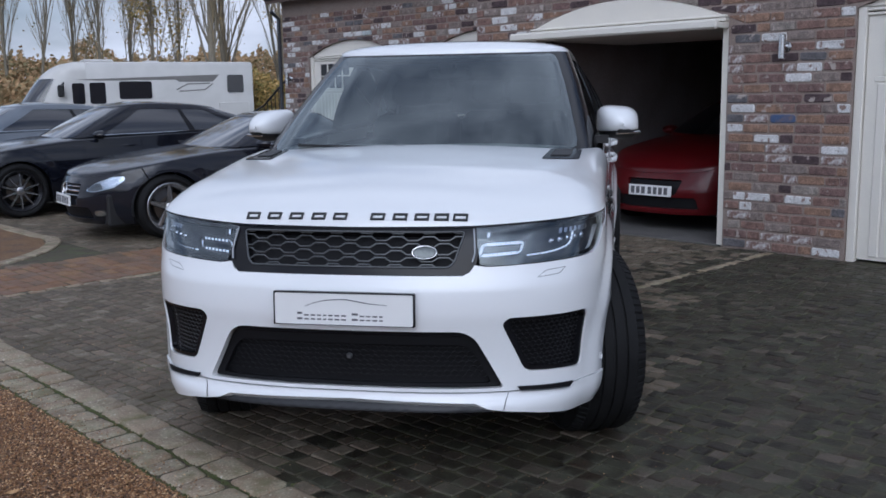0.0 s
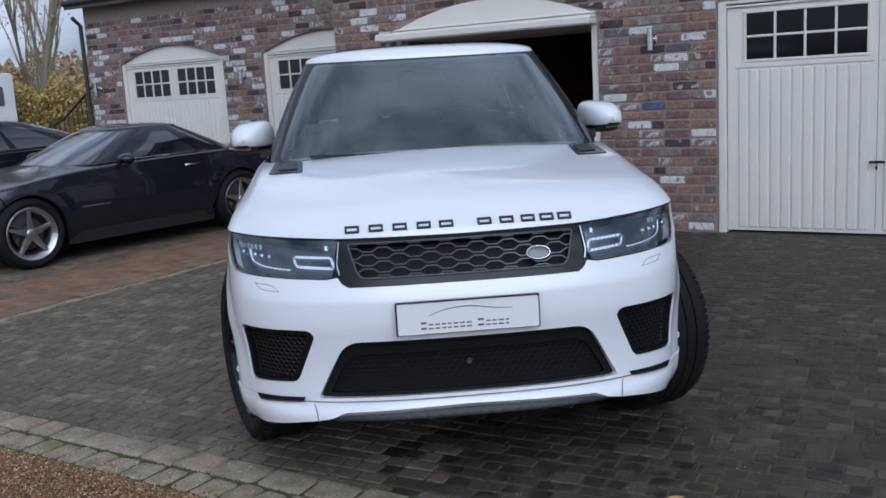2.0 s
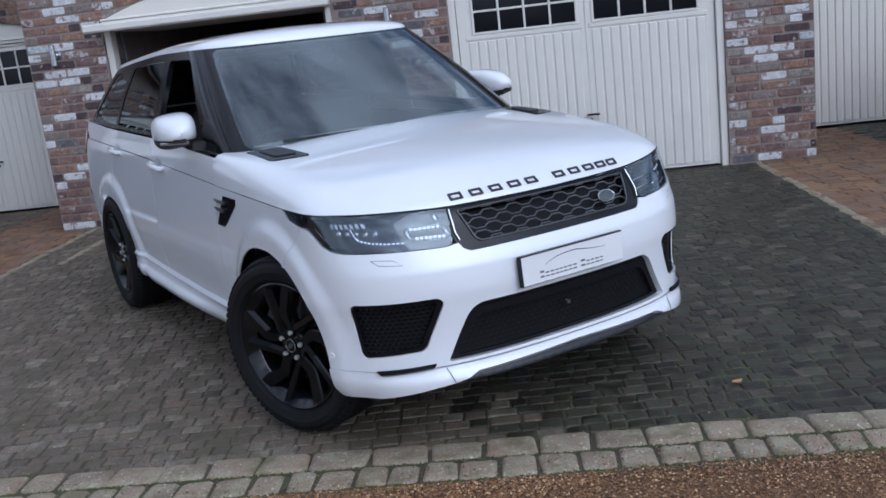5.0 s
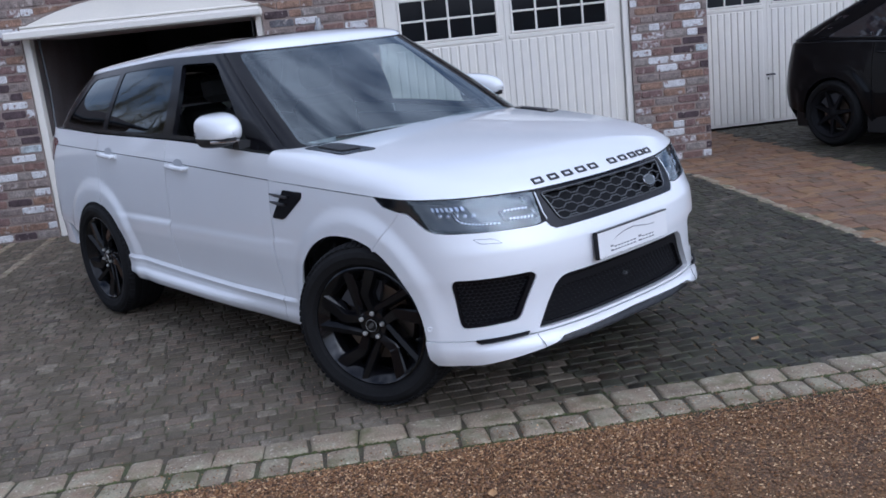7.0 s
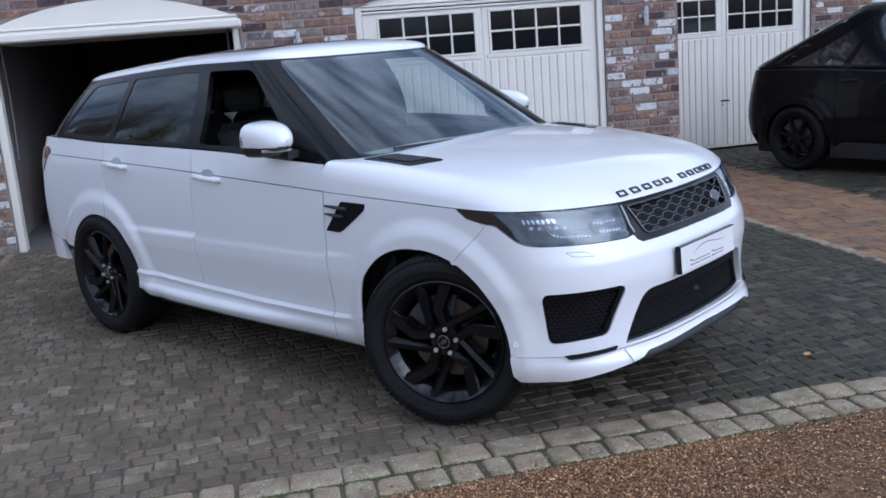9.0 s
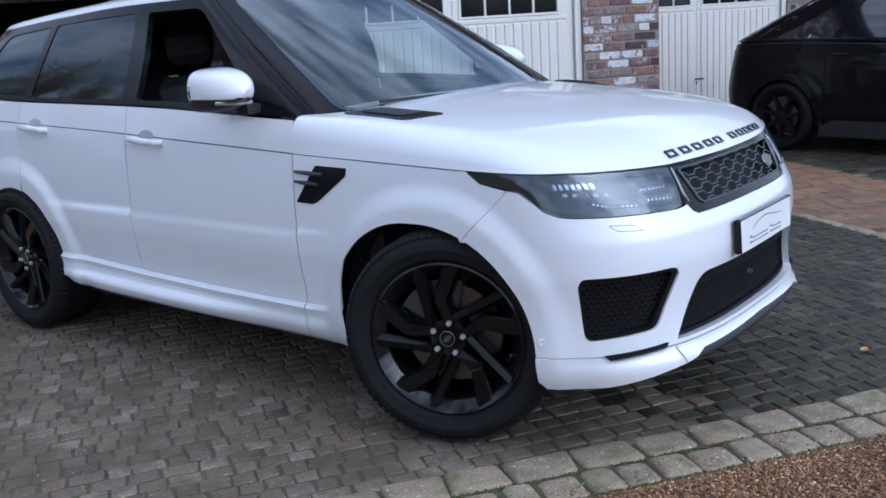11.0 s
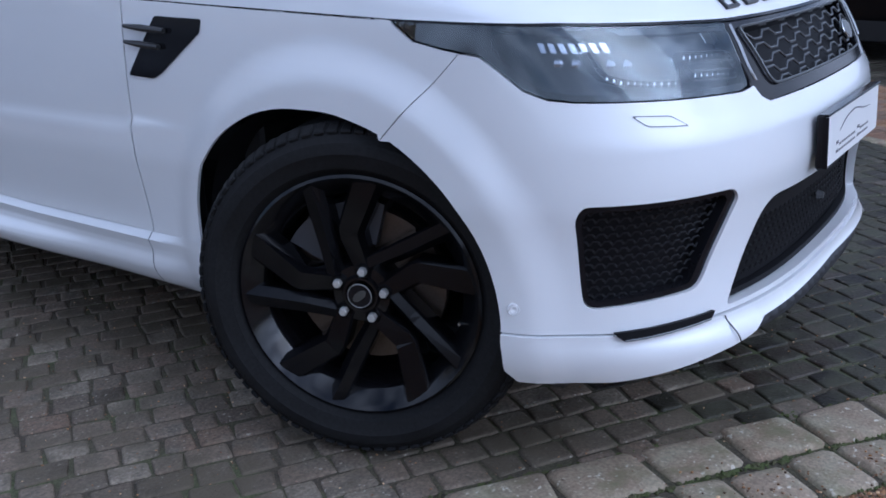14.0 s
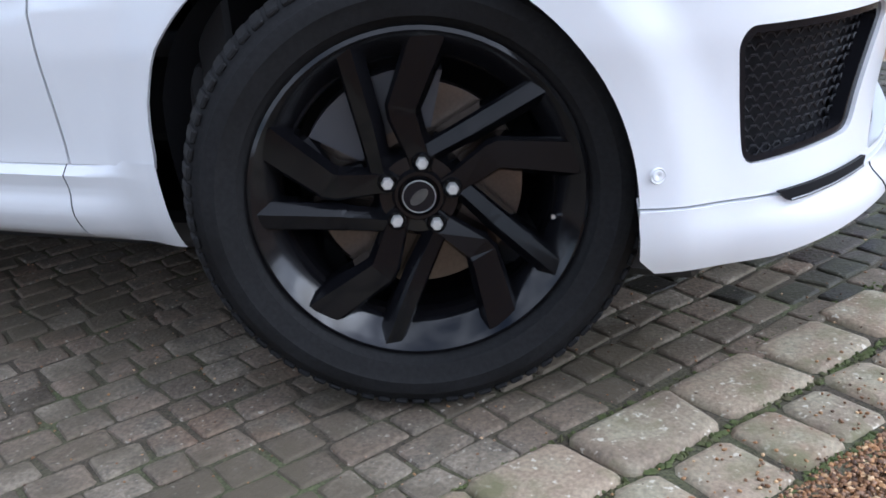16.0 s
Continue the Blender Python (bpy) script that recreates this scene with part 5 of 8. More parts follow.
        p = SUV(g * 1.085, 0.446)
        n = np.array([g * 0.86, -0.51, 0])
        rot = Vector(n).to_track_quat("Z", "Y").to_matrix().to_4x4()
        part("parking_sensor", Mesh().lathe([(0.0, 0.0), (0.0035, 0.006), (0.0035, 0.0085), (0.001, 0.010), (0.004, 0.012), (0.0, 0.014)], 20, "z"), PAINT, car, m=Matrix.Translation(p) @ rot)

    # number plate
    plate = thing_part_plate(car)

    # wings, doors, quarter panels
    d1, d2 = by(1.55), by(2.69)
    def crease(s):
        return suv_crease(s)
    sill = 0.436
    for g in (1, -1):
        top = [(s, crease(s) - 0.0025) for s in np.linspace(1.372, d1 - 0.003, 12)]
        wing = [(1.1994, 0.9575), (1.24, 0.963), (1.317, 0.977), (1.366, 1.009)] + top + [(d1 - 0.003, sill), (by(1.337), 0.436)] + wheel_arch(arch_f, 8, 108.6, 26) + [(1.3902, 0.7762), (1.3024, 0.8632)]
        sheet("front_wing", SUV, mirror_poly(wing, g)[::-1], PAINT, car, "white front wing", step=0.02, edge=0.03, depth=0.008)
        # side vent with two fins
        v = [(by(1.255), 1.006), (by(1.42), 1.010), (by(1.455), 0.965), (by(1.535), 0.862), (by(1.44), 0.858), (by(1.41), 0.872), (by(1.262), 0.975)]
        sv = sheet("side_vent", SUV, mirror_poly(rounded(v, 0.008), g)[::-1], GLOSS, car, "gloss black side vent with two fins", step=0.04, edge=0.02, depth=0.01, lift=0.004)
        for zz, y0, y1 in ((0.984, 1.535, 1.375), (0.945, 1.535, 1.40)):
            part("fin", Mesh().tube([SUV(g * by(y0), zz) + np.array([g * 0.008, 0, 0]), SUV(g * by(0.5 * (y0 + y1)), zz - 0.003) + np.array([g * 0.014, 0, 0]), SUV(g * by(y1), zz - 0.007) + np.array([g * 0.012, 0, 0])], [0.005, 0.009, 0.007], 8), BADGE, sv)
        # doors
        belt_y = lambda y: float(BELT(y)) - 0.004
        dtop = [(by(y), belt_y(y)) for y in np.linspace(1.553, 2.687, 10)]
        fd = [(d1 + 0.003, sill)] + [(by(1.553), belt_y(1.553))] + dtop[1:] + [(d2 - 0.003, sill + 0.018), (by(2.1), sill + 0.002)]
        def split(poly, name, label):
            door = sheet(name, SUV, mirror_poly(poly_below(poly, crease, -0.0022), g)[::-1], PAINT, car, label, step=0.028, depth=0.007)
            sheet("shoulder", SUV, mirror_poly(poly_above(poly, crease, 0.0022), g)[::-1], PAINT, door, step=0.05, depth=0.007, lift=-0.004)

        split(fd, "front_door", "white front door")
        arc = [p for p in wheel_arch(arch_r, 100, 174, 16)]
        rtop = [(by(y), belt_y(y)) for y in np.linspace(2.693, 3.66, 8)]
        rd = [(d2 + 0.003, sill + 0.018)] + rtop + [(by(3.69), 1.10), (by(3.66), 0.90)] + [(a, b) for a, b in wheel_arch(arch_r, 107, 172, 14, ra + 0.006)] + [(by(3.37), sill + 0.046), (by(3.345), sill + 0.044)]
        split(rd, "rear_door", "white rear door")
        qtop = [(by(y), belt_y(y)) for y in np.linspace(3.666, 4.32, 6)] + [(by(4.45), 1.29), (by(4.56), 1.295)]
        qp = [(by(3.665), 0.905), (by(3.695), 1.10)] + qtop + [(by(4.56), 1.06), (by(4.50), 0.62), (by(4.40), 0.60)] + wheel_arch(arch_r, 22, 105, 20)
        split(qp, "rear_wing", "white rear wing")
        # sill: a bright lip under the doors, a hollow below it and a shelf that swells between the wheels
        swell = curve1((1.60, 0.0), (1.80, 0.05), (2.15, 0.7), (2.5, 1.0), (3.0, 1.0), (3.24, 0.5), (3.33, 0.0))
        foot = curve1((1.34, 0.262), (1.6, 0.264), (2.4, 0.282), (3.3, 0.305), (3.38, 0.335))

        def sill_skin(y, k):
            b = float(foot(y))
            zs = (0.448, 0.434, 0.415, 0.402, 0.388, 0.372, 0.352, 0.338, 0.328, b + 0.02, b, b + 0.004)
            outs = (-0.030, -0.003, 0.014, 0.010, 0.006, 0.006, 0.012, 0.014, 0.014, 0.008, -0.008, -0.05)
            grow = (0, 0, 0, 0.0, 0.02, 0.20, 0.85, 1.0, 1.0, 0.95, 0.9, 0.5)
            rise = float(np.interp(y, [1.55, 2.1, 2.7, 3.35], [0.0, 0.002, 0.018, 0.044]))
            zs = [z + rise * (1.0 if i < 5 else 0.6 if i < 9 else 0.0) for i, z in enumerate(zs)]
            q = float(np.clip(k, 0, 11))
            w = [float(np.interp(q, range(12), col)) for col in (zs, outs, grow)]
            p = SUV(g * by(y), w[0])
            end = step01(1.56, 1.38, y)  # the shape runs out smooth towards the wheel
            return p + np.array([g * (w[1] * (1 - end) + (0.004 - 0.0015 * q) * end + 0.034 * w[2] * float(swell(y))), 0, 0])

        part("sill", Mesh().grid(sill_skin, np.linspace(1.562, 3.375, 56), np.linspace(0, 11, 34)), PAINT, car, "white side sill with a swelling shelf", sharp=48)
        part("sill_end", Mesh().grid(sill_skin, np.linspace(1.332, 1.559, 9), np.linspace(0, 11, 34)), PAINT, car, sharp=48)
        # handles
        for y, z in ((2.52, 1.086), (3.50, 1.128)):
            a = by(y)
            p = SUV(g * a, z)
            hd = part("door_handle", Mesh().tube([p + np.array([g * 0.004, -0.125, -0.012]), p + np.array([g * 0.026, -0.10, -0.010]), p + np.array([g * 0.032, 0.0, -0.004]), p + np.array([g * 0.026, 0.10, 0.004]), p + np.array([g * 0.004, 0.125, 0.006])], [0.013, 0.0155, 0.0155, 0.0155, 0.013], 10), PAINT, car, "white pull door handle")
            # flat grey oval paints the shade of the recess behind the handle
            cup = [(a + 0.055 * math.cos(k * math.pi / 9), z + 0.020 + 0.024 * math.sin(k * math.pi / 9)) for k in range(18)]
            sheet("handle_cup", SUV, mirror_poly(cup, g), CUP, hd, step=0.03, edge=0.012, depth=0.0, lift=0.0015)
        # tail lamp
        tl = [(by(4.38), 1.20), (by(4.42), 1.225), (SUV_PLAN.end - 0.62, 1.23), (SUV_PLAN.end - 0.62, 1.10), (by(4.50), 1.06), (by(4.46), 1.10)]
        sheet("tail_lamp", SUV, mirror_poly(tl, g)[::-1], REDLENS, car, "dark red tail lamp", step=0.04, depth=0.01, lift=0.006)
    # tail
    e = SUV_PLAN.end
    mesh = Mesh().grid(lambda a, b: SUV(a, b), np.r_[np.linspace(by(4.565), e, 18)], np.linspace(0.43, 1.29, 24))
    mesh.grid(lambda a, b: SUV(-a, b), np.r_[np.linspace(by(4.565), e, 18)], np.linspace(0.43, 1.29, 24))
    part("tailgate", mesh, PAINT, car, "white tailgate and rear bumper", sharp=60)
    for g in (1, -1):
        sheet("rear_bumper_side", SUV, mirror_poly([(by(4.402), 0.597), (by(4.56), 0.618), (by(4.56), 0.44), (by(4.34), 0.44)], g)[::-1], PAINT, car, step=0.05, depth=0.03)
    # black sheets behind the shut lines stand in for the shade in the gaps
    for g in (1, -1):
        for y0, y1, z0, z1 in ((1.46, 1.64, 0.40, 1.06), (2.60, 2.78, 0.40, 1.16), (3.58, 3.78, 0.85, 1.20)):
            sheet("door_frame", SUV, mirror_poly([(by(y0), z0), (by(y1), z0), (by(y1), z1), (by(y0), z1)], g), MESHBLACK, car, step=0.1, depth=0, lift=-0.02)
        sheet("shoulder_frame", SUV, mirror_poly([(by(1.45), 1.02), (by(4.4), 1.12), (by(4.4), 1.18), (by(1.45), 1.08)], g), MESHBLACK, car, step=0.1, depth=0, lift=-0.022)
    # liners of the wheel houses, floor and sides that close the body
    for yc in (arch_f, arch_r):
        for g in (1, -1):
            rl = (lambda a: float(np.interp(math.degrees(a), [-15, 0, 8, 20, 32, 45, 60, 80, 100, 125, 195], [0.445, 0.468, 0.482, 0.506, 0.513, 0.502, 0.480, 0.447, 0.431, 0.424, 0.418]))) if yc == arch_f else (lambda a: 0.44)
            xl = 0.893 if yc == arch_f else 0.868
            me = Mesh().grid(lambda a, k: (g * k * (1.0 if k < 0.85 or a < 2.2 else 0.93), yc + rl(a) * math.cos(a), zc + rl(a) * math.sin(a)), np.linspace(-0.25, math.pi + 0.25, 44), [0.45, 0.70, 0.84, xl])
            part("wheel_liner", me, PLASTIC, car)
            part("liner_wall", Mesh().prism([(yc + 0.47 * math.cos(a), zc + 0.47 * math.sin(a)) for a in np.linspace(-0.25, math.pi + 0.25, 20)], 0.44, 0.46, lambda a, b, h: (g * h, a, b)), PLASTIC, car)
    under = Mesh().box(-0.80, 0.80, 0.35, 4.5, 0.22, 0.30, c=0.02).box(-0.44, 0.44, 0.3, 4.55, 0.302, 0.62, c=0.02)
    part("underbody", under, PLASTIC, car, "black underbody")

    suv_cabin(car)
    # wheels
    for g in (1, -1):
        for yc, steer in ((arch_f, 21.0), (arch_r, 0.0)):
            turn = steer if g < 0 else 180 + steer
            m = pose(g * 0.835, yc, 0.403, 0, 0, turn)
            wheel(car, m, 0.401, 0.279, 0.268, swirl_arms, RIMBLACK, spin=0 if yc == arch_f else 40, flat=0.0005)
            brake(car, m @ pose(-0.03, 0, 0))
    return car


def letter_place(a, b, h):
    """On the bonnet's front edge, above the grille."""
    y = float(np.interp(abs(a), FRONT_X, FRONT_Y)) + 0.020
    p = np.array([a, y, bonnet_height(a, y)])
    n = np.array(bonnet_normal(p))
    up = np.cross(n, np.array([1.0, 0, 0]))
    up = -up if up[2] < 0 else up
    return p + up * b + n * h


def thing_part_plate(car):
    """The dealer's plate with its mark and lettering as plain shapes."""
    m = pose(0, -0.012, 0.706, -3)
    pl = part("number_plate", Mesh().prism(rounded([(-0.26, -0.0575), (0.26, -0.0575), (0.26, 0.0575), (-0.26, 0.0575)], 0.008), 0.006, 0.0, lambda a, b, h: (a, h, b)), PLATE, car, "white dealer plate with plain dark marks", m=m)
    part("plate_holder", Mesh().box(-0.266, 0.266, 0.0065, 0.024, -0.062, 0.063, c=0.004), GLOSS, pl)
    part("plate_holder_edge", Mesh().box(-0.264, 0.264, -0.004, 0.02, 0.058, 0.064, c=0.002).box(-0.265, -0.260, -0.003, 0.02, -0.06, 0.0575, c=0.001), GLOSS, pl)
    line = [(-0.145, 0.008), (-0.11, 0.022), (-0.06, 0.033), (0.0, 0.037), (0.05, 0.031), (0.10, 0.023), (0.165, 0.019)]
    k = curve1(*line)
    part("plate_swoosh", Mesh().tube([(a, -0.0005, float(k(a))) for a in np.linspace(-0.145, 0.165, 40)], [0.0008 + 0.0014 * math.sin(math.pi * i / 39) for i in range(40)], 5), PLATEINK, pl)
    x = -0.178
    for w, h in ((0.024, 0.028), (0.022, 0.02), (0.021, 0.02), (0.02, 0.02), (0.017, 0.02), (0.021, 0.02), (0.022, 0.02), (0.022, 0.02), (0, 0), (0.027, 0.028), (0.021, 0.02), (0.02, 0.02), (0.023, 0.02), (0.017, 0.02)):
        if w:
            part("lettering_bar", Mesh().box(x + 0.003, x + w - 0.001, -0.0008, 0.003, -0.041, -0.041 + h * 0.28, c=0.0005).box(x + 0.003, x + w - 0.001, -0.0008, 0.003, -0.041 + h * 0.72, -0.041 + h, c=0.0005), PLATEINK, pl)
        x += (w or 0.012) + 0.003
    return pl


def suv_cabin(car):
    cab = SUVCAB
    V = 0.55

    def pq(y, v, g=1):
        return cab.by_y(y, v * V, g)

    # windscreen and its black frame
    wb, wt = cab.by_x(0.765, 0.03), cab.by_x(0.605, V * 0.96)
    out = [(-cab.by_x(0.835, 0), 0.0), (cab.by_x(0.835, 0), 0.0), (cab.by_x(0.655, V), V), (-cab.by_x(0.655, V), V)]
    glass_poly = rounded([(-wb, 0.035), (wb, 0.035), (wt, V * 0.955), (-wt, V * 0.955)], 0.04)
    sheet("windscreen", cab, rounded([(-wb - 0.012, 0.023), (wb + 0.012, 0.023), (wt + 0.012, V * 0.975), (-wt - 0.012, V * 0.975)], 0.04), SCREEN, car, "clear windscreen reflecting the sky", step=0.06, depth=0, lift=0.003).visible_shadow = False
    sheet("windscreen_frame", cab, out, GLOSS, car, holes=[glass_poly], step=0.05, edge=0.05, depth=0.03)
    # a black band and mirror behind the top of the screen
    part("interior_mirror", Mesh().box(-0.12, 0.12, -0.015, 0.015, -0.035, 0.035, c=0.014), CABIN, car, m=pose(0, 2.20, 1.585, -8))
    part("mirror_mount", Mesh().box(-0.05, 0.05, -0.04, 0.04, -0.04, 0.03, c=0.015), CABIN, car, m=pose(0, 2.165, 1.63, -40))
    # scuttle and wipers
    part("scuttle", Mesh().grid(lambda x, k: (x, 1.06 + 0.23 * (abs(x) / 0.84) ** 2.4 + 0.24 * k, 1.150 + 0.0 * k + 0.03 * k), np.linspace(-0.85, 0.85, 24), [0, 0.5, 1.0]), PLASTIC, car)
    for x0, x1 in ((0.50, -0.10), (-0.05, -0.62)):
        part("wiper", Mesh().tube([cab(cab.by_x(abs(x0), 0.01, 1 if x0 > 0 else -1), 0.012) + np.array([0, -0.012, 0.012]), cab(0.0, 0.05) * 0.5 + cab(cab.by_x(abs(x0 + x1) / 2, 0.04, 1 if x0 + x1 > 0 else -1), 0.04) * 0.5 + np.array([0, -0.012, 0.004]), cab(cab.by_x(abs(x1), 0.05, 1 if x1 > 0 else -1), 0.045) + np.array([0, -0.012, 0.008])], 0.007, 6), PLASTIC, car)
    for g in (1, -1):
        # the black window band with its openings
        a0b, a0t = cab.by_x(0.837, 0), cab.by_x(0.657, V)
        band = [(a0b, 0.0)] + [(pq(y, 0), 0.0) for y in np.linspace(1.6, 4.35, 20)] + [(pq(4.5, 0), 0.0), (pq(4.12, 1.0), V)] + [(pq(y, 1.0), V) for y in np.linspace(4.05, 2.40, 18)] + [(a0t, V)]
        w1 = rounded([(pq(1.80, 0.06), 0.033), (pq(2.655, 0.05), 0.028), (pq(2.69, 0.91), 0.50), (pq(2.29, 0.91), 0.50)], [0.02, 0.02, 0.03, 0.05])
        w2 = rounded([(pq(2.775, 0.05), 0.028), (pq(3.60, 0.05), 0.028), (pq(3.50, 0.91), 0.50), (pq(2.79, 0.91), 0.50)], [0.02, 0.02, 0.03, 0.03])
        w3 = rounded([(pq(3.66, 0.05), 0.028), (pq(4.26, 0.10), 0.055), (pq(3.98, 0.88), 0.484), (pq(3.56, 0.90), 0.495)], [0.02, 0.05, 0.05, 0.02])
        holes = [[(a, b) for a, b in w] for w in (w1, w2, w3)]
        sheet("window_band", cab, mirror_poly(band, g), GLOSS, car, "gloss black window pillars", holes=[mirror_poly(h, g) for h in holes], step=0.05, edge=0.04, depth=0.03)
        for nm, w in (("rear_door_window", w2), ("quarter_window", w3)):
            sheet(nm, cab, mirror_poly(w, g), TINTED, car, "dark tinted side window", step=0.06, depth=0, lift=-0.004)
        if g > 0:
            sheet("front_door_window", cab, mirror_poly(w1, g), SIDEGLASS, car, "clear front side window", step=0.06, depth=0, lift=-0.004).visible_shadow = False
        mirror(car, g)
    # roof
    us = np.linspace(-3.0, 3.0, 110)
    rs = 1 - np.linspace(0, 1, 18) ** 1.6
    part("roof", Mesh().grid(lambda a, b: cab.top(a, b), us, rs), PAINT, car, "white roof", sharp=60)
    part("roof_panel", Mesh().grid(lambda x, y: (x, y, cab.top(cab.by_y(y, V), abs(x) / 0.68)[2] + 0.004), np.linspace(-0.50, 0.50, 13), np.linspace(2.42, 3.75, 22)), GLOSS, car, "black glass roof panel")
    part("headlining", Mesh().grid(lambda a, b: cab.top(a, b) - np.array([0, 0, 0.045]), us, rs), CABIN, car)
    part("roof_aerial", Mesh().box(-0.02, 0.02, -0.09, 0.09, 0.0, 0.035, c=0.012), PAINT, car, m=pose(0, 4.0, 1.715, -4))
    part("rear_screen", Mesh().grid(lambda a, b: cab(a, b), np.r_[np.linspace(2.45, 3.0, 12)], np.linspace(0, V, 8)).grid(lambda a, b: cab(-a, b), np.r_[np.linspace(2.45, 3.0, 12)], np.linspace(0, V, 8)), DARKPANE, car, "dark rear screen", sharp=60)
    # bonnet vents near the screen
    for g in (1, -1):
        vp = [(g * x, y) for x, y in rounded([(0.80, 1.385), (0.655, 1.30), (0.635, 0.985), (0.80, 1.06)], 0.03)]

        def on_bonnet(x, y, h):
            return np.array([x, y, bonnet_height(x, y) + h])

        bv = part("bonnet_vent", Mesh().prism(vp if g > 0 else vp[::-1], -0.004, 0.0045, on_bonnet, c=0.003), GLOSS, car, "black mesh vent in the bonnet")
        inner = [(g * (0.708 + (abs(x) - 0.708) * 0.55), 1.21 + (y - 1.21) * 0.62) for x, y in vp]
        part("vent_panel", Mesh().prism(inner, 0.004, 0.0085, on_bonnet, c=0.003), PLASTIC, bv, "raised satin panel of the vent")
    suv_interior(car)


def mirror(car, g):
    """A door mirror: white cap over a black lower shell on a short arm."""
    m = pose(g * 0.972, 1.845, 1.305, 0, 0, g * 8) @ Matrix.Scale(1.1, 4)

    def shell(a, b, grow=1.0):
        # a: round the axis, b: from the nose to the glass
        p = 0.60 + 0.38 * (1 - b) ** 2
        e = math.copysign(abs(math.cos(a)) ** p, math.cos(a))
        f = math.copysign(abs(math.sin(a)) ** p, math.sin(a))
        k = (1 - (1 - b) ** 2.4) ** 0.46
        return (0.098 * grow * e * k * (1.0 if e * g > 0 else 0.98), -0.135 + 0.245 * b, 0.078 * grow * f * k * (1.08 if f > 0 else 1.0) - 0.006 * e * g)

    def capped(a, b):
        x, y, z = shell(a, b)
        return x, y, max(z, -0.030 + 0.006 * x * g / 0.108)

    cap = Mesh().grid(capped, np.linspace(-math.pi, math.pi, 57), np.r_[0.0, np.linspace(0.03, 1, 14)])
    low = Mesh().grid(lambda a, b: shell(a, b, 0.975), np.linspace(-math.pi, math.pi, 49), np.r_[0.0, np.linspace(0.03, 1, 14)])
    mr = part("door_mirror", cap, PAINT, car, "white door mirror cap over black shell", m=m, sharp=60)
    part("mirror_shell", low, PLASTIC, mr, sharp=60)
    part("mirror_glass", Mesh().prism([(0.099 * math.copysign(abs(math.cos(t)) ** 0.72, math.cos(t)), 0.07 * math.copysign(abs(math.sin(t)) ** 0.72, math.sin(t))) for t in np.linspace(0, 2 * math.pi, 33)[:-1]], 0.092, 0.105, lambda a, b, h: (a, h, b)), CHROME, mr)
    part("indicator", Mesh().tube([(g * 0.088, -0.060, -0.038), (g * 0.03, -0.108, -0.041), (-g * 0.03, -0.115, -0.042)], 0.006, 6), SILVER, mr)
    part("mirror_arm", Mesh().prism([(-0.06, -0.030), (0.07, -0.025), (0.07, 0.0), (-0.06, 0.012)], -0.04, 0.045, lambda a, b, h: (-g * (a + 0.115), h, b - 0.062), c=0.008), PLASTIC, mr)


def suv_interior(car):
    tub = Mesh().box(-0.80, 0.80, 1.30, 4.45, 0.45, 0.62, c=0.02)
    for g in (1, -1):
        tub.box(min(g * 0.80, g * 0.845), max(g * 0.80, g * 0.845), 1.45, 4.4, 0.46, 1.17, c=0.012)
    tub.box(-0.82, 0.82, 4.30, 4.40, 0.46, 1.22, c=0.01).box(-0.80, 0.80, 1.22, 1.30, 0.46, 1.12, c=0.01)
    part("cabin_lining", tub, CABIN, car, "dark cabin lining")
    part("dashboard", Mesh().grid(lambda x, a: (x, 1.62 + 0.30 * math.cos(a) * (1 - 0.25 * abs(x)), 1.02 + 0.14 * math.sin(a)), np.linspace(-0.80, 0.80, 20), np.linspace(-1.2, math.pi, 14)), CABIN, car, "black dashboard")
    st = part("steering_wheel", Mesh().tube([(0.185 * math.cos(a), 0, 0.185 * math.sin(a)) for a in np.linspace(0, 2 * math.pi, 37)], 0.016, 8, ends=False), CABIN, car, "black steering wheel", m=pose(-0.37, 1.98, 1.05, -24))
    part("spokes", Mesh().box(-0.17, 0.17, -0.012, 0.012, -0.03, 0.03, c=0.008).box(-0.03, 0.03, -0.011, 0.011, -0.17, -0.02, c=0.008).lathe([(-0.035, 0.0), (-0.03, 0.06), (0.02, 0.07)], 20, "y"), CABIN, st)
    for x, y in ((-0.37, 2.45), (0.37, 2.45), (-0.40, 3.42), (0.40, 3.42), (0.0, 3.45)):
        w = 0.25 if y < 3 else 0.20
        part("seat", Mesh().box(x - w, x + w, y - 0.28, y + 0.25, 0.60, 0.80, c=0.06), SEAT, car)
        part("seat_back", Mesh().box(-w, w, -0.07, 0.07, 0.0, 0.62, c=0.06), SEAT, car, m=pose(x, y + 0.22, 0.74, -14))
        part("headrest", Mesh().box(-0.13, 0.13, -0.045, 0.045, 0.0, 0.17, c=0.04), SEAT, car, m=pose(x, y + 0.40, 1.40, -10))


white_suv()

# ---- the other vehicles ----
def star_arms(count, mat_arm, slim=0.022):
    def make(wh, rim, w, mat, spin=0.0):
        face = -w + 0.02
        part("hub", Mesh().lathe([(face - 0.004, 0.0), (face - 0.004, 0.03), (face + 0.004, 0.05), (face + 0.03, 0.07), (face + 0.06, 0.075)], 24), mat_arm, wh)
        for k in range(count):
            a = 2 * math.pi * k / count + 0.3
            c, s = math.cos(a), math.sin(a)
            poly = [(0.03, -slim * 1.5), (0.11, -slim * 1.15), (rim - 0.008, -slim * 0.55), (rim - 0.008, slim * 0.55), (0.11, slim * 1.15), (0.03, slim * 1.5)]
            part("spoke", Mesh().prism(poly, face + 0.045, face + 0.006, lambda p, q, h: (h + 0.0, p * c - q * s, p * s + q * c), c=0.006), mat_arm, wh)
    return make


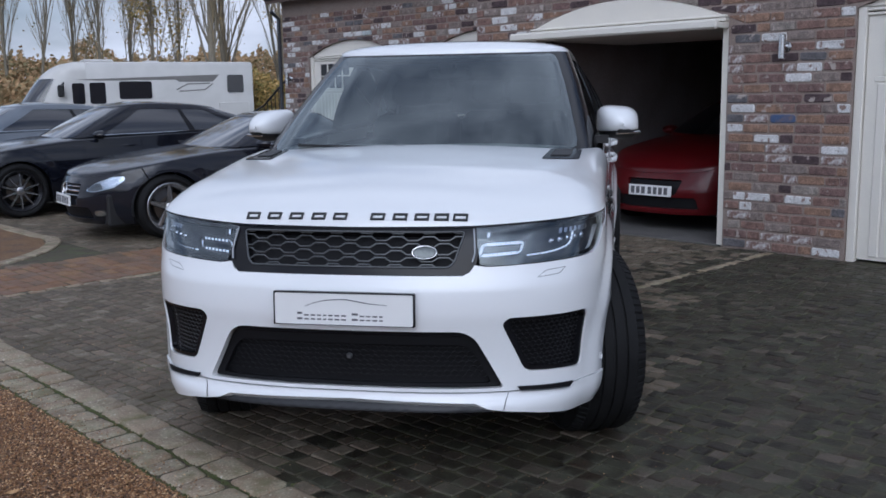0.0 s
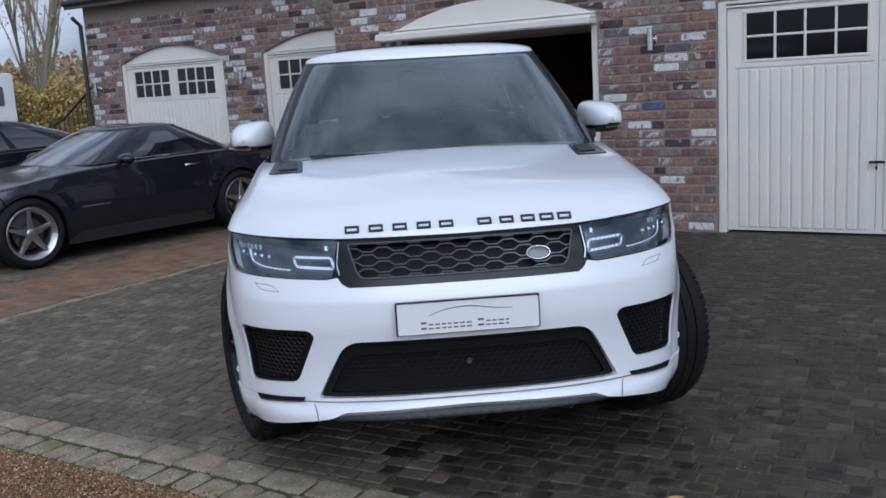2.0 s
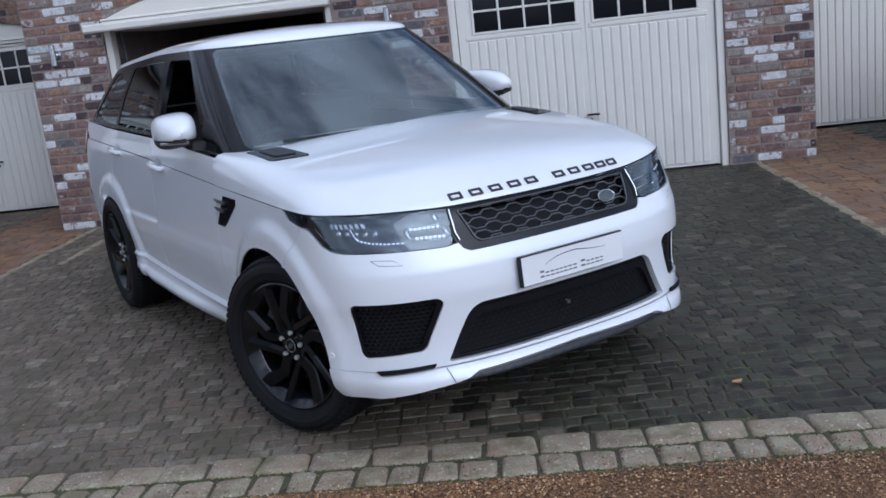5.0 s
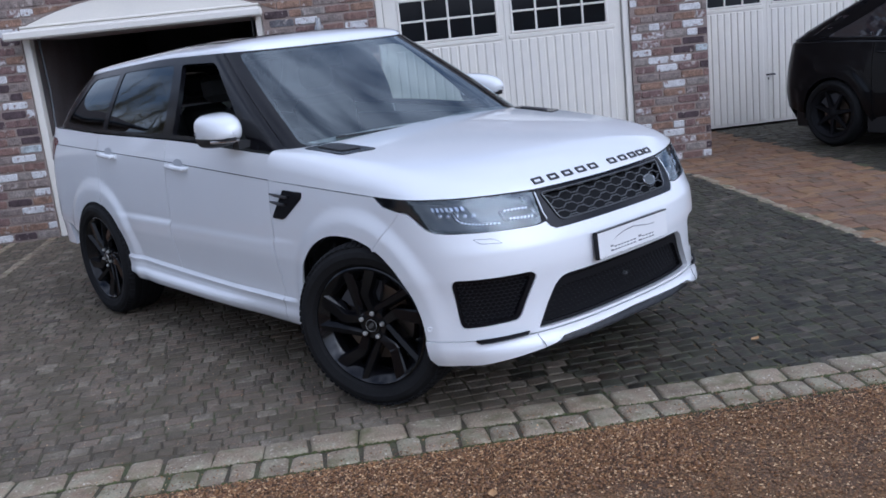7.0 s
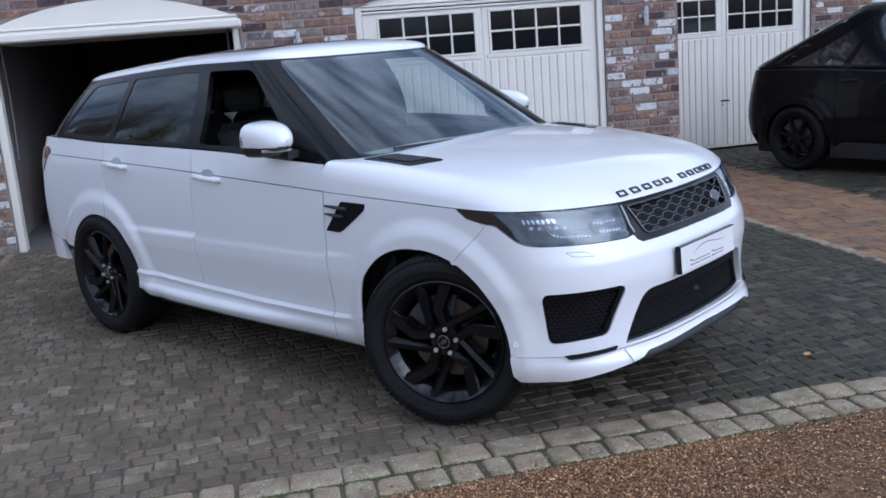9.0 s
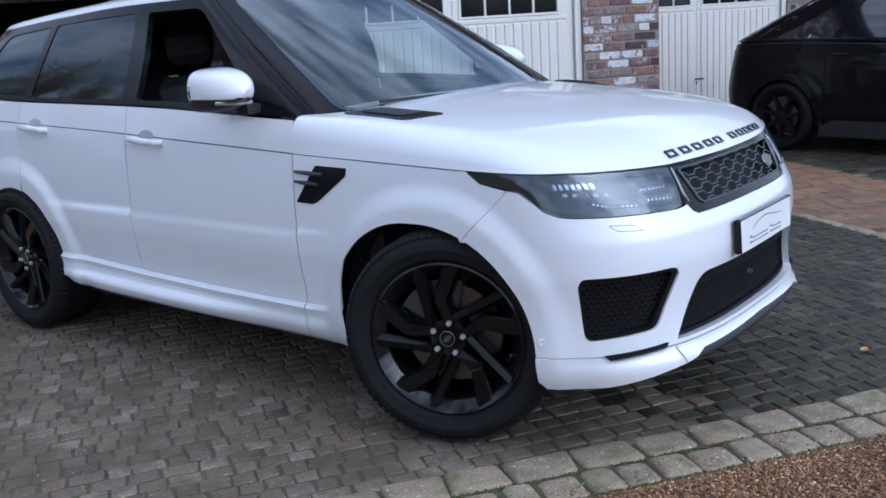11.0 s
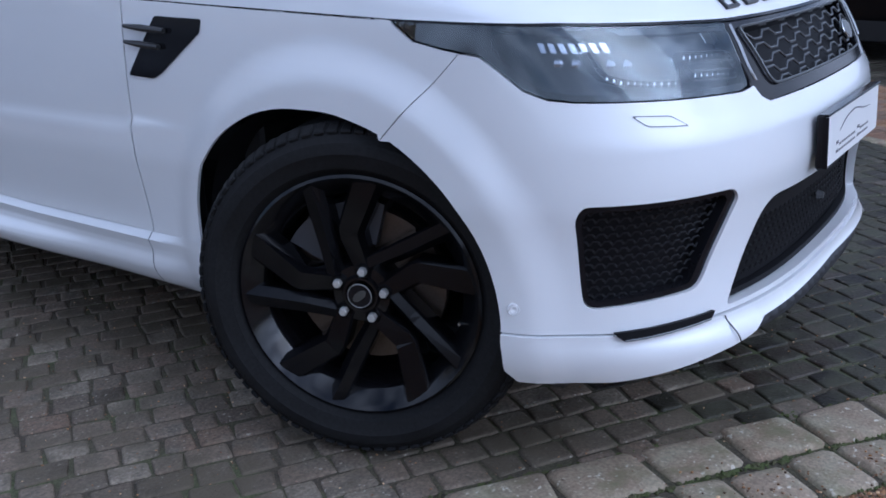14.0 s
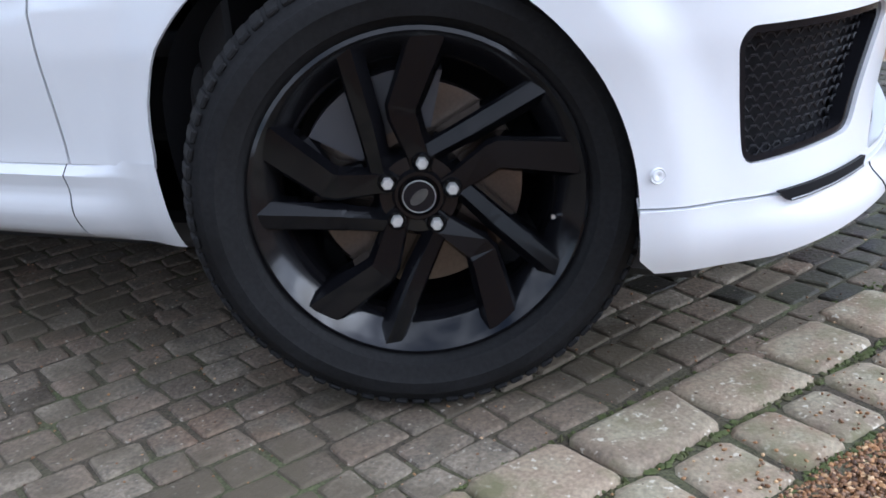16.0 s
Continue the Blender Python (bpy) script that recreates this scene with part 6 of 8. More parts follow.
class Saloon:
    """The main measures of a car, from which its skin is drawn."""

    def __init__(self, length, width, front, wheelbase, radius, crease, top, belt, cab, nose, tail=None, side=None, pn=2.6, dn=0.8):
        self.length, self.w, self.front, self.rear, self.radius = length, width / 2, front, front + wheelbase, radius
        self.plan = Plan(width / 2 - 0.03, 0, length, dn, 0.6, pn, 3.0)
        side = side or curve1((0.15, -0.10), (0.25, -0.04), (0.4, -0.01), (0.55, 0.005), (0.7, 0.0), (0.85, -0.03), (1.05, -0.07))
        tail = tail or curve1((0.15, -0.15), (0.35, -0.03), (0.6, 0.0), (0.85, -0.05), (1.1, -0.12))
        self.body = Body(self.plan, side, nose, tail, ((front, radius), (self.rear, radius)), 0.02, radius + 0.03)
        self.crease, self.topf, self.belt, self.cab = crease, top, belt, cab

    def line(self, s):
        return float(self.crease(self.plan.at(s)[1]))

    def deck(self, s, r):
        e = self.body(s, self.line(s))
        f = abs(s) / self.plan.end
        q = np.array([0.0, 0.5 + (self.length - 1.0) * f, 0.0])
        p = q + (e - q) * r
        t = float(self.topf(p[1])) + 0.03 * (1 - min(1, (p[0] / self.w) ** 2))
        p[2] = e[2] + max(0, t - e[2]) * (1 - min(r, 1.0) ** 5) ** (1 / 2.8)
        return p


def saloon(sp, m, paint, label, rims, name="car", lamps=True, glass_mat=None, trim=CHROME, plates=True, doors=1, grille="bar", roof_mat=None):
    car = thing(name, label, "car", m=m)
    by, end, body, cab = sp.plan.by_y, sp.plan.end, sp.body, sp.cab
    ra = sp.radius + 0.03

    def arc(yc, a0, a1, n=14):
        return [(by(yc + ra * math.cos(radians(a))), sp.radius + ra * math.sin(radians(a))) for a in np.linspace(a0, a1, n)]

    low = 0.19
    s1, s2 = by(sp.cab.low.y[0] + 0.30), by(sp.cab.low.y[-1] - 0.35)
    us = np.linspace(-s1, s1, 70)
    rs = 1 - np.linspace(0, 1, 20) ** 1.7 * 0.999
    part("bonnet", Mesh().grid(sp.deck, us, rs), paint, car, sharp=60)
    back = np.linspace(s2 + 0.002, end, 26)
    boot = Mesh().grid(sp.deck, back, rs).grid(lambda a, b: sp.deck(-a, b), back, rs)
    part("boot_lid", boot, paint, car, sharp=60)
    for g in (1, -1):
        part("shoulder", Mesh().grid(lambda a, b: sp.deck(g * a, b), np.linspace(s1 + 0.002, s2, 24), 1 - np.linspace(0, 1, 8) ** 1.5 * 0.35), paint, car, sharp=60)

        def under(a0, a1, n=8):
            return [(a, sp.line(a) - 0.002) for a in np.linspace(a0, a1, n)]

        wing = under(by(sp.front - 0.30), s1, 10) + [(s1, low + 0.04)] + [(by(sp.front + ra + 0.01), low + 0.04)] + arc(sp.front, 2, 125)
        sheet("front_wing", body, mirror_poly(wing, g)[::-1], paint, car, step=0.07, edge=0.05, depth=0.015)
        prev = s1 + 0.003
        for k in range(doors):
            nxt = s1 + (by(sp.rear - ra - 0.10) - s1) * (k + 1) / doors
            door = under(prev, nxt - 0.003, 8) + [(nxt - 0.003, low + 0.06), (prev, low + 0.06)]
            dr = sheet("door", body, mirror_poly(door, g)[::-1], paint, car, step=0.07, depth=0.015)
            a = nxt - 0.16
            p = body(g * a, sp.line(a) - 0.10)
            part("handle", Mesh().tube([p + np.array([g * 0.004, -0.09, 0]), p + np.array([g * 0.022, -0.06, 0]), p + np.array([g * 0.022, 0.06, 0]), p + np.array([g * 0.004, 0.09, 0])], 0.009, 6), trim if doors == 1 else paint, dr)
            if doors == 1:
                part("side_strip", Mesh().tube([body(g * q, 0.53) + np.array([g * 0.006, 0, 0]) for q in np.linspace(prev - 0.34, prev - 0.02, 6)], 0.008, 6), trim, dr)
            prev = nxt + 0.003
        quarter = under(prev, by(sp.length - 0.12), 10) + [(by(sp.length - 0.12), 0.42), (by(min(sp.rear + ra, sp.length - 0.2)), 0.35)] + arc(sp.rear, 8, 170, 20) + [(prev, low + 0.06)]
        sheet("rear_wing", body, mirror_poly(quarter, g)[::-1], paint, car, step=0.07, edge=0.05, depth=0.015)
        sill = [(by(sp.front + ra + 0.012), low + 0.036), (prev, low + 0.056), (by(sp.rear - ra - 0.012), low + 0.056), (by(sp.rear - ra - 0.012), low - 0.03), (by(sp.front + ra + 0.012), low - 0.03)]
        sheet("sill", body, mirror_poly(sill, g), paint, car, step=0.1, depth=0.03, lift=0.006)
    # nose
    lim = by(sp.front - 0.31)
    half = [(a, sp.line(a) - 0.002) for a in np.linspace(0, lim, 14)] + [(a, b) for a, b in arc(sp.front, 127, 178, 10)] + [(by(max(0.05, sp.front - ra)), low - 0.01), (0.0, low - 0.02)]
    full = half[1:-1] + [(-a, b) for a, b in half[1:-1][::-1]]
    gw = 0.38 if grille == "bar" else 0.34
    zt = sp.line(0) - 0.06
    hole = rounded([(-gw, zt), (gw, zt), (gw - 0.05, zt - 0.16), (-gw + 0.05, zt - 0.16)][::-1], 0.04)
    lower = rounded([(-0.55, 0.24), (0.55, 0.24), (0.50, 0.36), (-0.50, 0.36)], 0.03)
    nose = sheet("front_bumper", body, full[::-1], paint, car, holes=[hole, lower], step=0.06, edge=0.05, depth=0.03)
    gr = sheet("grille", body, [(-0.5, zt - 0.2), (0.5, zt - 0.2), (0.5, zt + 0.03), (-0.5, zt + 0.03)], MESHBLACK, car, step=0.1, depth=0, lift=-0.03)
    sheet("lower_intake", body, [(-0.62, 0.22), (0.62, 0.22), (0.6, 0.38), (-0.6, 0.38)], MESHBLACK, car, step=0.1, depth=0, lift=-0.03)
    if grille == "bar":
        for k in range(3):
            zz = zt - 0.03 - 0.045 * k
            part("grille_bar", Mesh().tube([body(a, zz) + np.array([0, 0.008, 0]) for a in np.linspace(-gw + 0.02, gw - 0.02, 14)], 0.011 if k == 1 else 0.006, 6), trim, gr)
        part("grille_badge", Mesh().tube([body(0.075 * math.cos(t), zt - 0.075 + 0.075 * math.sin(t)) + np.array([0, -0.004, 0]) for t in np.linspace(0, 2 * math.pi, 25)], 0.008, 6).tube([body(-0.02, zt - 0.08) + np.array([0, -0.002, 0]), body(0.02, zt - 0.07) + np.array([0, -0.002, 0])], 0.03, 8), trim, gr, "round bright badge")
    if plates:
        p = body(0, 0.42)
        pl = part("number_plate", Mesh().box(-0.26, 0.26, -0.012, 0.004, -0.056, 0.056, c=0.003), PLATE, car, "white number plate with plain dark bars", m=Matrix.Translation(p) @ pose(0, -0.008, 0, -4))
        for x in (-0.21, -0.145, -0.08, 0.0, 0.065, 0.13, 0.195):
            part("plate_bar", Mesh().box(x - 0.022, x + 0.022, -0.0145, -0.011, -0.037, 0.037, c=0.001), PLATEINK, pl)
    for g in (1, -1):
        if lamps:
            x0 = by(0.0) + gw + 0.10
            z1 = sp.line(x0)
            zl = sp.line(x0 + 0.2)
            wedge = rounded([(x0 - 0.02, zl - 0.175), (x0 + 0.10, zl - 0.185), (x0 + 0.30, zl - 0.145), (x0 + 0.42, zl - 0.07), (x0 + 0.41, zl - 0.025), (x0 + 0.27, zl - 0.03), (x0 + 0.10, zl - 0.095)], 0.03)
            hl = sheet("headlamp", body, mirror_poly(wedge, g), REFLECT, car, "clear headlamp", step=0.05, edge=0.03, depth=0.01, lift=0.003)
            sheet("lens", body, mirror_poly(wedge, g), CLEAR, hl, step=0.05, edge=0.03, depth=0.01, lift=0.014)
            inner = rounded([(x0 + 0.005, zl - 0.168), (x0 + 0.10, zl - 0.175), (x0 + 0.21, zl - 0.150), (x0 + 0.15, zl - 0.090), (x0 + 0.09, zl - 0.108)], 0.02)
            sheet("lamp_bowl", body, mirror_poly(inner, g), LAMPIN, hl, step=0.03, depth=0.004, lift=0.007)
            fog = [(x0 + 0.16 + 0.07 * math.cos(t), 0.30 + 0.032 * math.sin(t)) for t in np.linspace(0, 2 * math.pi, 17)[:-1]]
            sheet("fog_lamp", body, mirror_poly(fog, g), REFLECT, car, "round bright fog lamp", step=0.04, depth=0.006, lift=0.004)
        rear = [(end - 0.75, sp.line(end - 0.75) - 0.05), (end - 0.28, sp.line(end - 0.4) - 0.06), (end - 0.28, sp.line(end - 0.4) - 0.19), (end - 0.66, sp.line(end - 0.6) - 0.17)]
        sheet("tail_lamp", body, mirror_poly(rounded(rear, 0.03), g)[::-1], REDLENS, car, "red tail lamp", step=0.05, depth=0.01, lift=0.008)
        # door mirror
        a = s1 + 0.12
        p = body(g * a, sp.line(a))
        mm = pose(p[0] + g * 0.10, p[1] + 0.05, p[2] + 0.07)
        mr = part("door_mirror", Mesh().grid(lambda t, b: (0.105 * math.cos(t) * (1 - (1 - b) ** 2) ** 0.5, -0.07 + 0.12 * b, 0.058 * math.sin(t) * (1 - (1 - b) ** 2) ** 0.5), np.linspace(0, 2 * math.pi, 22), np.linspace(0.0, 1, 8)), paint, car, m=mm, sharp=60)
        part("mirror_glass", Mesh().prism([(0.098 * math.cos(t), 0.052 * math.sin(t)) for t in np.linspace(0, 2 * math.pi, 21)[:-1]], 0.035, 0.046, lambda x, z, h: (x, h, z)), CHROME, mr)
        part("mirror_arm", Mesh().tube([(-g * 0.13, 0, -0.06), (-g * 0.03, -0.01, -0.03)], 0.022, 8), paint, mr)
    # tail
    tb = np.linspace(by(sp.length - 0.12) + 0.002, end, 12)
    tm = Mesh()
    for g in (1, -1):
        tm.grid(lambda a, k: body(g * a, 0.25 + (sp.line(a) - 0.25) * k), tb, np.linspace(0, 1, 9))
    part("rear_bumper", tm, paint, car, sharp=60)
    # underside and wheel houses
    part("underbody", Mesh().box(-sp.w + 0.22, sp.w - 0.22, 0.25, sp.length - 0.25, 0.16, 0.5, c=0.02).box(-sp.w + 0.06, sp.w - 0.06, sp.front + ra + 0.02, sp.rear - ra - 0.02, 0.165, 0.48, c=0.01), PLASTIC, car)
    # cabin
    V = 0.55
    wb, wt = cab.by_x(sp.w * 0.80, 0.03), cab.by_x(cab.high.x.max() * 0.86, V * 0.95)
    scr = rounded([(-wb, 0.02), (wb, 0.02), (wt, V * 0.95), (-wt, V * 0.95)], 0.04)
    gm = glass_mat or DARKPANE
    sheet("windscreen", cab, scr, gm, car, "windscreen reflecting the sky", step=0.08, depth=0, lift=0.003)
    pil = roof_mat or paint
    ob, ot = cab.by_x(sp.w * 0.88, 0), cab.by_x(cab.high.x.max() * 0.93, V)
    sheet("windscreen_frame", cab, [(-ob, 0), (ob, 0), (ot, V), (-ot, V)], pil, car, holes=[scr], step=0.08, depth=0.02)
    ylo0, ylo1 = cab.low.y[0] + 0.42, cab.low.y[-1] - 0.22
    yhi0, yhi1 = cab.high.y[0] + 0.15, cab.high.y[-1] - 0.12
    for g in (1, -1):
        band = [(ob, 0.0)] + [(cab.by_y(y, 0), 0) for y in np.linspace(ylo0, ylo1, 14)] + [(cab.by_y(yhi1, V), V)] + [(cab.by_y(y, V), V) for y in np.linspace(yhi1 - 0.05, yhi0 + 0.05, 12)] + [(ot, V)]
        win = rounded([(cab.by_y(ylo0 + 0.16, 0.03), 0.03), (cab.by_y(ylo1 - 0.42, 0.03), 0.03), (cab.by_y(yhi1 - 0.22, 0.47), 0.47), (cab.by_y(yhi0 + 0.18, 0.47), 0.47)], 0.05)
        sheet("window_frame", cab, mirror_poly(band, g), pil, car, holes=[mirror_poly(win, g)], step=0.07, edge=0.05, depth=0.02)
        sheet("side_window", cab, mirror_poly(win, g), gm, car, "dark side window", step=0.08, depth=0, lift=-0.004)
        mid = cab.by_y(0.5 * (ylo0 + ylo1) + (0.12 if doors > 1 else 0.32), 0.03)
        bar = [(mid - 0.03, 0.032), (mid + 0.03, 0.032), (mid + 0.01, 0.468), (mid - 0.05, 0.468)]
        sheet("pillar", cab, mirror_poly(bar, g), GLOSS, car, step=0.1, depth=0.004, lift=0.0)
        part("window_trim", Mesh().tube([cab(cab.by_y(y, 0.022, g), 0.022) + np.array([g * 0.004, 0, 0]) for y in np.linspace(ylo0 + 0.1, ylo1 - 0.35, 12)], 0.006, 6), trim, car)
    a = np.linspace(-3, 3, 80)
    part("roof", Mesh().grid(lambda q, b: cab.top(q, b), a, 1 - np.linspace(0, 1, 12) ** 1.6), pil, car, sharp=60)
    part("rear_screen", Mesh().grid(lambda q, b: cab(q, b), np.linspace(2.35, 3.0, 10), np.linspace(0, V, 6)).grid(lambda q, b: cab(-q, b), np.linspace(2.35, 3.0, 10), np.linspace(0, V, 6)), DARKPANE, car, sharp=60)
    for g in (1, -1):
        for yc in (sp.front, sp.rear):
            wm = pose(g * (sp.w - 0.115), yc, sp.radius, 0, 0, 0 if g < 0 else 180)
            wheel(car, wm, sp.radius, sp.radius * 0.725, 0.235, rims[0], rims[1], tread=False)
            brake(car, wm @ pose(-0.02, 0, 0), r=sp.radius * 0.45)
            part("wheel_liner", Mesh().grid(lambda t, k: (g * k, yc + (ra + 0.012) * math.cos(t), sp.radius + (ra + 0.012) * math.sin(t)), np.linspace(-0.2, math.pi + 0.2, 18), [sp.w - 0.42, sp.w - 0.045]), PLASTIC, car)
    return car


ROADSTER = Saloon(
    4.40, 1.83, 0.84, 2.56, 0.342,
    curve1((0, 0.66), (0.4, 0.74), (0.9, 0.82), (1.6, 0.88), (2.6, 0.92), (3.4, 0.925), (4.0, 0.89), (4.40, 0.82)),
    curve1((0, 0.68), (0.4, 0.76), (0.9, 0.84), (1.5, 0.905), (1.9, 0.93), (2.6, 0.94), (3.4, 0.95), (3.9, 0.935), (4.2, 0.89), (4.40, 0.84)),
    None,
    Cabin(Plan(0.79, 1.42, 3.62, 0.40, 0.46, 2.6, 2.4), Plan(0.56, 2.14, 3.02, 0.25, 0.36, 2.6, 2.4), curve1((1.3, 0.90), (1.8, 0.93), (2.6, 0.935), (3.8, 0.95)), curve1((2.0, 1.225), (2.5, 1.255), (3.2, 1.225)), 0.045, 0.02, ((1.80, 2.40), (3.2, 2.7))),
    curve1((0.15, 0.10), (0.25, 0.03), (0.4, 0.0), (0.55, 0.02), (0.70, 0.10), (0.8, 0.2)), pn=2.3, dn=0.95,
    tail=curve1((0.15, -0.22), (0.30, -0.06), (0.5, 0.0), (0.62, -0.01), (0.74, -0.07), (0.84, -0.17), (0.92, -0.28)),
)
saloon(ROADSTER, YARD @ pose(-5.48, -3.99, 0, 0, 0, -7.9), GREYPAINT, "dark grey two-seat roadster with hard top and star alloy wheels", (star_arms(5, ALLOY, 0.026), ALLOY), name="roadster")

FASTBACK = Saloon(
    4.75, 1.86, 0.83, 2.82, 0.345,
    curve1((0, 0.70), (0.4, 0.78), (0.9, 0.86), (1.6, 0.93), (2.6, 0.97), (3.6, 0.99), (4.4, 0.98), (4.75, 0.95)),
    curve1((0, 0.72), (0.4, 0.82), (0.9, 0.90), (1.5, 0.96), (1.9, 0.98), (2.6, 0.99), (3.6, 1.01), (4.3, 1.06), (4.75, 1.02)),
    None,
    Cabin(Plan(0.80, 1.35, 4.55, 0.40, 0.40, 2.6, 2.8), Plan(0.58, 2.15, 3.75, 0.28, 0.35, 2.6, 2.6), curve1((1.3, 0.95), (1.8, 0.98), (2.8, 0.995), (4.5, 1.04)), curve1((2.0, 1.33), (2.6, 1.385), (3.2, 1.36), (3.9, 1.27)), 0.045, 0.02, ((1.75, 2.42), (4.1, 3.45))),
    curve1((0.15, 0.10), (0.25, 0.03), (0.4, 0.0), (0.6, 0.01), (0.75, 0.06), (0.85, 0.14)),
)
saloon(FASTBACK, YARD @ pose(-8.60, -4.40, 0, 0, 0, -7.0), BLUEPAINT, "long dark blue fastback saloon parked beside the roadster", (star_arms(10, ALLOY, 0.013), GLOSS), name="fastback", doors=2, grille="mesh")
saloon(FASTBACK, YARD @ pose(-11.6, -4.7, 0, 0, 0, -6.0), SILVERPAINT, "silver blue saloon at the end of the parked row", (star_arms(10, ALLOY, 0.013), ALLOY), name="saloon_car", doors=2, grille="mesh")

RED = Saloon(
    4.50, 1.80, 0.88, 2.62, 0.325,
    curve1((0, 0.60), (0.4, 0.72), (0.9, 0.82), (1.6, 0.90), (2.6, 0.94), (3.6, 0.96), (4.5, 0.94)),
    curve1((0, 0.62), (0.4, 0.76), (0.9, 0.86), (1.4, 0.92), (1.9, 0.96), (2.6, 0.97), (3.6, 1.0), (4.5, 1.0)),
    None,
    Cabin(Plan(0.78, 1.30, 4.1, 0.40, 0.40, 2.6, 2.8), Plan(0.57, 2.05, 3.4, 0.28, 0.35, 2.6, 2.6), curve1((1.2, 0.93), (1.8, 0.96), (2.8, 0.98), (4.2, 1.0)), curve1((2.0, 1.29), (2.6, 1.33), (3.2, 1.30), (3.6, 1.25)), 0.045, 0.02, ((1.70, 2.32), (3.7, 3.1))),
    curve1((0.12, 0.06), (0.2, 0.0), (0.4, 0.0), (0.5, 0.03), (0.62, 0.10), (0.8, 0.25)), pn=2.4,
)
saloon(RED, YARD @ pose(-1.05, 0.42, 0.012), REDPAINT, "bright red sports saloon parked inside the dark garage", (star_arms(6, ALLOY, 0.02), ALLOY), name="sports_car", doors=2, grille="mesh", lamps=False)

CROSSOVER = Saloon(
    4.45, 1.90, 0.85, 2.68, 0.36,
    curve1((0, 0.82), (0.4, 0.92), (0.9, 1.0), (1.6, 1.05), (2.6, 1.09), (3.6, 1.12), (4.45, 1.10)),
    curve1((0, 0.85), (0.4, 0.97), (0.9, 1.05), (1.4, 1.09), (1.9, 1.10), (2.6, 1.11), (3.6, 1.14), (4.45, 1.14)),
    None,
    Cabin(Plan(0.83, 1.20, 4.34, 0.40, 0.36, 2.6, 2.8), Plan(0.62, 1.95, 3.12, 0.28, 0.30, 2.6, 2.6), curve1((1.2, 1.07), (1.8, 1.10), (2.8, 1.12), (4.3, 1.15)), curve1((1.9, 1.68), (2.5, 1.75), (3.2, 1.72), (3.6, 1.66)), 0.05, 0.02, ((1.60, 2.22), (3.9, 2.9))),
    curve1((0.15, 0.10), (0.3, 0.02), (0.5, 0.0), (0.7, 0.02), (0.9, 0.09), (1.1, 0.2)),
    side=curve1((0.2, -0.10), (0.3, -0.04), (0.45, -0.01), (0.6, 0.005), (0.8, 0.005), (1.0, -0.015), (1.2, -0.06)), tail=curve1((0.2, -0.15), (0.4, -0.03), (0.6, 0.0), (0.8, -0.03), (1.0, -0.08), (1.2, -0.14)),
)
saloon(CROSSOVER, YARD @ pose(8.14, -3.28, 0, 0, 0, 21), BLACKPAINT, "black crossover car standing before a garage door", (star_arms(7, MESHBLACK, 0.020), MESHBLACK), name="crossover", doors=2, grille="mesh", trim=GLOSS)


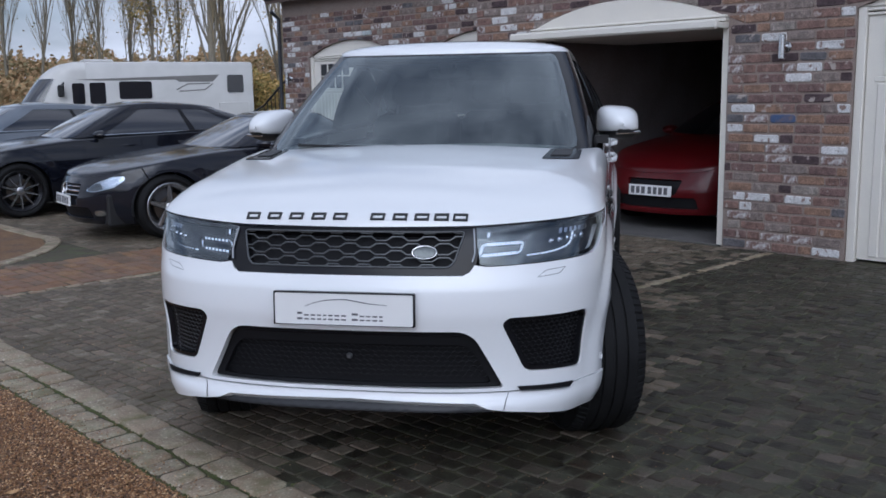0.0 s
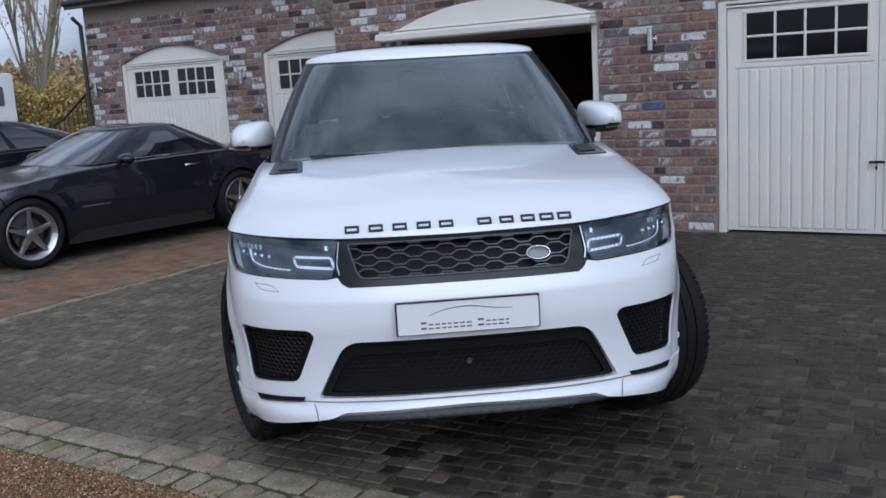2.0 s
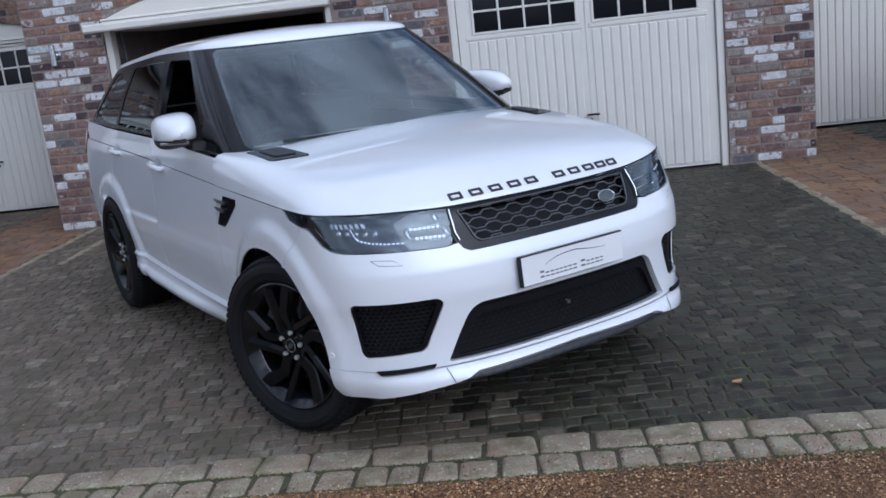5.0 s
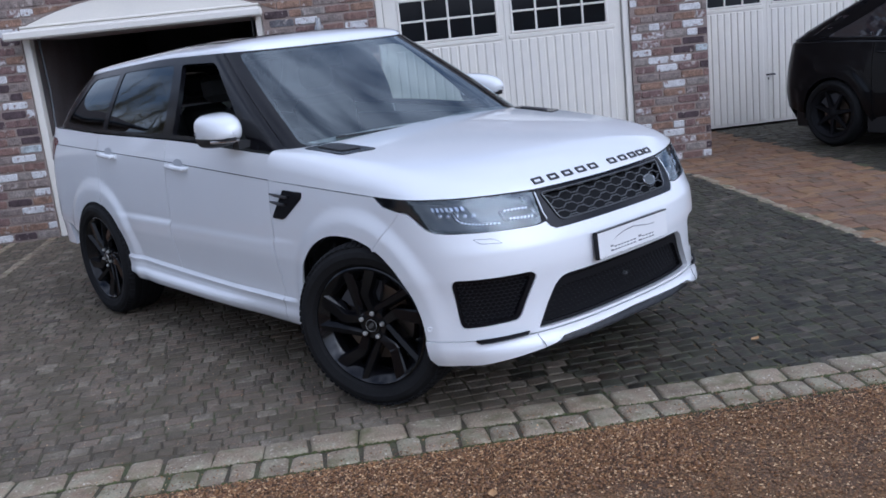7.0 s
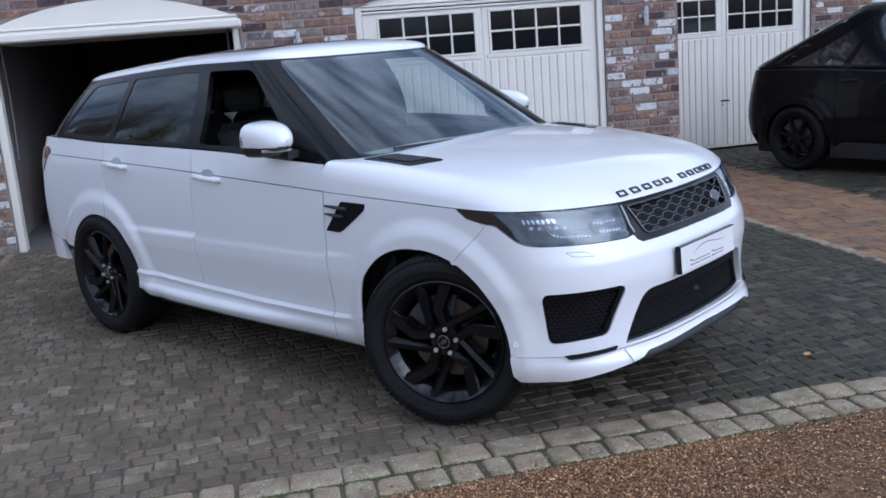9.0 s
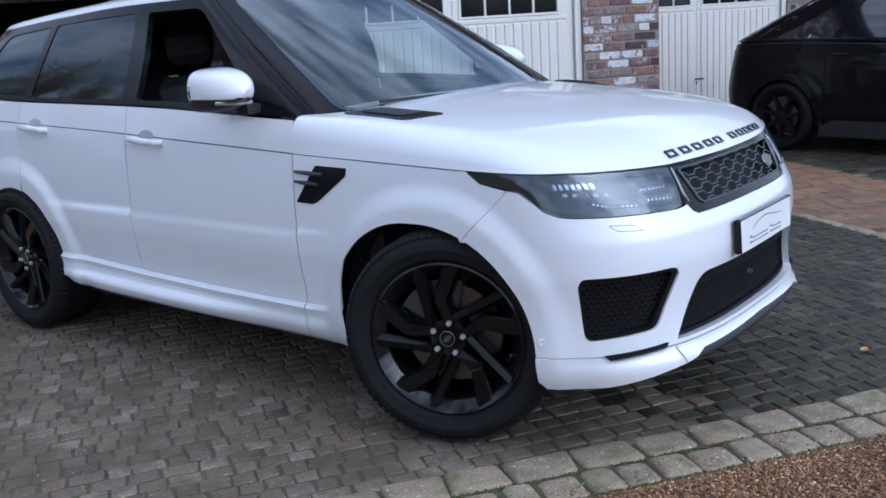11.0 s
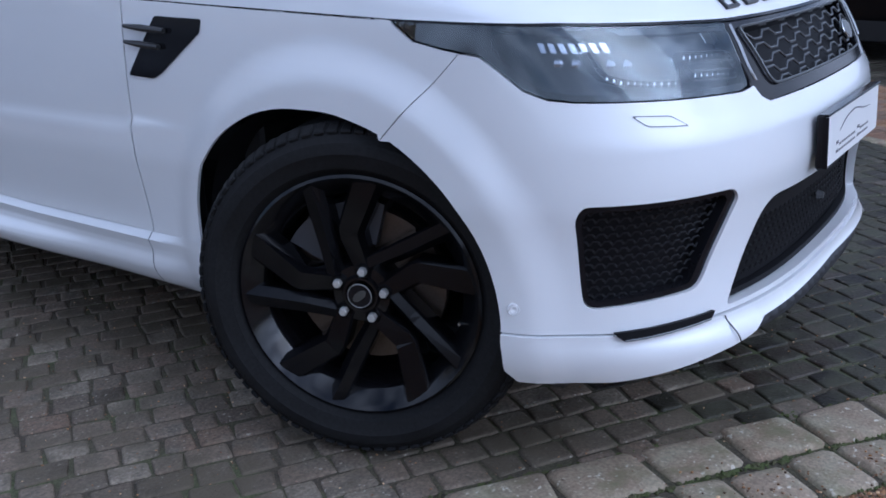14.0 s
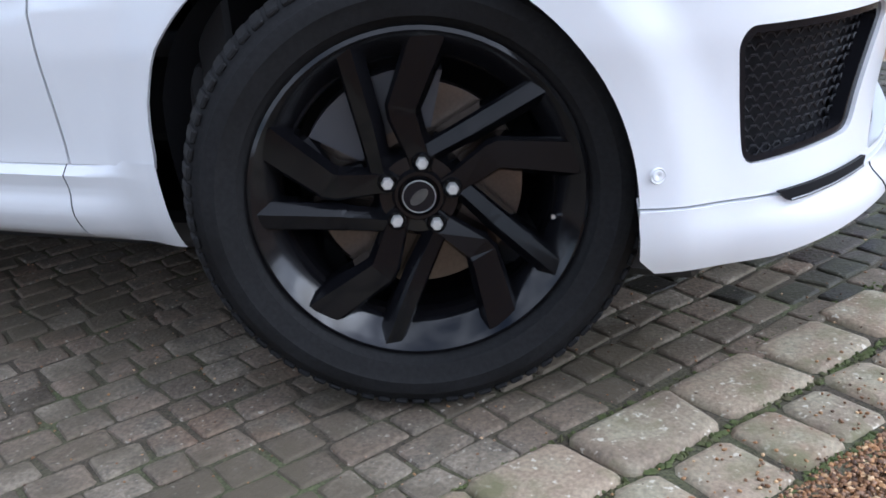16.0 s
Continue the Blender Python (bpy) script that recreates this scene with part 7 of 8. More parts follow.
def motorhome():
    """A long white coach-built motorhome with a raked front and dark windows."""
    van = thing("motorhome", "long white motorhome with grey stripe, parked behind the yard", "motorhome", m=pose(-19.15, 26.1, 0, 0, 0, 38.0))
    L, W, H = 7.7, 2.25, 2.72
    s = -W / 2
    r = 0.14
    ring = [(-W / 2, 0.32), (W / 2, 0.32), (W / 2, H - r), (W / 2 - r * 0.3, H - r * 0.3), (W / 2 - r, H), (-W / 2 + r, H), (-W / 2 + r * 0.3, H - r * 0.3), (-W / 2, H - r)]
    me = Mesh()
    xs = (1.9, 3.5, 5.5, L - 0.12, L - 0.03, L)
    for x in xs:
        k = 1.0 if x < L - 0.1 else 0.985 if x < L - 0.01 else 0.94
        me.v += [(x, a * k, 1.5 + (b - 1.5) * k) for a, b in ring]
    n = len(ring)
    me.f = [(i * n + j, i * n + (j + 1) % n, (i + 1) * n + (j + 1) % n, (i + 1) * n + j) for i in range(len(xs) - 1) for j in range(n)]
    me.f += [tuple(range(n))[::-1], tuple((len(xs) - 1) * n + j for j in range(n))]
    part("body", me, VANWHITE, van, sharp=40)
    rake = curve1((0.3, -0.28), (0.7, -0.42), (1.1, -0.36), (1.25, -0.22), (1.8, 0.18), (2.25, 0.55), (2.5, 0.85), (2.65, 1.15), (2.72, 1.5))

    def front(a, z, out=0.0):
        """The rounded nose: a runs round it from side to side."""
        x0 = float(rake(z))
        p = 2 / 2.5
        deep = 1.9 - x0
        c, q = math.cos(a), math.sin(a)
        return (x0 + deep * (1 - max(c, 0.0) ** p) ** 1.25 - out * c, math.copysign(abs(q) ** p, q) * (W / 2 + out - 0.10 * step01(2.45, 2.72, z)), z)

    nose = Mesh().grid(front, np.linspace(-math.pi / 2, math.pi / 2, 41), np.r_[np.linspace(0.32, 2.5, 24), 2.58, 2.65, 2.70, 2.72])
    part("nose", nose, VANWHITE, van, "rounded white cab front", sharp=60)
    part("windscreen", Mesh().grid(lambda a, b: front(a, b, 0.015), np.linspace(-1.0, 1.0, 24), np.linspace(1.28, 2.16, 12)), DARKPANE, van, "large raked windscreen")
    for x0, x1, z0, z1 in ((1.42, 1.82, 1.30, 2.0), (1.98, 2.50, 1.30, 2.02), (2.95, 4.05, 1.45, 2.05), (6.72, 7.32, 1.62, 2.26)):
        part("window", Mesh().prism(rounded([(x0, z0), (x1, z0), (x1, z1), (x0, z1)], 0.08), s + 0.01, s - 0.018, lambda a, b, h: (a, h, b)), DARKPANE, van, "dark side window")
    part("stripe", Mesh().prism([(1.5, 2.12), (6.45, 2.27), (6.2, 2.02), (5.0, 2.02), (4.9, 2.1), (2.4, 2.08)], s + 0.01, s - 0.006, lambda a, b, h: (a, h, b)), VANGREY, van)
    part("swoosh", Mesh().tube([(4.9, s - 0.003, 1.75), (5.3, s - 0.003, 1.95), (6.1, s - 0.003, 1.97)], 0.02, 5).tube([(5.0, s - 0.003, 1.70), (5.9, s - 0.003, 1.74), (6.2, s - 0.003, 1.95)], 0.02, 5), VANGREY, van)
    part("locker", Mesh().box(6.4, 7.5, s - 0.012, s + 0.02, 0.75, 1.28, c=0.02), VANWHITE, van)
    part("skirt", Mesh().box(0.6, 7.6, s - 0.008, -s + 0.008, 0.24, 0.5, c=0.02), VANGREY, van)
    part("roof_box", Mesh().box(1.9, 2.9, -0.6, 0.6, H - 0.005, H + 0.10, c=0.04), VANWHITE, van)
    part("roof_vent", Mesh().box(4.0, 4.5, -0.3, 0.3, H - 0.005, H + 0.07, c=0.03), VANWHITE, van)
    part("mirror", Mesh().box(0.95, 1.15, s - 0.26, s - 0.06, 1.55, 1.95, c=0.04).tube([(1.05, s - 0.1, 1.9), (1.2, s + 0.10, 2.05)], 0.03, 6), PLASTIC, van)
    for x in (1.05, 5.6):
        for y in (s + 0.14, -s - 0.14):
            wheel(van, pose(x, y, 0.34, 0, 0, 90 if y < 0 else -90), 0.34, 0.22, 0.22, star_arms(6, ALLOY, 0.03), ALLOY, tread=False)


motorhome()

# ---- trees, hedges and distance ----
def bare_tree(name, label, place, height, spread, seed, leafy=0.0, lean=0.0, girth=0.0065, clumps=350):
    """A tapered trunk with forking limbs, twigs and whatever leaves are left."""
    rng = random.Random(seed)
    tree = thing(name, label, "tree", m=pose(*place), group="trees behind the yard")
    trunk, twigs, tips = Mesh(), Mesh(), []

    def grow(p, d, length, r, level):
        n = 4
        pts, rad = [p], [r]
        for k in range(n):
            d = (d + Vector((rng.uniform(-1, 1), rng.uniform(-1, 1), rng.uniform(-0.3, 0.8))) * (0.10 + 0.05 * level)).normalized()
            p = p + d * (length / n)
            pts.append(p)
            rad.append(r * (1 - 0.62 * (k + 1) / n))
        (trunk if level < 2 else twigs).tube(pts, rad, 8 if level < 1 else 5 if level < 2 else 3, ends=False)
        if level >= 2:
            tips.extend(pts[1:])
        if level < 3:
            for k in range((30, 8, 3)[level]):
                t = rng.uniform(0.10 if level == 0 else 0.2, 1.0)
                i = min(int(t * n), n - 1)
                q = pts[i].lerp(pts[i + 1], t * n - i)
                a = rng.uniform(0, 2 * math.pi)
                side = Vector((math.cos(a), math.sin(a), 0)) * spread
                nd = (d * 0.9 + side * rng.uniform(0.5, 1.0) + Vector((0, 0, 0.5))).normalized()
                grow(q, nd, length * rng.uniform(0.30, 0.55), max(0.010, rad[i] * (0.34 if level == 0 else 0.55)), level + 1)

    grow(Vector((0, 0, -0.1)), Vector((lean, 0, 1)).normalized(), height * 0.80, height * girth, 0)
    part("trunk", trunk, BARK, tree)
    tagged(part("branchwork", twigs, TWIG, tree), kind="stuff")
    if leafy:
        leaves = Mesh()
        for _ in range(int(clumps * leafy * 10)):
            c = rng.choice(tips) + Vector((rng.gauss(0, 0.3), rng.gauss(0, 0.3), rng.gauss(0, 0.4)))
            s = rng.uniform(0.04, 0.10)
            a = Vector((rng.gauss(0, 1), rng.gauss(0, 1), rng.gauss(0, 1))).normalized() * s
            b = a.orthogonal().normalized() * s * 0.7
            leaves.add([c - a, c + b, c + a, c - b], [(0, 1, 2, 3)])
        tagged(part("crown", leaves, LEAF, tree, flat=True), kind="stuff")
    return tree


def ray_place(deg, dist):
    """A place seen from the yard's mouth at an angle left of straight ahead."""
    a = radians(deg)
    return (0.99 - dist * math.sin(a), -3.2 + dist * math.cos(a), 0)


for deg, dist, h, sp, seed, leafy, lean in ((35.2, 70, 19, 0.22, 3, 0.10, 0.0), (33.6, 62, 17, 0.30, 5, 0.05, 0.0), (31.8, 66, 19, 0.26, 8, 0.10, 0.0), (30.6, 60, 18, 0.30, 11, 0.08, 0.05), (27.4, 52, 15, 0.35, 14, 1.4, 0.0), (24.4, 48, 16, 0.30, 17, 0.05, 0.0), (23.6, 50, 16, 0.35, 21, 0.05, 0.06), (21.0, 46, 15, 0.40, 23, 0.08, 0.22), (20.2, 58, 18, 0.30, 31, 0.9, 0.0), (28.8, 74, 20, 0.28, 37, 0.35, 0.0), (26.0, 80, 19, 0.28, 41, 0.45, 0.0), (38.0, 60, 15, 0.35, 43, 0.3, 0.0)):
    bare_tree("tree", "tall half-bare tree with some yellow leaves" if leafy > 0.2 else "tall bare winter tree with forking limbs", ray_place(deg, dist), h, sp, seed, leafy, lean, 0.0125 if deg in (24.4, 23.6, 21.0) else 0.006)


def scrub(name, label, centre_deg, width_deg, near, far, height, count, seed, size, mat=SCRUB):
    """A belt of woodland or hedge made of many small leaf clumps."""
    rng = random.Random(seed)
    me = Mesh()
    for _ in range(count):
        d = centre_deg + rng.uniform(-0.5, 0.5) * width_deg
        r = rng.uniform(near, far)
        p = Vector(ray_place(d, r))
        top = height * (0.72 + 0.28 * noise.noise(Vector((d * 0.6, r * 0.04, seed)))) * (0.8 + 0.2 * noise.noise(Vector((d * 3.0, 0, seed))))
        p.z = top * rng.uniform(0, 1) ** 0.7
        s = size * rng.uniform(0.5, 1.3)
        a = Vector((rng.gauss(0, 1), rng.gauss(0, 1), rng.gauss(0, 1))).normalized() * s
        b = a.orthogonal().normalized() * s * 0.8
        me.add([p - a, p + b, p + a, p - b], [(0, 1, 2, 3)])
    ob = build(name, me, mat, None, label, flat=True)
    return tagged(ob, label, "woodland", "", "stuff")


scrub("far_woods", "far brown and green winter woodland on the rise", 32, 44, 150, 190, 14.5, 60000, 2, 0.28)
scrub("near_scrub", "brown winter scrub and hedge behind the motorhome", 30, 40, 44, 56, 4.2, 34000, 4, 0.11)
scrub("hedge_by_corner", "yellow-green hedge beside the garage corner", 20.5, 5.5, 36, 42, 4.2, 16000, 6, 0.065, LEAF)
scrub("hedge_behind", "hedge and shrubs across the drive", 180, 130, 30, 36, 4.0, 5000, 9, 0.4)


def timber_fence():
    f = thing("fence", "pale close-boarded timber fence", "fence")
    a, b = Vector(ray_place(37.5, 40)), Vector(ray_place(33.4, 38))
    d = (b - a) / 26
    ang = math.atan2(d.y, d.x)
    for k in range(26):
        p = a + d * k
        part("board", Mesh().box(0, d.length - 0.01, -0.012, 0.012, -0.05, 1.25, c=0.004), TIMBER, f, m=Matrix.Translation(p) @ pose(0, 0, 0, 0, 0, math.degrees(ang)))


timber_fence()


def railing():
    r = thing("railing", "black iron stair railing at the garage corner", "railing", m=YARD @ pose(-9.9, REAR + 0.6, 0))
    top = [(0, 0, 2.02), (-0.35, 0, 2.0), (-1.55, 0, 1.28), (-2.1, 0, 1.1)]
    part("handrail", Mesh().tube(top, 0.022, 8), IRON, r)
    part("bottom_rail", Mesh().tube([(x, y, z - 0.85) for x, y, z in top], 0.012, 6), IRON, r)
    for k in range(15):
        x = -0.05 - 0.135 * k
        z = float(np.interp(-x, [0, 0.35, 1.55, 2.1], [2.02, 2.0, 1.28, 1.1]))
        part("baluster", Mesh().tube([(x, 0, z - 0.85), (x, 0, z)], 0.009, 6), IRON, r)
    for x in (-0.02, -2.1):
        z = float(np.interp(-x, [0, 0.35, 1.55, 2.1], [2.02, 2.0, 1.28, 1.1]))
        part("post", Mesh().box(x - 0.025, x + 0.025, -0.025, 0.025, -0.06, z + 0.04, c=0.004), IRON, r)


railing()
setting("downpipe", Mesh().tube([(-9.84, REAR - 0.05, -0.04), (-9.84, REAR - 0.05, 2.82), (-9.84, REAR - 0.2, 2.95)], 0.035, 10), GUTTER, "dark rainwater pipe at the wall's corner")

# ---- bricks and paving stones ----
COURSE, BRICKLEN, JOINT = 0.089, 0.25, 0.017
rng = random.Random(7)


def brick_mesh(name, seed):
    """One worn brick: its face proud, its edges broken."""
    k = random.Random(seed)
    hx, hz = (BRICKLEN - JOINT) / 2, (COURSE - JOINT) / 2
    j = lambda s: k.uniform(-s, s)
    ring = []
    for sx, sz in ((-1, -1), (1, -1), (1, 1), (-1, 1)):
        cx, cz = k.uniform(0.006, 0.022), k.uniform(0.005, 0.016)
        ends = [(sx * hx + j(0.002), sz * (hz - cz)), (sx * (hx - cx), sz * hz + j(0.002))]
        ring += ends if sx * sz > 0 else ends[::-1]
    n = len(ring)
    v = [(x * (1 - inset / hx) + j(0.0008), d + (j(0.0014) if d < -0.008 else 0), z * (1 - inset / hz) + j(0.0008)) for d, inset in ((0.0, 0.0), (-0.005, 0.001), (-0.009, 0.006)) for x, z in ring]
    f = [tuple(2 * n + i for i in range(n))]
    for r in (0, n):
        for i in range(n):
            f.append((r + i, r + (i + 1) % n, r + n + (i + 1) % n, r + n + i))
    return v, f


BRICK_KINDS = [brick_mesh("brick", s) for s in range(10)]


def arch_top(u, openings):
    """The height up to which an opening reaches at u; None beside the openings."""
    for a, b in openings:
        if a < u < b:
            c, h = 0.5 * (a + b), 0.5 * (b - a)
            return 2.12 + 0.25 * (1 - ((u - c) / h) ** 2)
    return None


def brickwork(wall_name, u0, u1, d, openings, single=None, face=-1, along="u", height=2.9):
    """Courses of bricks on a wall's face; those in the stretch `single` are objects of their own."""
    wall_ob = bpy.data.objects[wall_name]
    shared, made, rest, limed = {}, 0, Mesh(), [Mesh(), Mesh()]
    courses = int(height / COURSE)
    for c in range(courses):
        z = 0.005 + COURSE * (c + 0.5)
        u = u0 + (0.0 if c % 2 else -BRICKLEN / 2) + rng.uniform(-0.02, 0.02)
        while u < u1:
            ln = BRICKLEN * rng.choice((1.0, 1.0, 1.0, 1.04, 0.96, 0.5))
            a, b = max(u, u0 + 0.002), min(u + ln, u1 - 0.002)
            u += ln
            if b - a < 0.05:
                continue
            # cut at the openings
            z0, z1 = z - COURSE / 2 + JOINT / 2, z + COURSE / 2 - JOINT / 2
            ok = [k for k in np.linspace(a, b, 26) if (arch_top(k, openings) or 0) < z1 - 0.012]
            if len(ok) < 4:
                continue
            if len(ok) < 26 and z1 < 2.12:
                # beside a jamb: keep the longer run
                runs, cur = [], [ok[0]]
                for p, n in zip(ok, ok[1:]):
                    if n - p > 0.02 * BRICKLEN + (b - a) / 20:
                        runs.append(cur)
                        cur = []
                    cur.append(n)
                runs.append(cur)
                ok = max(runs, key=len)
            a, b = min(ok), max(ok)
            if b - a < 0.05:
                continue
            la, lb = max(z0, (arch_top(a, openings) or 0) + 0.003), max(z0, (arch_top(b, openings) or 0) + 0.003)
            kind = rng.randrange(10)
            v, f = BRICK_KINDS[kind]
            sx = (b - a) / BRICKLEN
            proud = rng.uniform(-0.008, 0.008)
            white = rng.random()
            tilt = rng.uniform(-0.006, 0.006)
            if along == "u":
                m = Matrix.Translation((0.5 * (a + b), d - proud * 0.5, z)) @ Matrix.Rotation(tilt, 4, "Y") @ Matrix.Diagonal((sx, 1, rng.uniform(0.96, 1.03), 1))
            else:
                m = Matrix.Translation((d, 0.5 * (a + b), z)) @ Matrix.Rotation(radians(90 * face), 4, "Z") @ Matrix.Diagonal((sx, 1, 1, 1))
            if la > z0 + 1e-4 or lb > z0 + 1e-4:
                hx, hz = (BRICKLEN - JOINT) / 2, (COURSE - JOINT) / 2
                pts = []
                for x, y, k in v:
                    tx, tz = (x / hx + 1) / 2, (k / hz + 1) / 2
                    lo = la + (lb - la) * tx
                    pts.append((a + (b - a) * tx, d + y, lo + (z1 - lo) * tz))
                rest.add(pts, f)
                continue
            if single and single[0] <= 0.5 * (a + b) <= single[1] and made < 300 and along == "u":
                mat = BLUEBRICK if abs(0.5 * (a + b) - 0.66) < 0.12 and abs(z - 1.20) < COURSE / 2 else LIMED2 if white < 0.15 else LIMED if white < 0.23 else BRICK
                key = (kind, mat.name)
                if key not in shared:
                    me = bpy.data.meshes.new("brick")
                    me.from_pydata(v, [], f)
                    me.materials.append(mat)
                    me.shade_flat()
                    shared[key] = me
                ob = new("brick", shared[key])
                ob.parent = wall_ob
                ob.matrix_basis = m
                made += 1
            else:
                tgt = limed[0] if white < 0.14 else limed[1] if white < 0.22 else rest
                tgt.add([m @ Vector(p) for p in v], f)
    for nm, me, mat in (("bricks", rest, BRICKJOIN), ("limewashed_bricks", limed[0], LIMED2), ("faded_bricks", limed[1], LIMED)):
        if me.v:
            tagged(build(nm, me, mat, wall_ob, flat=True), kind="stuff")


brickwork("wall_centre", C0, C1, 0.0, [DOORS["open"], DOORS["d4"]], single=(0.03, 1.21))
brickwork("wall_left_wing", -9.80, C0, REAR, [DOORS["d1"], DOORS["d2"]])
brickwork("wall_right_wing", C1, 11.5, REAR + 0.1, [DOORS["d5"]])
brickwork("wall_return_left", 0.285, REAR + 0.28, C0, [], face=-1, along="d")
brickwork("wall_return_right", 0.285, REAR + 0.38, C1, [], face=1, along="d")


# paving: (a, b) run along and across the courses; u, n are the yard's
def stone(a, b, w, l, h, r, low=-0.020, chamfer=0.006, skew=0.004, corner=0.0):
    """A block seen from above, worn round at its top edges and, with corner, at its corners."""
    v = []
    j = [(r.uniform(-skew, skew), r.uniform(-skew, skew)) for _ in range(4)]
    tilt = [r.uniform(-0.0015, 0.0015) for _ in range(4)]
    n = 8 if corner else 4
    levels = ((low, 0.0), (h - chamfer * 0.8, 0.0), (h, chamfer)) if not corner else ((low, 0.0), (h - chamfer * 0.9, 0.0), (h - chamfer * 0.25, chamfer * 0.45), (h, chamfer * 1.3))
    for k, (z, inset) in enumerate(levels):
        for i, (sx, sy) in enumerate(((-1, -1), (1, -1), (1, 1), (-1, 1))):
            x, y = a + sx * (l / 2 - inset) + j[i][0], b + sy * (w / 2 - inset) + j[i][1]
            zz = z + (tilt[i] if k else 0)
            if not corner:
                v.append((x, y, zz))
            else:
                c = corner * (0.7 + 0.6 * abs(math.sin(7.1 * i + 3.0 * j[0][0] / max(skew, 1e-6))))
                v += [(x, y - sy * c, zz), (x - sx * c, y, zz)] if sx * sy > 0 else [(x - sx * c, y, zz), (x, y - sy * c, zz)]
    top = (len(levels) - 1) * n
    f = [tuple(top + i for i in range(n))]
    for q in range(0, top, n):
        for i in range(n):
            f.append((q + i, q + (i + 1) % n, q + n + (i + 1) % n, q + n + i))
    return v, f


def lay(name, label, poly, angle, pitch, lengths, joint, mats, seed, height=0.0, near=None, chamfer=0.006, piece="sett", wave=0.0, wet_shading=True):
    """Fills an outline of the yard with courses of stones. near: the stretch whose stones are objects of their own."""
    r = random.Random(seed)
    c, s = math.cos(radians(angle)), math.sin(radians(angle))
    to = lambda u, n: (u * c + n * s, -u * s + n * c)
    fro = lambda a, b: (a * c - b * s, a * s + b * c)
    q = np.array([to(*p) for p in poly])
    lo, hi = q.min(0), q.max(0)
    holder = None
    joined, single, damp_shade = Mesh(), [], Mesh()
    b = lo[1]
    while b < hi[1]:
        a = lo[0] - r.uniform(0, 0.1)
        w = pitch * r.uniform(0.96, 1.04)
        while a < hi[0]:
            l = r.choice(lengths) * r.uniform(0.95, 1.05)
            u, n = fro(a + l / 2, b + pitch / 2 + wave * math.sin(a * 1.3))
            if inside(np.array([u]), np.array([n]), poly)[0]:
                h = height + r.uniform(-0.0015, 0.002)
                v, f = stone(0, 0, w - joint, l - joint, h, r, chamfer=chamfer, skew=0.0055, corner=0.005 if wet_shading else 0.0)
                if near and near[0] <= u <= near[1] and near[2] <= n <= near[3] and len(single) < 300:
                    single.append((u, n, v, f))
                else:
                    # picks darker setts by place: damp patches plus shade put into the colour
                    wet_shade = 0.14 + 0.6 * noise.noise(Vector((u * 0.45, n * 0.45, 3.3))) + 0.45 * noise.noise(Vector((u * 2.1, n * 2.1, 7.7))) + 0.62 * (u - 1.25) + 0.22 * max(0.0, 4.4 - n) - 0.40 * max(0.0, n - 4.8) * min(1.0, max(0.0, (1.7 - u) / 0.8)) + r.uniform(-0.30, 0.30)
                    (damp_shade if wet_shading and wet_shade > 0.34 else joined).add([(lambda p: (u + p[0] * c - p[1] * s, -(n + p[0] * s + p[1] * c), p[2]))(p) for p in v], [t[::-1] for t in f])
            a += l
        b += pitch
    holder = build(name, joined, mats[0], None, label, m=YARD, flat=True)
    tagged(holder, label, "", "", "structure")
    if damp_shade.v:
        tagged(build("damp_setts", damp_shade, DAMPSHADEJOIN, holder, flat=True), kind="stuff")
    for u, n, v, f in single:
        me = bpy.data.meshes.new(piece)
        me.from_pydata([(p[0] * c - p[1] * s, -(p[0] * s + p[1] * c), p[2]) for p in v], [], [t[::-1] for t in f])
        me.materials.append(mats[1])
        me.shade_flat()
        ob = new(piece, me)
        ob.parent = holder
        ob.location = (u, -n, 0)
    return holder


YARDL, YARDR = -2.78, 4.12
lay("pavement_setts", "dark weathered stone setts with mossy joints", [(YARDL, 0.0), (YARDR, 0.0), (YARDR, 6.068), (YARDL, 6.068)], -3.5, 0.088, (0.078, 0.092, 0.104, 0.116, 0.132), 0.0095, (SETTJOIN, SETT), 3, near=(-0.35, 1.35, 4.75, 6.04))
lay("pavement_red_left", "worn reddish paving blocks in a band", [(-4.05, -1.8), (YARDL - 0.10, -1.8), (YARDL - 0.10, 6.04), (-4.05, 6.04)], 0, 0.105, (0.20, 0.21), 0.010, (REDSETT, REDSETT), 5, wet_shading=False)
lay("pavement_red_right", "worn reddish paving blocks in a band", [(YARDR + 0.10, -1.9), (5.65, -1.9), (5.65, 6.04), (YARDR + 0.10, 6.04)], 0, 0.105, (0.20, 0.21), 0.010, (REDSETT, REDSETT), 6, wet_shading=False)
lay("pavement_left", "grey paving blocks under the parked cars", [(-13, -1.84), (-4.06, -1.84), (-4.06, 4.1), (-5.2, 4.1), (-13, 4.1)], 0, 0.105, (0.16, 0.21), 0.010, (SETTJOIN, SETT), 8)
lay("pavement_right", "grey paving blocks before the right wing", [(5.66, -1.94), (12, -1.94), (12, 6.04), (5.66, 6.04)], 0, 0.105, (0.16, 0.21), 0.010, (SETTJOIN, SETT), 9)
lay("pavement_left_end", "grey paving blocks by the gravel", [(-4.5, 5.2), (-4.06, 4.8), (-4.06, 6.04), (-4.5, 6.04)], 0, 0.105, (0.16, 0.21), 0.010, (SETTJOIN, SETT), 10)


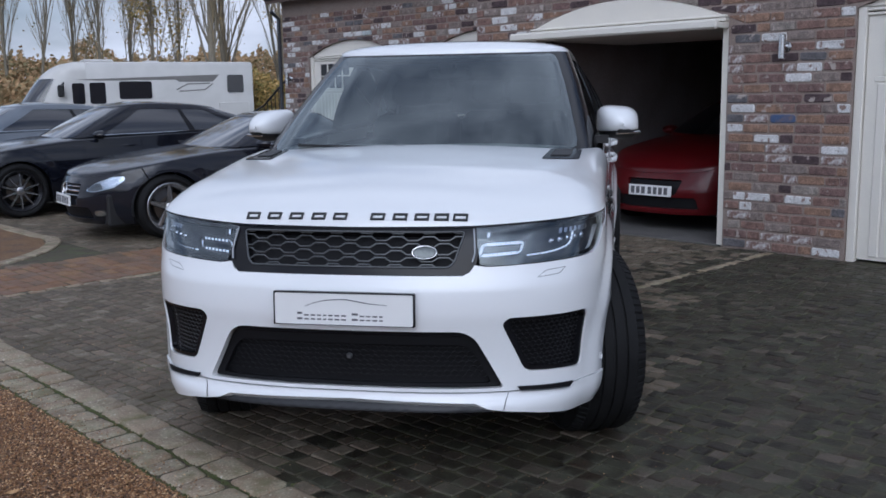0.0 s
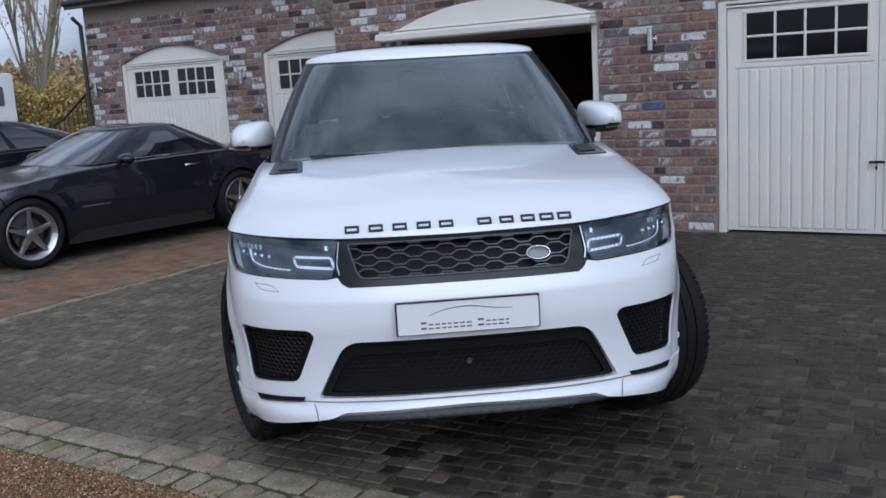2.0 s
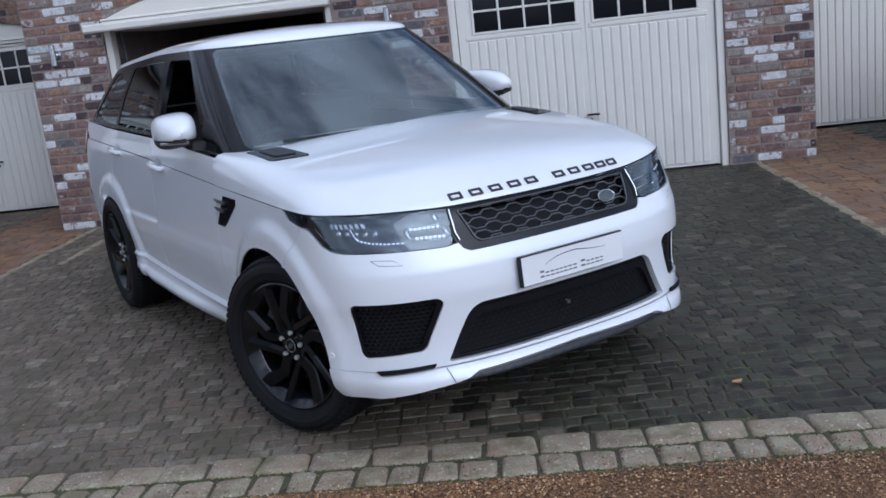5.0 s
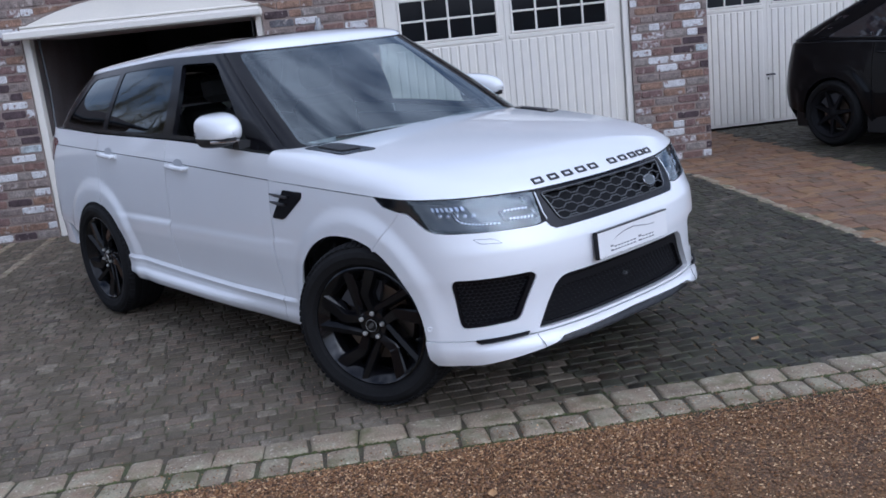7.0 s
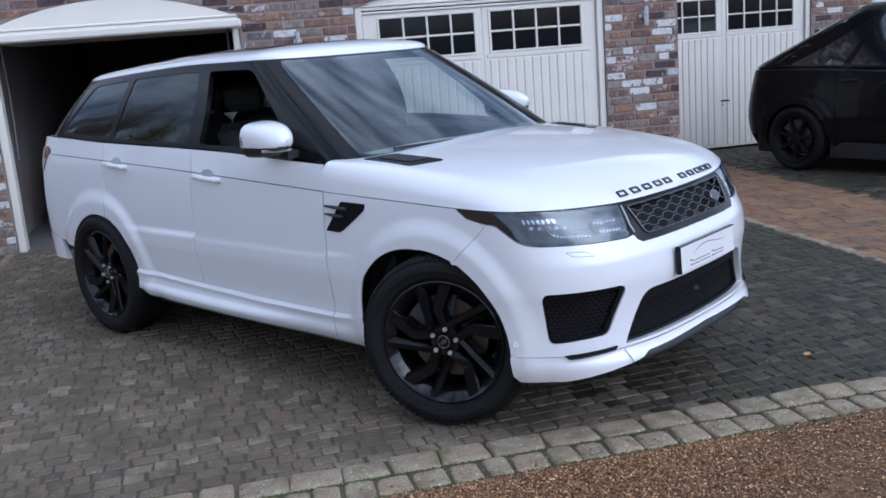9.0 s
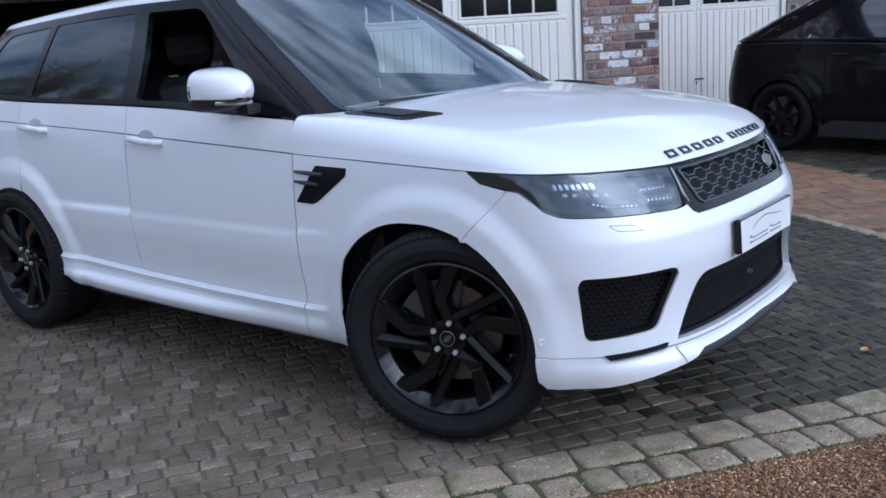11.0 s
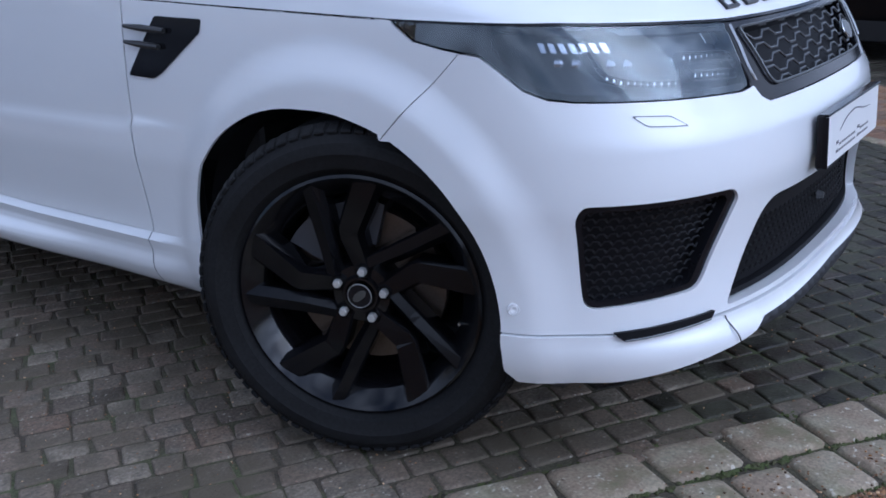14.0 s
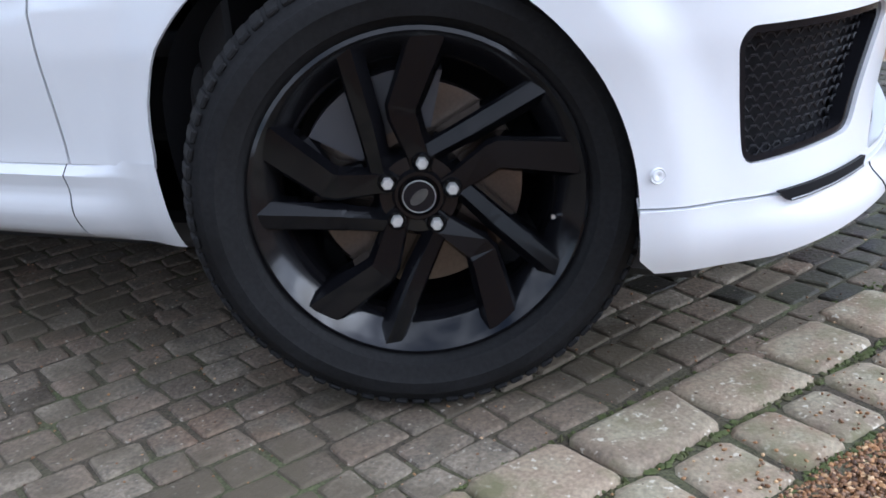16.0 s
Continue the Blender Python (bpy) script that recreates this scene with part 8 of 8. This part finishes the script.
def course(name, label, u0, u1, n0, n1, lengths, seed, piece="edging_stone", along="u", chamfer=0.014, near=None, height=0.004, mat=None):
    """One row of single edging stones."""
    r = random.Random(seed)
    holder = thing(name, label, "", m=YARD, kind="structure")
    a = u0
    k = 0
    while a < u1:
        l = r.choice(lengths) * r.uniform(0.93, 1.07)
        v, f = stone(0, 0, (n1 - n0) - 0.008, l - 0.012, height + r.uniform(-0.004, 0.004), r, low=-0.05, chamfer=chamfer, skew=0.009, corner=0.012 if chamfer > 0.01 else 0.0)
        me = bpy.data.meshes.new(piece)
        p = [(x, -y, z) for x, y, z in v] if along == "u" else [(-y, x, z) for x, y, z in v]
        me.from_pydata(p, [], [t[::-1] for t in f] if along == "u" else f)
        me.materials.append(mat or EDGE)
        me.shade_smooth()
        me.set_sharp_from_angle(angle=radians(50))
        ob = new(piece, me)
        ob.parent = holder
        ob.location = (a + l / 2, -0.5 * (n0 + n1), 0) if along == "u" else (0.5 * (n0 + n1), a + l / 2, 0)
        a += l
        k += 1


course("edging_slabs", "row of larger grey-brown edging slabs along the gravel", -4.5, 9.0, 6.05, 6.215, (0.18, 0.21, 0.24), 21, height=0.007, chamfer=0.013)
course("edging_setts", "row of rounded edging setts beside the gravel", -4.5, 9.0, 6.22, 6.385, (0.125, 0.14, 0.155), 22, chamfer=0.015)
course("band_edge_left", "pale row of setts along the red band", -6.04, 1.8, YARDL - 0.09, YARDL + 0.0, (0.14, 0.16), 23, along="d", chamfer=0.008, height=0.001)
course("band_edge_right", "pale row of setts along the red band", -6.04, 1.9, YARDR + 0.0, YARDR + 0.09, (0.14, 0.16), 24, along="d", chamfer=0.008, height=0.001)
course("divider_middle", "pale row of setts between the two garages", -2.4, -0.05, 0.50, 0.59, (0.14, 0.16), 25, along="d", chamfer=0.008, height=0.003)
course("divider_left", "pale row of setts from the garage post", -1.7, -0.05, -2.46, -2.37, (0.14, 0.16), 26, along="d", chamfer=0.008, height=0.003)


def kerb_curve():
    """A rounded kerb of setts round the gravel bed beside the parked cars."""
    holder = thing("kerb", "curved row of weathered kerb setts round a gravel bed", "", m=YARD, kind="structure")
    setting("gravel_bed_left", slab([(-40, -4.28), (-5.6, -4.22), (-5.05, -4.38), (-4.55, -4.8), (-4.32, -5.3), (-4.3, -6.3), (-40, -6.36)][::-1], -0.05, 0.004), GRAVELBED, "brown gravel bed inside the kerb")
    line = [Vector((-12 + 0.2 * k, -4.18)) for k in range(32)] + [Vector((-5.55, -4.14)), Vector((-5.35, -4.19)), Vector((-5.17, -4.27)), Vector((-5.0, -4.37)), Vector((-4.84, -4.48)), Vector((-4.69, -4.61)), Vector((-4.56, -4.75)), Vector((-4.44, -4.90)), Vector((-4.34, -5.07)), Vector((-4.27, -5.25)), Vector((-4.23, -5.45)), Vector((-4.21, -5.65)), Vector((-4.2, -5.85)), Vector((-4.2, -6.0))]
    r = random.Random(31)
    for a, b in zip(line, line[1:]):
        l = (b - a).length
        v, f = stone(0, 0, 0.15, l - 0.014, 0.014, r, low=-0.05, chamfer=0.014, corner=0.012)
        me = bpy.data.meshes.new("kerb_sett")
        me.from_pydata(v, [], f)
        me.materials.append(EDGE)
        me.shade_flat()
        ob = new("kerb_sett", me)
        ob.parent = holder
        d = b - a
        ob.matrix_basis = pose(0.5 * (a.x + b.x), 0.5 * (a.y + b.y), 0, 0, 0, math.degrees(math.atan2(d.y, d.x)))


kerb_curve()


def pebbles():
    """Loose round stones where the drive is seen from near."""
    r = np.random.default_rng(44)
    me = Mesh()
    t = (1 + 5 ** 0.5) / 2
    ico = np.array([Vector(p).normalized() for p in ((-1, t, 0), (1, t, 0), (-1, -t, 0), (1, -t, 0), (0, -1, t), (0, 1, t), (0, -1, -t), (0, 1, -t), (t, 0, -1), (t, 0, 1), (-t, 0, -1), (-t, 0, 1))])
    faces = [(0, 11, 5), (0, 5, 1), (0, 1, 7), (0, 7, 10), (0, 10, 11), (1, 5, 9), (5, 11, 4), (11, 10, 2), (10, 7, 6), (7, 1, 8), (3, 9, 4), (3, 4, 2), (3, 2, 6), (3, 6, 8), (3, 8, 9), (4, 9, 5), (2, 4, 11), (6, 2, 10), (8, 6, 7), (9, 8, 1)]
    octa = np.array([(1, 0, 0), (0, 1, 0), (-1, 0, 0), (0, -1, 0), (0.2, 0.1, 1), (0, 0, -1)], float)
    sides = [(0, 1, 4), (1, 2, 4), (2, 3, 4), (3, 0, 4), (1, 0, 5), (2, 1, 5), (3, 2, 5), (0, 3, 5)]

    def scatter(u, n, size, z, shape, tris, me=me):
        """Stones at the places u, n, each turned, stretched and dented by chance."""
        k, m = len(u), len(shape)
        a = r.uniform(0, 2 * np.pi, k)[:, None]
        p = shape[None] * (1 + r.uniform(-0.22, 0.22, (k, m, 1)))
        p = p * np.stack([size * r.uniform(0.85, 1.4, k), size * r.uniform(0.7, 1.05, k), size * r.uniform(0.55, 0.85, k)], 1)[:, None]
        x, y = p[..., 0] * np.cos(a) - p[..., 1] * np.sin(a), p[..., 0] * np.sin(a) + p[..., 1] * np.cos(a)
        pts = np.stack([u[:, None] + x, -(n[:, None] + y), z[:, None] + p[..., 2]], 2).reshape(-1, 3)
        f = (np.array(tris)[None] + len(me.v) + m * np.arange(k)[:, None, None]).reshape(-1, 3)
        me.v.extend(map(tuple, pts.tolist()))
        me.f.extend(map(tuple, f.tolist()))

    k = 16000
    scatter(r.uniform(-0.4, 1.9, k), 6.388 + 0.5 * r.random(k) ** 1.3, r.uniform(0.0028, 0.0062, k), -0.010 + r.uniform(0, 0.007, k), ico, faces)
    k = 90000
    scatter(r.uniform(-1.4, 4.4, k), 6.388 + 2.1 * r.random(k) ** 1.5, r.uniform(0.0028, 0.0066, k), -0.010 + r.uniform(0, 0.007, k), octa, sides)
    k = 900
    n = 6.40 - np.abs(r.normal(0, 0.11, k))
    scatter(r.uniform(-0.6, 3.0, k), n, r.uniform(0.0015, 0.0042, k), np.where(n > 6.05, 0.006, 0.002), ico, faces)
    k = 1600
    scatter(r.uniform(-1.2, 2.8, k), r.uniform(4.4, 6.1, k), r.uniform(0.0012, 0.0034, k), np.full(k, 0.001), ico, faces)
    moss = Mesh()
    k = 2600
    scatter(r.uniform(-0.8, 3.2, k), r.choice([6.052, 6.217, 6.219, 6.386], k) + r.normal(0, 0.005, k), r.uniform(0.003, 0.0085, k), np.full(k, -0.003), octa, sides, moss)
    tagged(build("moss", moss, MOSS, None, "low green moss in the joints of the edging", m=YARD, sharp=70), "low green moss in the joints of the edging", "moss", "", "stuff")
    tagged(build("pea_gravel", me, PEBBLE, None, "loose brown and honey pea gravel", m=YARD, sharp=70), "loose brown and honey pea gravel", "gravel", "", "stuff")


pebbles()


def fallen_leaf(u, n, size, turn):
    lf = build("fallen_leaf", Mesh().grid(lambda a, b: (size * a, size * 0.62 * b * math.sin(math.pi * (0.5 + 0.5 * a) * 0.98 + 0.03), 0.012 + 0.006 * b * b + 0.004 * a * a), np.linspace(-1, 1, 9), np.linspace(-1, 1, 5)), FALLEN, None, m=YARD @ pose(u, -n, 0, 0, 0, turn))
    tagged(lf, "curled tan fallen leaf lying on the setts", "leaf", "fallen leaves")


fallen_leaf(2.585, 5.69, 0.030, 30)
fallen_leaf(1.016, 6.85, 0.028, 80)
fallen_leaf(2.7, 6.9, 0.022, 10)
